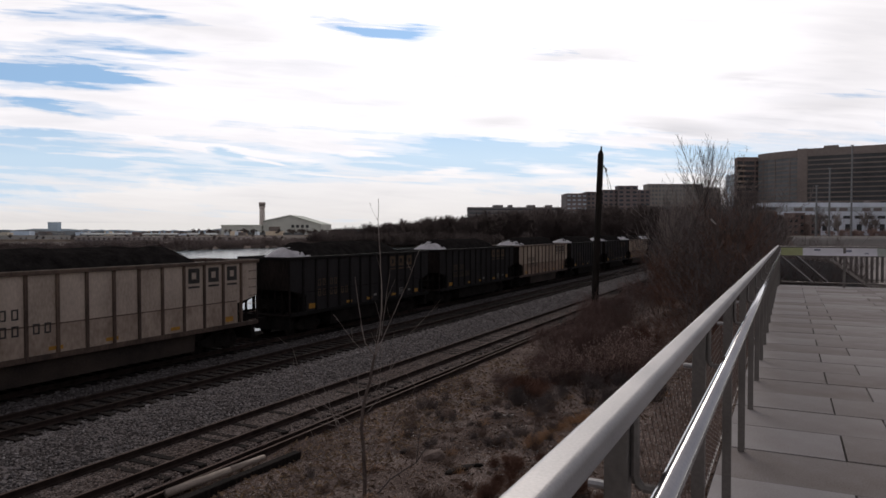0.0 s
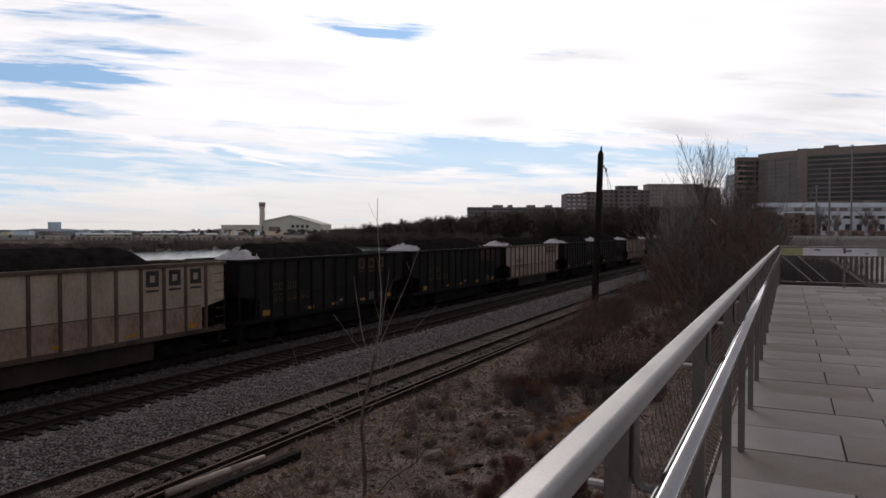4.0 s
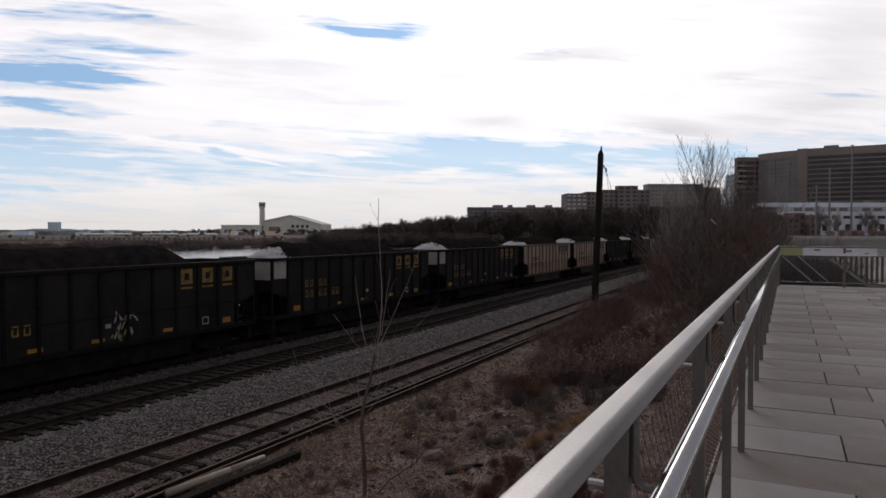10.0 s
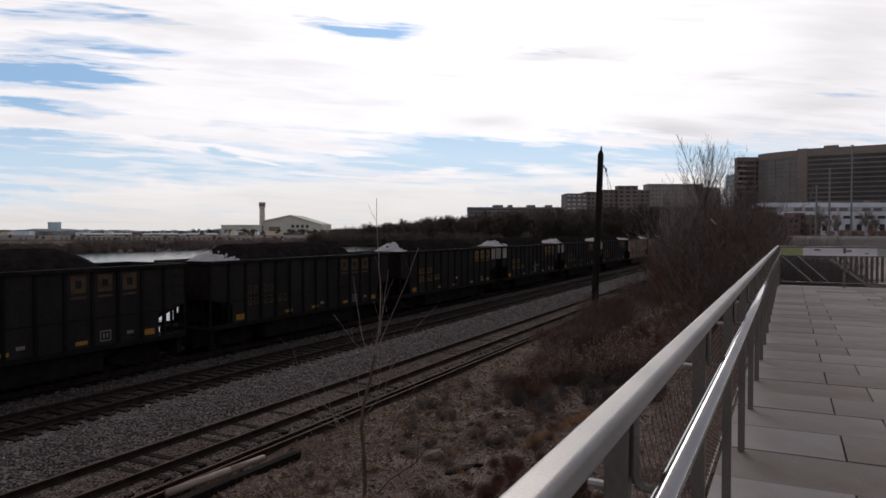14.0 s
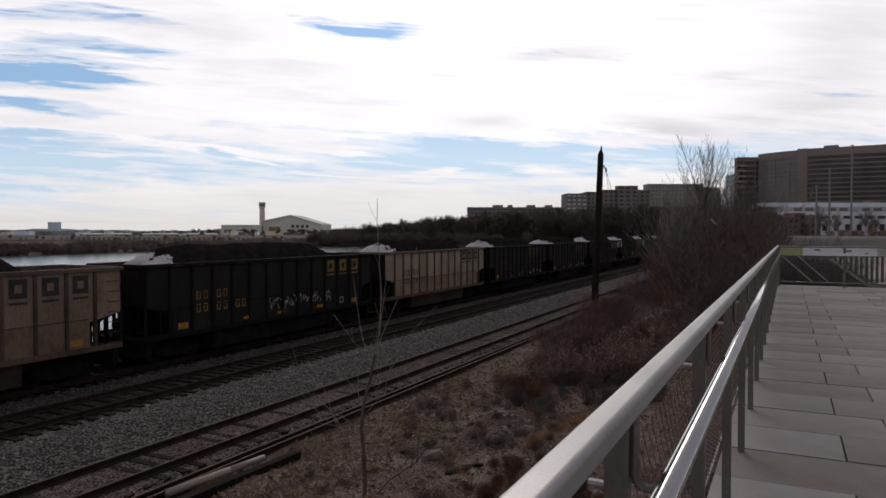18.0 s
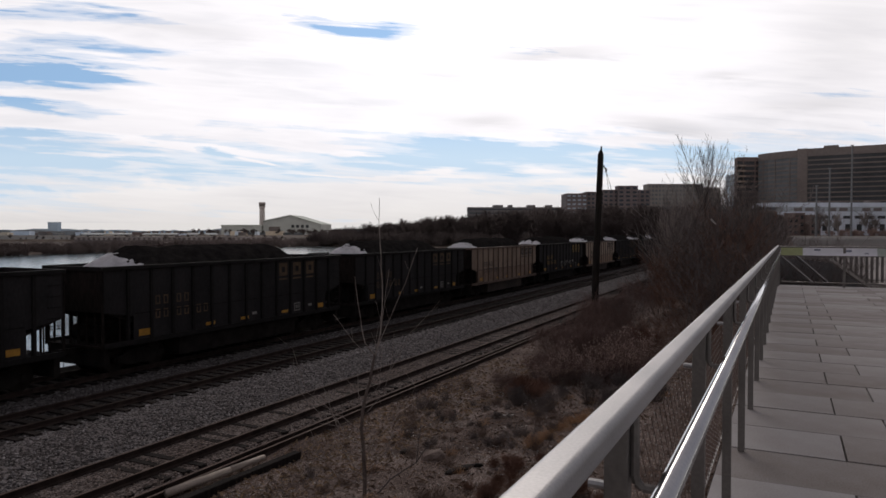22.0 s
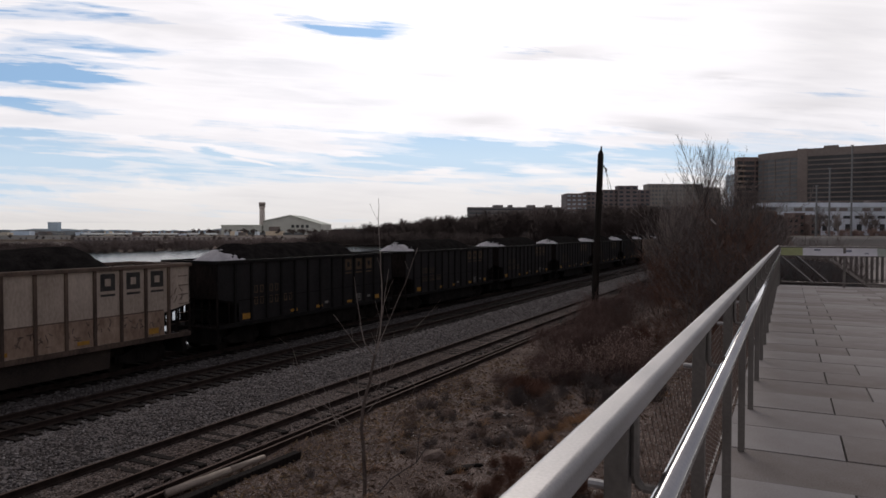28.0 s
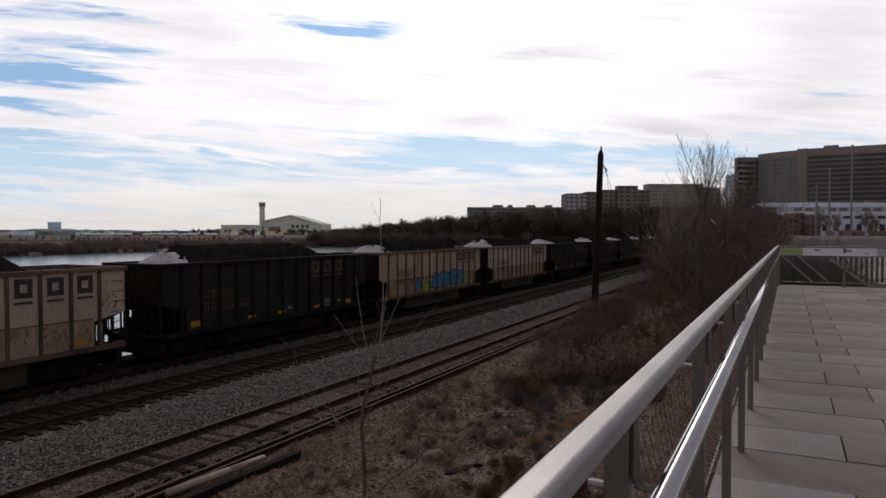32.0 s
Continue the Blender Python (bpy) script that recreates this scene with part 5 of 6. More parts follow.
reds = around(3, 2.0, 2.8, 23.8, 25.0, 0.20, 0.29) + around(15, 4.5, 8.4, 29, 33.5, 0.42, 0.66) + [(rnd.uniform(-11.6, -7), rnd.uniform(33, 60), rnd.uniform(0.5, 0.8)) for _ in range(30)]
strew(REDS, "shrub", "low leafless red-brown shrub", "shrub", "bare shrubs along the bank", reds, 2)
LOWBROWN = [shrub_mesh(55 + i, 1.0, 60, M_bark, level=1, kids=(2, 1, 1), lean=0.7, r=0.008, thin=0.004) for i in range(3)]
strew(LOWBROWN, "weed", "low matted brown dead weeds", "weed", "dry weeds", around(46, 2.2, 6.8, 20.0, 25.5, 0.35, 0.7), 12)
strew(LOWBROWN, "weed", "thin low brown weeds on bare earth", "weed", "dry weeds", around(34, -1.2, 3.2, 17.0, 22.5, 0.16, 0.40), 17)
strew([shrub_mesh(58 + i, 1.1, 40, M_red, level=1, kids=(2, 1, 1), lean=0.8, r=0.008, thin=0.004, wild=0.25) for i in range(3)], "weed", "matted red-brown dead weeds", "weed", "dry weeds", around(30, 3.2, 8.2, 24.5, 30, 0.4, 1.0), 13)
strew(SEEDY, "weed", "dry brown weed with faded seed heads", "weed", "dry weeds", around(10, 4.4, 7.2, 23.5, 25.2, 0.65, 0.98) + around(5, 3.2, 4.6, 23, 25, 0.4, 0.65), 3)
strew(WEED, "weed", "small dead brown weed on bare earth", "weed", "dry weeds", [(rnd.uniform(-11, -4.5), rnd.uniform(8, 24), rnd.uniform(0.25, 0.75)) for _ in range(54)], 4)
strew(GRASS, "grass_tuft", "tuft of dry straw-coloured grass", "grass", "dry grass tufts", [(*site(2.1 + 1.9 * k / 21 + rnd.uniform(-0.15, 0.15), 17.2 + 1.8 * k / 21 + rnd.uniform(-0.35, 0.35)).xy, rnd.uniform(0.45, 0.75)) for k in range(22)] + [(rnd.uniform(-10, -3), rnd.uniform(9, 22), rnd.uniform(0.35, 0.7)) for _ in range(24)], 5)

ORANGE = [shrub_mesh(90 + i, 0.8, 40, M_rust, level=2, kids=(2, 2, 1), lean=0.8, r=0.007, thin=0.004) for i in range(2)]
strew(LOWBROWN, "weed", "single dark brown weed clump on bare earth", "weed", "dry weeds", [(-10.57, 19.7, 0.55), (-10.3, 19.8, 0.4), (-10.45, 21.0, 0.4), (-9.9, 12.9, 0.35)], 23)
strew(ORANGE, "weed", "low rust-red dead weed by the promenade wall", "weed", "dry weeds", [(rnd.uniform(-5.2, -2.6), rnd.uniform(9.5, 13.5), rnd.uniform(0.4, 0.75)) for _ in range(11)] + [(rnd.uniform(-8.6, -7.4), rnd.uniform(21.5, 23.2), rnd.uniform(0.5, 0.85)) for _ in range(6)], 6)
RUSTY = [shrub_mesh(45 + i, 3.6, 14, M_rust, level=3, kids=(2, 1, 1), r=0.018, thin=0.006, wild=0.2) for i in range(2)]
PALE = [shrub_mesh(47 + i, 4.4, 7, M_bark, level=3, kids=(2, 1, 0), r=0.026, thin=0.008, wild=0.2, lean=0.6) for i in range(2)]
strew(ORANGE, "weed", "low rust-red dead weed around dry grass", "weed", "dry weeds", around(10, 0.9, 2.3, 14.2, 15.8, 0.22, 0.42) + around(6, 0.3, 1.2, 13.4, 14.2, 0.2, 0.36), 19)
strew(RUSTY, "shrub", "bare shrub with orange-brown twigs", "shrub", "bare shrubs along the bank", around(7, 10.6, 14.5, 29, 35, 0.55, 0.85) + around(7, 14.5, 19.5, 37, 46, 0.7, 1.0) + around(6, 8.5, 11.5, 26, 31, 0.25, 0.4), 21)
strew(PALE, "shrub", "bare shrub with long arching stems", "shrub", "bare shrubs along the bank", around(8, 8.6, 14.5, 29, 38, 0.5, 0.8) + [(*site(11.3, 29.3).xy, 1.22)], 22)
strew(TALL, "shrub", "bare brown shrub below the stairs", "shrub", "bare shrubs along the bank", [(-0.4 + 0.42 * k, 27 + (k * 2.7) % 5, 0.55) for k in range(5)], 8)

for k, (x, y, hgt, s) in enumerate(((-7.4, 50, 7.4, 111), (-5.0, 43, 6.6, 112), (-3.9, 52, 7.8, 113), (-9.0, 66, 7.0, 114), (-5.6, 36, 5.4, 115), (-4.6, 60, 8.6, 116))):
    bare_tree("bare_tree", "thin pale leafless sapling tree in the tangled bank", pose(x, y, ground_z(x, y)), s, hgt, hgt * 0.66, 0.006 * hgt, M_sap, level=3, kids=(1, 1, 1), thin=0.009, up=0.18)
for k, (x, y, hgt, s) in enumerate(((-6.0, 62, 8.4, 102), (-9.6, 78, 7.4, 104), (-6.6, 45, 6.4, 105), (-3.4, 47, 6.2, 106), (-8.8, 60, 6.2, 107), (-7.8, 70, 7.0, 108))):
    bare_tree("bare_tree", "slender leafless tree above the tangled bank", pose(x, y, ground_z(x, y)), s, hgt, hgt * 0.60, 0.0075 * hgt, M_bark, level=3, kids=(2, 2, 1), thin=0.0115, up=0.12)



M_treebark = surface("dark_tree_bark", (0.050, 0.042, 0.039), (0.135, 0.114, 0.106), 1.5, 0.95, bump=0.2, fine=20, spec=0.1)


def fan_tree(label, m, seed, fork, top, spread, leaders, material):
    """A tall bare tree: a straight trunk that forks into many upright leaders with fine twigs."""
    rnd = random.Random(seed)
    tree = thing("bare_tree", label, "tree", "bare trees by the tracks", m=m)
    trunk, crown = [], []
    p = Vector((0, 0, -0.2))
    for k in range(8):
        q = Vector((rnd.gauss(0, 0.05), rnd.gauss(0, 0.05), fork * (k + 1) / 8))
        trunk.append((p, q, 0.13 - 0.008 * k, 0.13 - 0.008 * (k + 1)))
        p = q
    for k in range(leaders):
        a = 2 * math.pi * k / leaders + rnd.uniform(-0.3, 0.3)
        out = spread * rnd.uniform(0.25, 1.0)
        z0 = fork * rnd.uniform(0.72, 1.0)
        p, d = Vector((0, 0, z0)), Vector((math.cos(a) * out, math.sin(a) * out, 1)).normalized()
        goal = (top - z0) * rnd.uniform(0.75, 1.0) * (1 - 0.22 * out / spread)
        r, n = 0.05, 9
        for i in range(n):
            d = (d + Vector((rnd.gauss(0, 0.05), rnd.gauss(0, 0.05), 0.015))).normalized()
            q = p + d * (goal / n)
            crown.append((p.copy(), q.copy(), r, r * 0.80))
            r *= 0.80
            if i > 0:
                for _ in range(2):
                    b = rnd.uniform(0, 6.28)
                    side = (d + Vector((math.cos(b), math.sin(b), 0.3)) * rnd.uniform(0.3, 0.6)).normalized()
                    grow(rnd, crown, q, side, (goal - goal * i / n) * rnd.uniform(0.22, 0.5), max(r * 0.55, 0.009), 1, (1, 1, 0), 0.05, 0.04, 0.008)
            p = q
    part("trunk", raw_mesh("trunk", *seg_mesh(trunk, 7), material, True), material, tree)
    part("crown", raw_mesh("crown", *seg_mesh(crown, 3), material), material, tree)
    return tree


q = site(21.0, 55.3)
fan_tree("tall leafless tree with a fan of upright twigs", pose(q.x, q.y, ground_z(q.x, q.y)), 301, 6.6, 14.0 - ground_z(q.x, q.y), 0.60, 14, M_treebark)
bag = bmesh.new()
prism(bag, [(-0.20, 0.19), (-0.13, 0.21), (0.02, 0.06), (0.17, -0.08), (0.22, -0.19), (0.12, -0.17), (-0.02, -0.03), (-0.17, 0.10)], -0.05, 0.05)
q = site(11.36, 29.0)
thing("plastic_scrap", "torn white plastic scrap caught on a bare tree", "scrap", m=pose(q.x, q.y, 5.56, 0, 0, AIM) @ Matrix.Scale(0.55, 4), data=mesh_of("plastic_scrap", bag, M_panel))

# bare trees on the far side of the line, before the lagoon
for u_, a_, hgt, sd in ((-0.615, 33, 3.9, 121), (-0.572, 34, 5.0, 122), (-0.535, 33, 3.7, 123), (-0.64, 34, 4.0, 124), (-0.553, 32, 3.5, 125), (-0.515, 33, 3.3, 126)):
    q = site(u_ * a_, a_)
    bare_tree("bare_tree", "small leafless tree on the lagoon shore behind the tracks", pose(q.x, q.y, ground_z(q.x, q.y)), sd, hgt, hgt * 0.55, 0.006 * hgt, M_bark, level=3, kids=(1, 1, 1), thin=0.005, up=0.12)

# thin sapling close to the promenade: its stems sway a little
sapling = thing("sapling", "thin pale leafless sapling with upright stems", "tree", m=pose(-8.0, 12.2, -0.5, 0, 0, AIM))


def limb(segs, pts, r, thin, rnd):
    """A bent branch through points, each (sideways, height), wandering a little in depth; finer pieces between."""
    d = 0.0
    fine = []
    for (x0, z0), (x1, z1) in zip(pts, pts[1:]):
        n = max(2, int(abs(z1 - z0) / 0.22))
        for k in range(n):
            f = k / n
            fine.append(Vector((x0 + (x1 - x0) * f + rnd.gauss(0, 0.008), d, z0 + (z1 - z0) * f)))
            d += rnd.gauss(0, 0.02)
    fine.append(Vector((pts[-1][0], d, pts[-1][1])))
    m = len(fine) - 1
    for k in range(m):
        segs.append((fine[k], fine[k + 1], r + (thin - r) * k / m, r + (thin - r) * (k + 1) / m))
    return fine


def tube_mesh(segs, sides):
    """One joined tube through pieces that follow each other."""
    vs, fs = [], []
    rings = [(segs[0][0], segs[0][2])] + [(q, r2) for _, q, _, r2 in segs]
    for c, rr in rings:
        for i in range(sides):
            a = 2 * math.pi * i / sides
            vs.append((c.x + rr * math.cos(a), c.y + rr * math.sin(a), c.z))
    for k in range(len(rings) - 1):
        for i in range(sides):
            j = (i + 1) % sides
            fs.append((k * sides + i, k * sides + j, (k + 1) * sides + j, (k + 1) * sides + i))
    return vs, fs


M_saptrunk = surface("sapling_trunk_bark", (0.080, 0.064, 0.056), (0.22, 0.182, 0.163), 2.0, 0.95, bump=0.3, fine=30, spec=0.1)


def build_sapling():
    rnd = random.Random(9)
    trunk = []
    limb(trunk, [(0.02, -0.1), (0.02, 0.8), (-0.04, 1.45), (0.0, 1.9), (0.16, 2.5), (0.25, 3.05)], 0.046, 0.026, rnd)
    part("trunk", raw_mesh("trunk", *tube_mesh(trunk, 8), M_saptrunk, True), M_saptrunk, sapling)
    stems = []
    for pts, r in (([(0.25, 3.03), (0.36, 3.48), (0.40, 4.05), (0.39, 4.6), (0.34, 5.4), (0.33, 6.35)], 0.022), ([(0.25, 3.03), (0.04, 3.30), (-0.03, 3.65), (-0.10, 4.13), (-0.18, 4.70)], 0.019),
                   ([(0.36, 3.45), (0.50, 4.38), (0.56, 4.85)], 0.012), ([(0.24, 3.0), (0.68, 4.05), (0.92, 4.58), (1.18, 5.3)], 0.015)):
        segs = []
        fine = limb(segs, pts, r * 0.70, 0.005, rnd)
        for q in fine[3:-2:4]:
            grow(rnd, segs, q, Vector((rnd.choice((-1, 1)) * rnd.uniform(0.3, 0.6), rnd.gauss(0, 0.4), 1)).normalized(), rnd.uniform(0.25, 0.6), 0.005, 0, (0, 0, 0), 0.06, 0.06, 0.003)
        stems.append(part("stem", raw_mesh("stem", *seg_mesh(segs, 5), M_sap), M_sap, sapling))
    twigs = []
    for pts, r in (([(-0.06, 1.14), (-0.50, 1.36), (-0.70, 1.98), (-0.83, 2.35)], 0.013), ([(-0.3, 1.25), (-0.72, 1.9), (-1.2, 2.25), (-1.42, 2.9), (-1.5, 3.2)], 0.009), ([(0.12, 1.02), (0.25, 1.25), (0.52, 1.5), (0.86, 1.85), (1.10, 2.35)], 0.012),
                   ([(-0.02, 1.95), (-0.08, 2.25), (-0.13, 2.75)], 0.014), ([(0.2, 2.95), (-0.22, 3.35), (-0.62, 3.92)], 0.007), ([(0.0, 1.9), (0.7, 2.9), (1.0, 3.5), (1.64, 4.2)], 0.008), ([(0.3, 3.1), (0.26, 3.3), (0.42, 4.0)], 0.007),
                   ([(0.02, 0.4), (-0.32, 0.85), (-0.52, 1.35), (-0.55, 1.9)], 0.009), ([(0.04, 0.9), (-0.2, 1.3), (-0.52, 1.55), (-0.9, 1.62)], 0.007), ([(0.36, 2.0), (0.35, 2.6), (0.42, 3.2)], 0.006), ([(0.1, 0.6), (0.5, 1.0), (0.72, 1.6), (0.78, 2.1)], 0.009), ([(-0.04, 1.4), (-0.45, 1.75), (-0.95, 1.85), (-1.3, 2.2), (-1.45, 2.6)], 0.009),
                   ([(0.0, 0.3), (-0.5, 0.45), (-0.95, 0.9), (-1.1, 1.5)], 0.009), ([(0.05, 1.8), (0.4, 2.2), (0.62, 2.9), (0.66, 3.5)], 0.009), ([(0.02, 1.2), (0.6, 1.3), (1.2, 1.7), (1.55, 2.4)], 0.008), ([(0.1, 1.1), (0.14, 0.75), (0.2, 0.5)], 0.006)):
        fine = limb(twigs, pts, r, 0.004, rnd)
        for q in fine[2::3]:
            grow(rnd, twigs, q, Vector((rnd.gauss(0, 0.6), rnd.gauss(0, 0.4), 0.8)).normalized(), rnd.uniform(0.15, 0.4), 0.0045, 0, (0, 0, 0), 0.05, 0.08, 0.003)
    part("crown", raw_mesh("crown", *seg_mesh(twigs, 4), M_sap), M_sap, sapling)
    low = []
    limb(low, [(0.16, -0.05), (0.6, 0.4), (1.12, 0.75), (1.5, 1.3)], 0.02, 0.008, rnd)
    limb(low, [(1.12, 0.75), (1.2, 1.5), (1.12, 2.3)], 0.011, 0.005, rnd)
    part("low_branch", raw_mesh("low_branch", *seg_mesh(low, 5), M_bark), M_bark, sapling)
    return stems


sapling_stems = build_sapling()

def rubble(name, label, x, y, size, seed, material):
    """A rough broken block: a bevelled box with its corners knocked about."""
    rnd = random.Random(seed)
    bm = boxed(-size[0], size[0], -size[1], size[1], -size[2] * 0.5, size[2])
    bmesh.ops.subdivide_edges(bm, edges=bm.edges[:], cuts=2, use_grid_fill=True)
    for v in bm.verts:
        q = Vector((v.co.x / size[0], v.co.y / size[1], v.co.z / size[2]))
        k = 1.15 / max(1.0, q.length) ** 0.75
        v.co = Vector((v.co.x * k + rnd.gauss(0, 0.06 * size[0]), v.co.y * k + rnd.gauss(0, 0.06 * size[1]), v.co.z * k + rnd.gauss(0, 0.08 * size[2])))
    thing(name, label, "rubble", "rubble on the bare earth", m=pose(x, y, ground_z(x, y), 0, 0, rnd.uniform(0, 360)), data=mesh_of(name, bm, material))


rubble("stone_block", "brown broken stone block on bare earth", -7.69, 14.85, (0.27, 0.24, 0.20), 1, M_gravel)
rubble("stone_block", "pale flat stone among dead weeds", -7.37, 19.2, (0.26, 0.12, 0.07), 2, M_pale)
rubble("dark_plank", "charred dark plank on bare earth", -6.65, 14.2, (0.42, 0.10, 0.06), 3, M_tie)
rnd = random.Random(77)
for k in range(26):
    yy = rnd.uniform(8.5, 22)
    xx = rnd.uniform(-11, -5)
    sz = rnd.uniform(0.05, 0.14)
    rubble("stone_block", "small loose stone on bare earth", xx, yy, (sz, sz * rnd.uniform(0.5, 1), sz * 0.5), 10 + k, rnd.choice((M_gravel, M_gravel, M_tie)))

# leaning tarred pole with a cut-off bracket and wire
pole = thing("utility_pole", "old leaning tarred timber pole with a loose wire", "pole", m=pose(-11.4, 45.0, -0.8, 0, 2.0, 26))
pb = bmesh.new()
rod(pb, (0, 0, -0.5), (0, 0, 11.0), 0.25, 14, 0.19)
rod(pb, (0, 0, 11.0), (0, 0, 11.25), 0.19, 14, 0.10)
part("shaft", pb, M_pole, pole)
part("cap", rod(bmesh.new(), (0.02, 0, 11.2), (0.02, 0, 11.55), 0.07, 8, 0.04), M_pole, pole)
part("bracket", rod(bmesh.new(), (0.14, 0, 10.32), (0.40, 0, 10.02), 0.05, 6), M_pole, pole)
part("insulator", rod(bmesh.new(), (0.38, 0, 9.86), (0.40, 0, 10.10), 0.07, 8, 0.05), M_under, pole)
for wx, wz in ((0.62, 8.75), (0.86, 8.62)):
    part("wire", rod(bmesh.new(), (0.39, 0, 9.95), (wx, 0.1, wz), 0.017, 4), M_under, pole)

# ---------------------------------------------------------------- far side of the lagoon
M_brick = surface("brown_brick", (0.082, 0.055, 0.049), (0.140, 0.098, 0.088), 0.05, 0.9, bump=0.0, fine=0.8, world_space=True)
M_tan = surface("tan_precast", (0.150, 0.112, 0.090), (0.21, 0.16, 0.13), 0.05, 0.9, bump=0.0, fine=0.8, world_space=True)
M_umber = surface("umber_precast", (0.084, 0.067, 0.062), (0.130, 0.106, 0.098), 0.05, 0.9, bump=0.0, fine=0.8, world_space=True)
M_lowwhite = surface("white_render", (0.35, 0.375, 0.43), (0.50, 0.53, 0.60), 0.08, 0.85, bump=0.0, fine=1.0, world_space=True)
M_glass = surface("dark_window_glass", (0.015, 0.016, 0.018), (0.035, 0.036, 0.040), 0.1, 0.3, bump=0.0, fine=0.5, world_space=True, spec=0.24)
M_greyglass = surface("grey_blue_glass", (0.035, 0.040, 0.046), (0.078, 0.085, 0.094), 0.1, 0.5, bump=0.0, fine=0.5, world_space=True)
M_metalroof = surface("pale_metal_roof", (0.27, 0.28, 0.25), (0.38, 0.39, 0.35), 0.05, 0.6, bump=0.0, fine=0.5, world_space=True)
M_hangar = surface("pale_hangar_wall", (0.25, 0.25, 0.235), (0.34, 0.34, 0.32), 0.05, 0.85, bump=0.0, fine=0.5, world_space=True)
M_tower = surface("pinkish_tower_concrete", (0.25, 0.215, 0.205), (0.36, 0.32, 0.305), 0.05, 0.9, bump=0.0, fine=0.5, world_space=True)
# distance haze over the wooded hills is painted in as pale blue
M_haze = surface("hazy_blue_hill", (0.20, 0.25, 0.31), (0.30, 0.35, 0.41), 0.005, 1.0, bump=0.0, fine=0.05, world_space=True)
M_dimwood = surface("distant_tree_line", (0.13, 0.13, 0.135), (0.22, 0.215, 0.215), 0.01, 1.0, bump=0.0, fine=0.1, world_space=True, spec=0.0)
M_lightpole = surface("grey_mast", (0.10, 0.10, 0.105), (0.16, 0.16, 0.165), 1.0, 0.6, 0.3, 0.0)


def block(name, label, r0, r1, ahead, depth, z0, z1, wall, turn=0.0, floors=0, glass=None, bays=0, band=0.5, category="building", roof=None):
    """A building: its front runs from r0 to r1 right of the camera's bearing, the given metres ahead."""
    w = r1 - r0
    c = site((r0 + r1) / 2, ahead)
    b = thing(name, label, category, m=pose(c.x, c.y, z0, 0, 0, AIM + turn))
    hgt = z1 - z0
    part("wall", boxed(-w / 2, w / 2, 0, depth, 0, hgt), wall, b)
    part("roof", boxed(-w / 2 - 0.2, w / 2 + 0.2, -0.2, depth + 0.2, hgt, hgt + 0.5), roof or wall, b)
    if floors:
        fh = hgt / floors
        if bays:
            pw = w / bays
            pane = mesh_of("window", boxed(-pw * 0.30, pw * 0.30, -0.08, 0.10, -fh * band / 2, fh * band / 2), glass)
            for f in range(floors):
                for k in range(bays):
                    place("window", pane, b, -w / 2 + pw * (k + 0.5), 0, fh * (f + 0.55))
        else:
            for f in range(floors):
                strip = boxed(-w / 2 + 0.6, w / 2 - 0.6, -0.06, 0.12, fh * (f + 0.5 - band / 2), fh * (f + 0.5 + band / 2))
                part("window_band", strip, glass, b)
            n = max(2, int(w / 6))
            for s in (-1, 1):      # bands on the two return walls
                for f in range(floors):
                    x0, x1 = sorted((s * (w / 2 - 0.12), s * (w / 2 + 0.06)))
                    part("window_band", boxed(x0, x1, 0.6, depth - 0.6, fh * (f + 0.5 - band / 2), fh * (f + 0.5 + band / 2)), glass, b)
    return b, hgt


M_upper = surface("blue_grey_cladding", (0.20, 0.215, 0.23), (0.29, 0.305, 0.32), 0.1, 0.7, bump=0.0, fine=1.0, world_space=True)
M_paleglass = surface("pale_sky_glass", (0.30, 0.35, 0.40), (0.42, 0.47, 0.52), 0.05, 0.3, bump=0.0, fine=0.5, world_space=True)


def band(pts, z0, z1, proud, thick):
    """A level strip that follows the front line pts of (right, ahead), from z0 to z1."""
    bm = bmesh.new()
    out = []
    for k, (r, a) in enumerate(pts):
        r0, a0 = pts[max(0, k - 1)]
        r1, a1 = pts[min(len(pts) - 1, k + 1)]
        n = Vector((a1 - a0, r0 - r1)).normalized()
        out.append([site(r + n.x * d, a + n.y * d) for d in (proud, proud - thick)])
    v = [[bm.verts.new((p.x, p.y, z)) for p in pair for z in (z0, z1)] for pair in out]
    for a, b in zip(v, v[1:]):
        for p, q in ((0, 1), (1, 3), (3, 2), (2, 0)):
            bm.faces.new((a[p], a[q], b[q], b[p]))
    bm.faces.new((v[0][0], v[0][1], v[0][3], v[0][2]))
    bm.faces.new((v[-1][0], v[-1][1], v[-1][3], v[-1][2]))
    bmesh.ops.recalc_face_normals(bm, faces=bm.faces[:])
    return bm


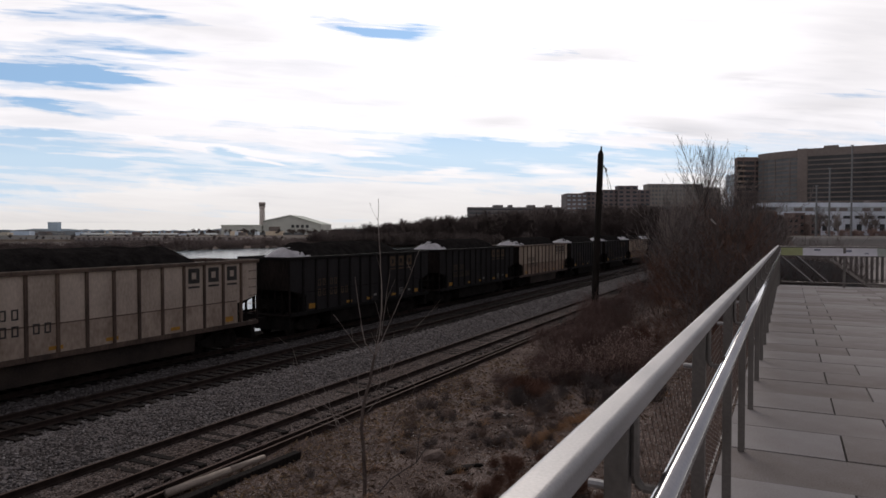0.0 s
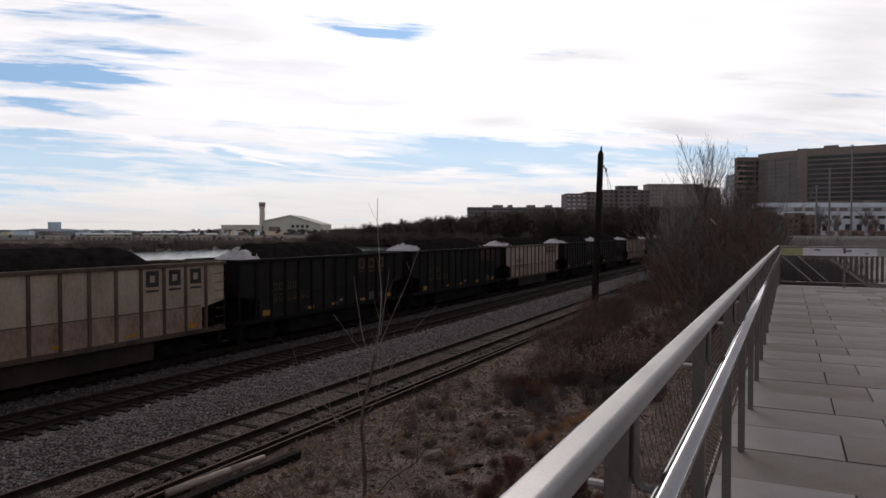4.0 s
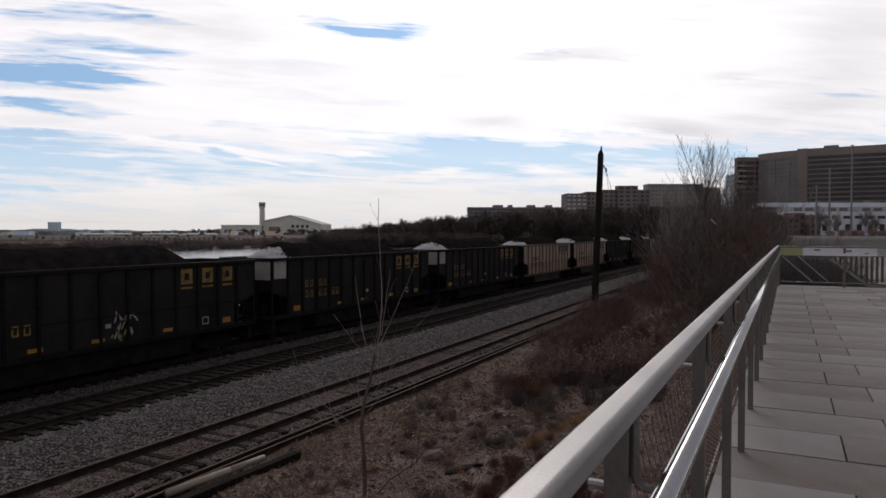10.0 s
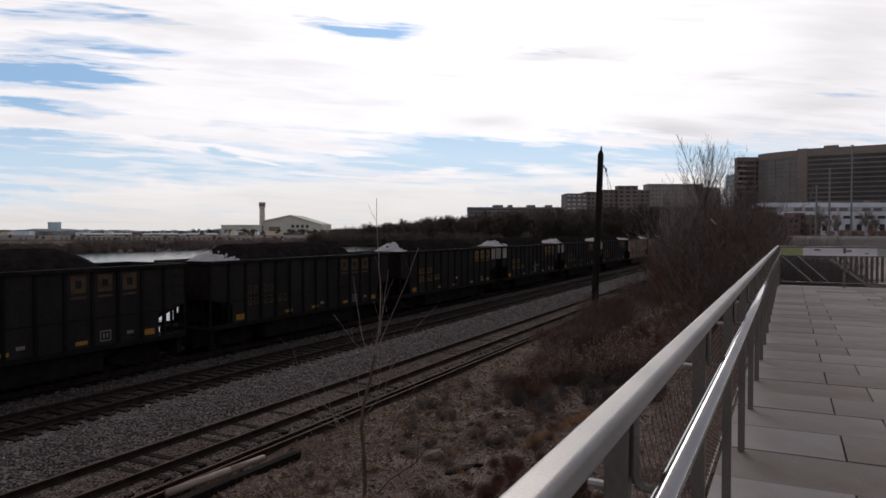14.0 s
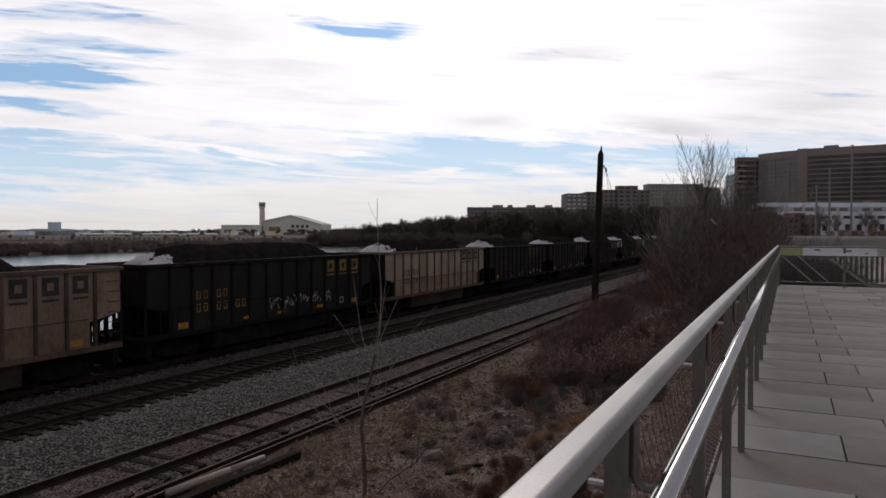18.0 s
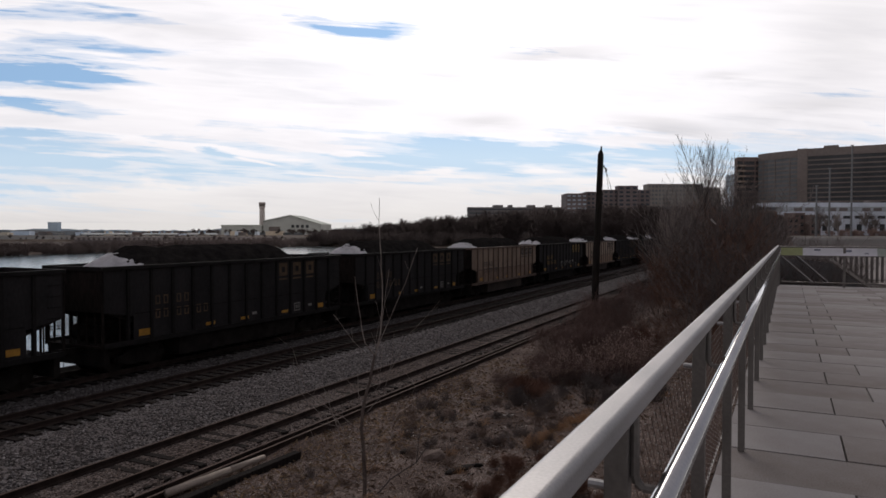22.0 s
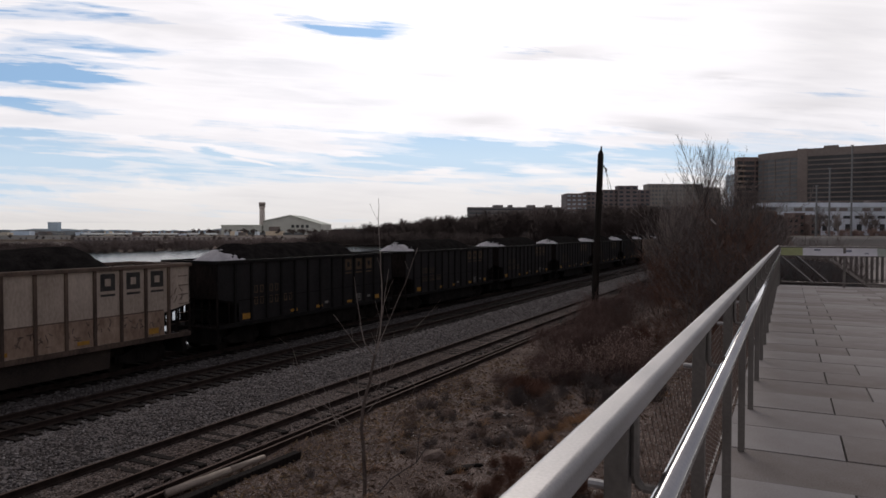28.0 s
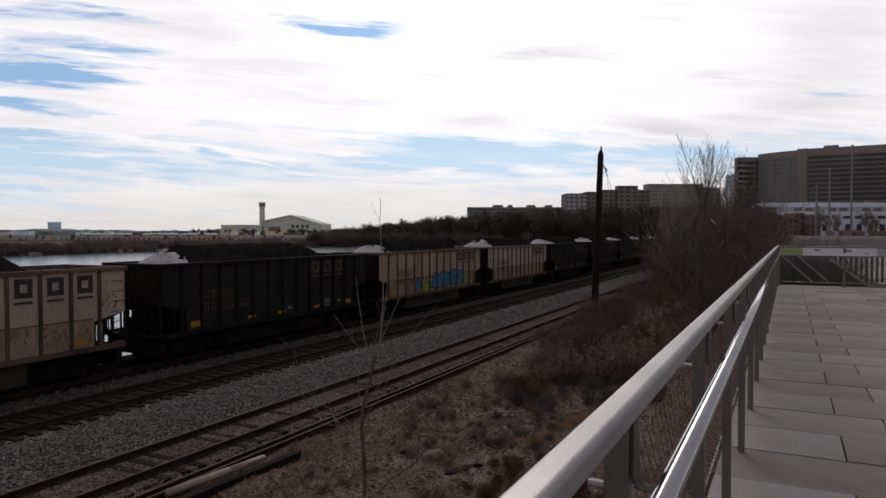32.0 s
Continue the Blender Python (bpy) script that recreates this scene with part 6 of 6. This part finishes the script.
def storeyed(name, label, pts, z0, z1, floors, wall, glass, parapet, sill, depth, mullions=0):
    """A block behind the front line pts: recessed glazing, a proud spandrel at each floor, a deep parapet."""
    b = thing(name, label, "building")
    part("core", band(pts, z0, z1 - 0.4, -0.5, depth), wall, b)
    part("parapet", band(pts, z1 - parapet, z1, 0.15, 1.2), wall, b)
    fh = (z1 - parapet - z0) / floors
    for f in range(floors):
        part("window_band", band(pts, z0 + fh * f + sill, z0 + fh * (f + 1), -0.3, 0.15), glass, b)
        part("spandrel", band(pts, z0 + fh * f, z0 + fh * f + sill, 0.0, 0.6), wall, b)
    for k in range(mullions):
        f = (k + 0.5) / mullions * (len(pts) - 1)
        i = min(int(f), len(pts) - 2)
        f -= i
        r, a = pts[i][0] + (pts[i + 1][0] - pts[i][0]) * f, pts[i][1] + (pts[i + 1][1] - pts[i][1]) * f
        dr, da = pts[i + 1][0] - pts[i][0], pts[i + 1][1] - pts[i][1]
        ln = math.hypot(dr, da)
        part("mullion", band([(r, a), (r + dr / ln * 0.45, a + da / ln * 0.45)], z0, z1 - parapet, 0.05, 0.3), wall, b)
    return b


# big office block on the hill: a long front coming nearer, a curved glazed wing, a balconied tower
storeyed("office_building", "large brown office block with long dark window bands", [(209.5, 397.3), (242.0, 376.6), (300.0, 339.7)], 3.0, 52.7, 17, M_umber, M_glass, 4.4, 0.80, 24)
storeyed("office_building", "curved brown office wing with grey-blue glazing", [(192.8, 423.0), (195.2, 415.5), (199.6, 407.6), (205.2, 400.4)], 3.0, 52.2, 18, M_umber, M_greyglass, 4.2, 0.95, 8, 3)
pier_ = thing("office_pier", "full-height brown precast pier between office fronts", "building")
part("shaft", band([(205.2, 400.2), (209.5, 397.2)], 3.0, 52.9, 0.5, 8), M_umber, pier_)
tower_ = storeyed("office_tower", "narrow brown office tower with projecting balconies", [(180.9, 424.5), (195.0, 424.5)], 3.0, 50.8, 14, M_brick, M_glass, 2.6, 1.15, 4, 2)
for f in range(13):
    part("balcony", band([(180.2, 424.0), (185.2, 424.0)], 6.2 + 3.23 * f, 7.2 + 3.23 * f, 1.4, 1.5), M_tan, tower_, "projecting pale balcony")
part("plant_room", band([(216.0, 393.0), (222.0, 389.0)], 52.7, 54.2, -3, 6), M_umber, pier_)
block("glass_building", "pale blue glass building between office blocks", 270, 306, 640, 20, 2.0, 58.0, M_paleglass, floors=14, glass=M_greyglass, band=0.2)
block("apartment_building", "tan office building with pale floor bands", 178, 226, 600, 14, 2.0, 46.0, M_tan, floors=12, glass=M_umber, bays=16, band=0.5)
block("apartment_building", "tan annexe behind the bare trees", 226, 242, 602, 14, 2.0, 43.0, M_tan, floors=11, glass=M_umber, bays=6, band=0.5)
block("brick_building", "dark brown brick apartment block", 130, 168, 560, 12, 2.0, 38.5, M_brick, floors=11, glass=M_glass, bays=9)
block("brick_building", "tall brown brick stair tower on an apartment block", 141, 157, 556, 10, 2.0, 41.5, M_brick, floors=12, glass=M_glass, bays=3)
block("brick_building", "grey-glazed apartment wing beside brick blocks", 100, 117, 560, 24, 2.0, 35.5, M_brick, floors=10, glass=M_upper, bays=4, band=0.35)
block("brick_building", "dark brown brick apartment wing", 117, 131, 562, 24, 2.0, 37.0, M_brick, floors=10, glass=M_glass, bays=4)
rb, rh = block("long_building", "long low brown building behind bare woods", 26, 124, 720, 30, 0.0, 30.0, M_umber, floors=8, glass=M_glass, band=0.3)
for x0, x1 in ((-22, -12), (14, 22), (34, 40), (-6, -2)):
    part("penthouse", boxed(x0, x1, 5, 20, rh + 0.5, rh + 3.0), M_umber, rb)
# low white building with punched windows, and red-brick townhouses before it
wb = thing("low_building", "long white stepped building with dark windows", "building", m=pose(*site(198, 300).xy, 0, 0, 0, AIM))
part("lower_storeys", boxed(-52, 62, 0, 22, 3.4, 13.8), M_lowwhite, wb)
part("middle_storey", boxed(-50, 60, 3, 22, 13.8, 16.0), M_upper, wb, "set-back grey middle storey")
part("upper_storey", boxed(-55, 62, 5, 22, 16.0, 17.9), M_lowwhite, wb, "white upper storey")
rnd = random.Random(91)
for k in range(22):
    x = -49 + 5.0 * k
    part("window", boxed(x, x + rnd.choice((1.6, 3.4)), -0.1, 0.15, 10.7, 12.0), M_glass, wb)
    part("opening", boxed(x + 0.9, x + 3.1, -0.1, 0.15, 5.4, 8.3), M_glass, wb)
    if k % 3:
        part("window", boxed(x, x + 3.6, 2.9, 3.1, 14.1, 15.5), M_umber, wb)
    if k % 2:
        part("pier", boxed(x + 4.0, x + 4.6, -0.4, 0.0, 3.4, 13.8), M_lowwhite, wb)
for x0 in (-30, -8, 14, 30):
    part("vent_box", boxed(x0, x0 + 5, 8, 12, 17.9, 18.9), M_umber, wb)
house_ = thing("low_building", "pinkish-grey low house beside the white building", "building", m=pose(*site(139, 296).xy, 0, 0, 0, AIM))
part("wall", boxed(-6, 4, 0, 12, 3.4, 14.0), M_tan, house_)
for z in (5.5, 8.5, 11.2):
    for x in (-4.8, -2.0, 0.8):
        part("window", boxed(x, x + 1.5, -0.1, 0.15, z, z + 1.3), M_glass, house_)
for k in range(5):
    block("townhouse", "narrow red-brown brick house by the road", 134 + 4.6 * k, 138.2 + 4.6 * k, 286 + (k % 2) * 4, 9, 3.4, 12.5 - 0.9 * (k % 3), M_brick, floors=3, glass=M_glass, bays=2)
for k, (r, a) in enumerate(((150, 268), (158, 276), (166, 270), (176, 280), (186, 272), (143, 262))):
    c = site(r, a)
    bare_tree("bare_tree", "small leafless street tree before the low white building", pose(c.x, c.y, 3.45), 130 + k, 6.5 + 1.5 * (k % 3), 3.6, 0.12, M_bark, level=3, kids=(2, 2, 1), thin=0.05)
# tall lamp masts on the plaza
for r, a, top_z in ((125.5, 232, 20.5), (131, 234, 26.5), (142, 240, 35.0)):
    c = site(r, a)
    mast = thing("lamp_mast", "tall grey steel lamp mast", "lamp mast", "lamp masts", m=pose(c.x, c.y, 3.4))
    part("shaft", rod(bmesh.new(), (0, 0, 0), (0, 0, top_z - 3.4), 0.38, 8, 0.22), M_lightpole, mast)
    part("floodlight", boxed(-0.5, 0.5, -0.2, 0.2, top_z - 3.6, top_z - 3.2), M_lightpole, mast)

M_plaza = surface("plaza_paving", (0.105, 0.098, 0.092), (0.17, 0.158, 0.15), 0.2, 1.0, bump=0.0, fine=2, world_space=True, spec=0.03)
plaza = thing("plaza_pavement", "pale open plaza paving beyond the promenade", "pavement", kind="structure", data=mesh_of("plaza", boxed(0.6, 120, 34.2, 270, 3.3, 3.49), M_plaza))

# hangar, tower and long sheds of the airfield
K = 1300 / 1219.6


def airfield():
    g = -0.6
    c = site(-250 * K, 1300)
    hg = thing("hangar", "large pale aircraft hangar with a gabled roof", "hangar", m=pose(c.x, c.y, g, 0, 0, AIM))
    w0, w1, ev, pk = -68 * K, 34 * K, 12 * K + 5.7, 28 * K + 5.7
    bm = prism(bmesh.new(), [(w0, 0), (w1, 0), (w1, ev), (-20 * K, pk), (w0, ev + 6)], 0, 120)
    part("hall", bm, M_hangar, hg)
    bm = prism(bmesh.new(), [(w0 - 1, ev + 6), (-20 * K, pk), (w1 + 1, ev - 0.3), (w1 + 1, ev + 1.2), (-20 * K, pk + 1.6), (w0 - 1, ev + 7.4)], -2, 122)
    part("roof", bm, M_metalroof, hg)
    part("door", boxed(-58 * K, -38 * K, -0.6, 0.2, 0, 14 * K), M_umber, hg, "dark brown hangar door")
    for k in range(4):
        part("window", boxed((-18 + 8.5 * k) * K, (-13 + 8.5 * k) * K, -0.5, 0.2, 12 * K, 17 * K), M_glass, hg)
    low = thing("hangar_annexe", "long low pale building beside the hangar", "building", m=pose(*site(-353 * K, 1290).xy, g, 0, 0, AIM))
    part("wall", boxed(-36 * K, 34 * K, 0, 40, 0, 11 * K + 4), M_hangar, low)
    part("roof", boxed(-37 * K, 35 * K, -1, 41, 11 * K + 4, 11 * K + 6.5), M_metalroof, low)
    for k in range(8):
        part("window", boxed((-8 + 4.6 * k) * K, (-5.6 + 4.6 * k) * K, -0.4, 0.2, 4 * K, 8 * K), M_glass, low)
    c = site(-322 * K, 1310)
    tw = thing("control_tower", "tall pale airport control tower with a glazed cab", "tower", m=pose(c.x, c.y, g))
    part("shaft", rod(bmesh.new(), (0, 0, 0), (0, 0, 45 * K), 5.0 * K, 10, 4.6 * K), M_tower, tw)
    part("collar", rod(bmesh.new(), (0, 0, 45 * K), (0, 0, 50 * K), 4.3 * K, 10, 5.8 * K), M_tower, tw)
    part("cab", rod(bmesh.new(), (0, 0, 50 * K), (0, 0, 55.5 * K), 5.4 * K, 10, 6.0 * K), M_umber, tw)
    part("cap", rod(bmesh.new(), (0, 0, 55.5 * K), (0, 0, 57.5 * K), 6.2 * K, 10, 5.0 * K), M_tower, tw)


airfield()

# long pale parapet with dark openings along the far parkway
c = site(-175, 400)
pw_ = thing("parkway_wall", "long pale parapet wall with dark openings", "wall", m=pose(c.x, c.y, 0, 0, 0, AIM + 3))
M_parapet = surface("weathered_parapet", (0.18, 0.150, 0.138), (0.27, 0.235, 0.218), 0.1, 0.9, bump=0.0, fine=1.0, world_space=True)
part("beam", boxed(-38, 76, 0, 1.2, 1.5, 2.1), M_parapet, pw_)
part("base", boxed(-38, 76, 0.1, 1.1, -1.0, 0.1), M_umber, pw_)
M_verge = surface("dry_grass_verge", (0.13, 0.105, 0.085), (0.22, 0.18, 0.15), 0.2, 1.0, bump=0.1, fine=2.0, world_space=True, spec=0.03)
c = site(-272, 402)
thing("road_verge", "pale dry grass verge along the far parkway", "verge", kind="structure", m=pose(c.x, c.y, 0, 0, 0, AIM + 3), data=mesh_of("road_verge", boxed(-70, 56, 0, 9, -1.0, 0.55), M_verge))
pier = mesh_of("pier", boxed(-0.62, 0.62, 0.05, 1.15, 0.1, 1.5), M_parapet)
pier_dark = mesh_of("opening", boxed(-0.8, 0.8, 0.4, 0.9, 0.1, 1.5), M_umber)
for k in range(40):
    place("pier", pier, pw_, -37 + 2.85 * k, 0, 0)
    place("opening", pier_dark, pw_, -37 + 2.85 * k + 1.425, 0, 0)

# blue lightened with distance haze mixed into the colour
M_blueblock = surface("hazed_blue_cladding", (0.24, 0.30, 0.37), (0.30, 0.365, 0.435), 0.05, 0.7, bump=0.0, fine=0.5, world_space=True)
# sheds, parked aircraft and trees near the horizon
rnd = random.Random(33)
for k in range(80):
    r = rnd.uniform(-800, -240)
    a = rnd.uniform(1000, 1250)
    w, hgt = rnd.choice((rnd.uniform(4, 12), rnd.uniform(6, 34))), rnd.uniform(2.0, 6.0)
    block("airport_shed", "low airport building near the horizon", r, r + w, a, 14, -0.6, hgt - 0.6, rnd.choice((M_lowwhite, M_umber, M_umber, M_brick, M_dimwood, M_white, M_greyglass)), category="building")
block("distant_tower", "small blue-grey office block on the horizon", -1146, -1118, 2000, 20, -0.6, 32.0, M_blueblock, floors=5, glass=M_haze, band=0.3)


# small parked aircraft before the sheds
fus = rod(rod(bmesh.new(), (-9, 0, 2.2), (7, 0, 2.2), 1.3, 10), (7, 0, 2.2), (10, 0, 2.0), 1.3, 10, 0.3)
rod(fus, (-9, 0, 2.2), (-13, 0, 2.8), 1.3, 10, 0.3)
FUSELAGE = mesh_of("fuselage", fus, M_panel)
WING = mesh_of("wing", boxed(-2.0, 1.4, -10, 10, 1.4, 1.7), M_panel)
FIN = mesh_of("tail_fin", prism(bmesh.new(), [(-12.6, 2.8), (-9.6, 2.8), (-11.6, 6.8), (-13.2, 6.8)], -0.15, 0.15), M_blueblock)
WHEELS = mesh_of("landing_gear", boxed(-0.6, 0.6, -2, 2, 0, 1.4), M_under)
for k in range(14):
    q = site(rnd.uniform(-560, -290), rnd.uniform(900, 1040))
    pl = thing("parked_aircraft", "small white aircraft parked on the airfield", "aircraft", "parked aircraft", m=pose(q.x, q.y, -0.62, 0, 0, AIM + rnd.uniform(-40, 220)))
    for nm_, me_ in (("fuselage", FUSELAGE), ("wing", WING), ("tail_fin", FIN), ("landing_gear", WHEELS)):
        place(nm_, me_, pl)


def ridge(name, label, ahead, r0, r1, hgt, material, seed, step=12.0):
    vs, fs = [], []
    n = int((r1 - r0) / step)
    for i in range(n + 1):
        r = r0 + (r1 - r0) * i / n
        hh = hgt * (0.7 + 0.5 * noise.noise((r * 0.004, seed, 0)) + 0.25 * noise.noise((r * 0.03, seed, 5)))
        p = site(r, ahead)
        q = site(r * 1.02, ahead * 1.02)
        vs += [(p.x, p.y, -1.2), (p.x, p.y, max(0.5, hh) - 0.8), (q.x, q.y, -1.2)]
    for i in range(n):
        b = 3 * i
        fs += [(b, b + 3, b + 4, b + 1), (b + 1, b + 4, b + 5, b + 2)]
    thing(name, label, "hill", kind="structure", data=raw_mesh(name, vs, fs, material))


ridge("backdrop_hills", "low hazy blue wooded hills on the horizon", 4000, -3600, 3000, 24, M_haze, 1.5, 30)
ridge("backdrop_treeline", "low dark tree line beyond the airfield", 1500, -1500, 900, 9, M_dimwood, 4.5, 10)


# ---------------------------------------------------------------- woods and far brush, one mesh each
def woods(name, label, spots, seed, variants, material, category="woods"):
    rnd = random.Random(seed)
    V, F, base = [], [], 0
    shapes = []
    for vs, fs in variants:
        shapes.append((np.array([tuple(v) for v in vs]), np.array(fs)))
    for x, y, z, s in spots:
        vs, fs = shapes[rnd.randrange(len(shapes))]
        a = rnd.uniform(0, 6.28)
        c_, s_ = math.cos(a), math.sin(a)
        rot = np.array([[c_, -s_, 0], [s_, c_, 0], [0, 0, 1]])
        V.append((vs * (s * rnd.uniform(0.9, 1.3), s * rnd.uniform(0.9, 1.3), s)) @ rot.T + (x, y, z))
        F.append(fs + base)
        base += len(vs)
    me = raw_mesh(name, np.concatenate(V).tolist(), np.concatenate(F).tolist(), material)
    return thing(name, label, category, kind="stuff", data=me)


def wood_variant(seed, hgt, thin):
    t, c = tree_parts(seed, hgt, hgt * 0.5, 0.016 * hgt, level=3, kids=(3, 2, 1), thin=thin, wild=0.16)
    return seg_mesh(t + c)


WOOD = [wood_variant(200 + i, 10.0, 0.055) for i in range(5)]
rnd = random.Random(55)
spots = []
for _ in range(380):
    y = rnd.uniform(292, 350)
    x = rnd.uniform(-225, -30)
    f = min(1.0, max(0.0, (x + 215) / 110))
    spots.append((x, y, -1.2, (0.74 + 0.80 * f) * rnd.uniform(0.85, 1.03)))
for _ in range(120):
    y = rnd.uniform(120, 290)
    x = rnd.uniform(-52, -29)
    spots.append((x, y, -1.3, rnd.uniform(0.5, 0.95)))
for _ in range(60):
    q = site(rnd.uniform(-400, -150), rnd.uniform(1000, 1150))
    spots.append((q.x, q.y, -1.0, rnd.uniform(0.45, 1.0)))
for _ in range(70):
    q = site(rnd.uniform(-310, -90), rnd.uniform(380, 470))
    spots.append((q.x, q.y, -1.0, rnd.uniform(0.20, 0.42)))
woods("far_woods", "bare brown winter woods behind the lagoon", spots, 6, WOOD, M_deepwood)


def brush_variant(seed):
    rnd = random.Random(seed)
    segs = []
    for _ in range(46):
        a = rnd.uniform(0, 6.28)
        base = Vector((math.cos(a), math.sin(a), 0)) * rnd.uniform(0, 1.6)
        grow(rnd, segs, base, Vector((rnd.gauss(0, 0.3), rnd.gauss(0, 0.3), 1)).normalized(), rnd.uniform(1.6, 3.0), 0.07, 1, (2, 1, 0), 0.1, 0.2, 0.05)
    return seg_mesh(segs)


BRUSH = [brush_variant(300 + i) for i in range(3)]
spots = [(rnd.uniform(-236, -221), -40 + 345 * rnd.random(), -1.9, rnd.uniform(0.55, 0.95)) for _ in range(520)]
spots += [(rnd.uniform(-221, -214), -40 + 335 * rnd.random(), -2.6, rnd.uniform(0.40, 0.75)) for _ in range(300)]
woods("far_brush", "dense brown brush along the far lagoon shore", spots, 7, BRUSH, M_farwood, "brush")
spots = [(rnd.uniform(-222, -28), rnd.uniform(287, 297), -1.4, rnd.uniform(0.9, 1.6)) for _ in range(260)]
woods("woodland_edge", "dark bare brush at the edge of the winter woods", spots, 9, BRUSH, M_deepwood, "brush")
spots = [(*site(146 + 1.3 * k + rnd.uniform(-0.5, 0.5), rnd.uniform(256, 266)).xy, 3.4, rnd.uniform(0.32, 0.85)) for k in range(75)]
woods("street_hedge", "low red-brown bare hedge along the plaza edge", spots, 10, BRUSH, M_red, "hedge")
spots = [(rnd.uniform(-10, -5.0), rnd.uniform(115, 230), 0.6, rnd.uniform(1.0, 1.6)) for _ in range(90)]
woods("bank_brush", "dense bare brush along the bank", spots, 8, BRUSH, M_farwood, "brush")

# ---------------------------------------------------------------- pavers, last
row, edge = 0, []
y = 5.065 - PL * 20
while y < DECK_END + 0.1:
    x = (0.68 if row % 2 else 0.355) - PW
    while x < 7.0:
        if x < -0.21:
            if row < 2:
                edge.append(mesh_of("paver", boxed(-0.385, x + PW - J / 2, GAPS[row][0], PL - GAPS[row][1], -0.05, 0.0, bevel=0.003), M_paver))
            place("paver", edge[row % 2], deck, 0, y, DECK_Z + rnd.uniform(-0.0015, 0.0015))
        else:
            place("paver", PAVER[row % 2], deck, x, y, DECK_Z + rnd.uniform(-0.0015, 0.0015))
        x += PW
    y, row = y + PL, row + 1


def motions():
    # the train rolls away at one steady speed
    for car, y in train:
        walk(car, [(t, pose(TRAIN_X, y + SPEED * t, 0)) for t in (0.0, 8.0, 16.0, 24.0, 32.0)])
    # the wheels roll; all leading and all trailing axles share one action each
    shared = {}
    for car, _ in train:
        for truck in car.children:
            for ws in truck.children:
                if ws.data is not WHEELSET:
                    continue
                side = 1 if ws.location.y > 0 else -1
                if side not in shared:
                    walk(ws, [(i / FPS, pose(0, side * 0.9, 0.46, -math.degrees(SPEED / FPS * i / 0.46), 0, 0)) for i in range(int(SECONDS * FPS) + 1)])
                    shared[side] = ws
                else:
                    ws.rotation_mode = "QUATERNION"
                    ws.animation_data_create()
                    ws.animation_data.action = shared[side].animation_data.action
                    ws.animation_data.action_slot = shared[side].animation_data.action_slot
    # the cloud layer drifts
    a = radians(AIM)
    rows = []
    for t in (0.0, 16.0, 32.0):
        dr, da = -11.2 * t / 32, -2.2 * t / 32
        rows.append((t, pose(dr * math.cos(a) - da * math.sin(a), dr * math.sin(a) + da * math.cos(a), EYE_Z + CLOUD_H, 0, 0, AIM)))
    walk(cloud_layer, rows)
    # the sapling's stems sway in the wind
    for k, st in enumerate(sapling_stems):
        walk(st, [(0.5 * i, pose(0, 0, 0, 0.12 * math.sin(0.9 * i + k), 0.30 * math.sin(0.62 * i + 0.5 * k) + 0.12 * math.sin(1.7 * i), 0)) for i in range(65)])


motions()
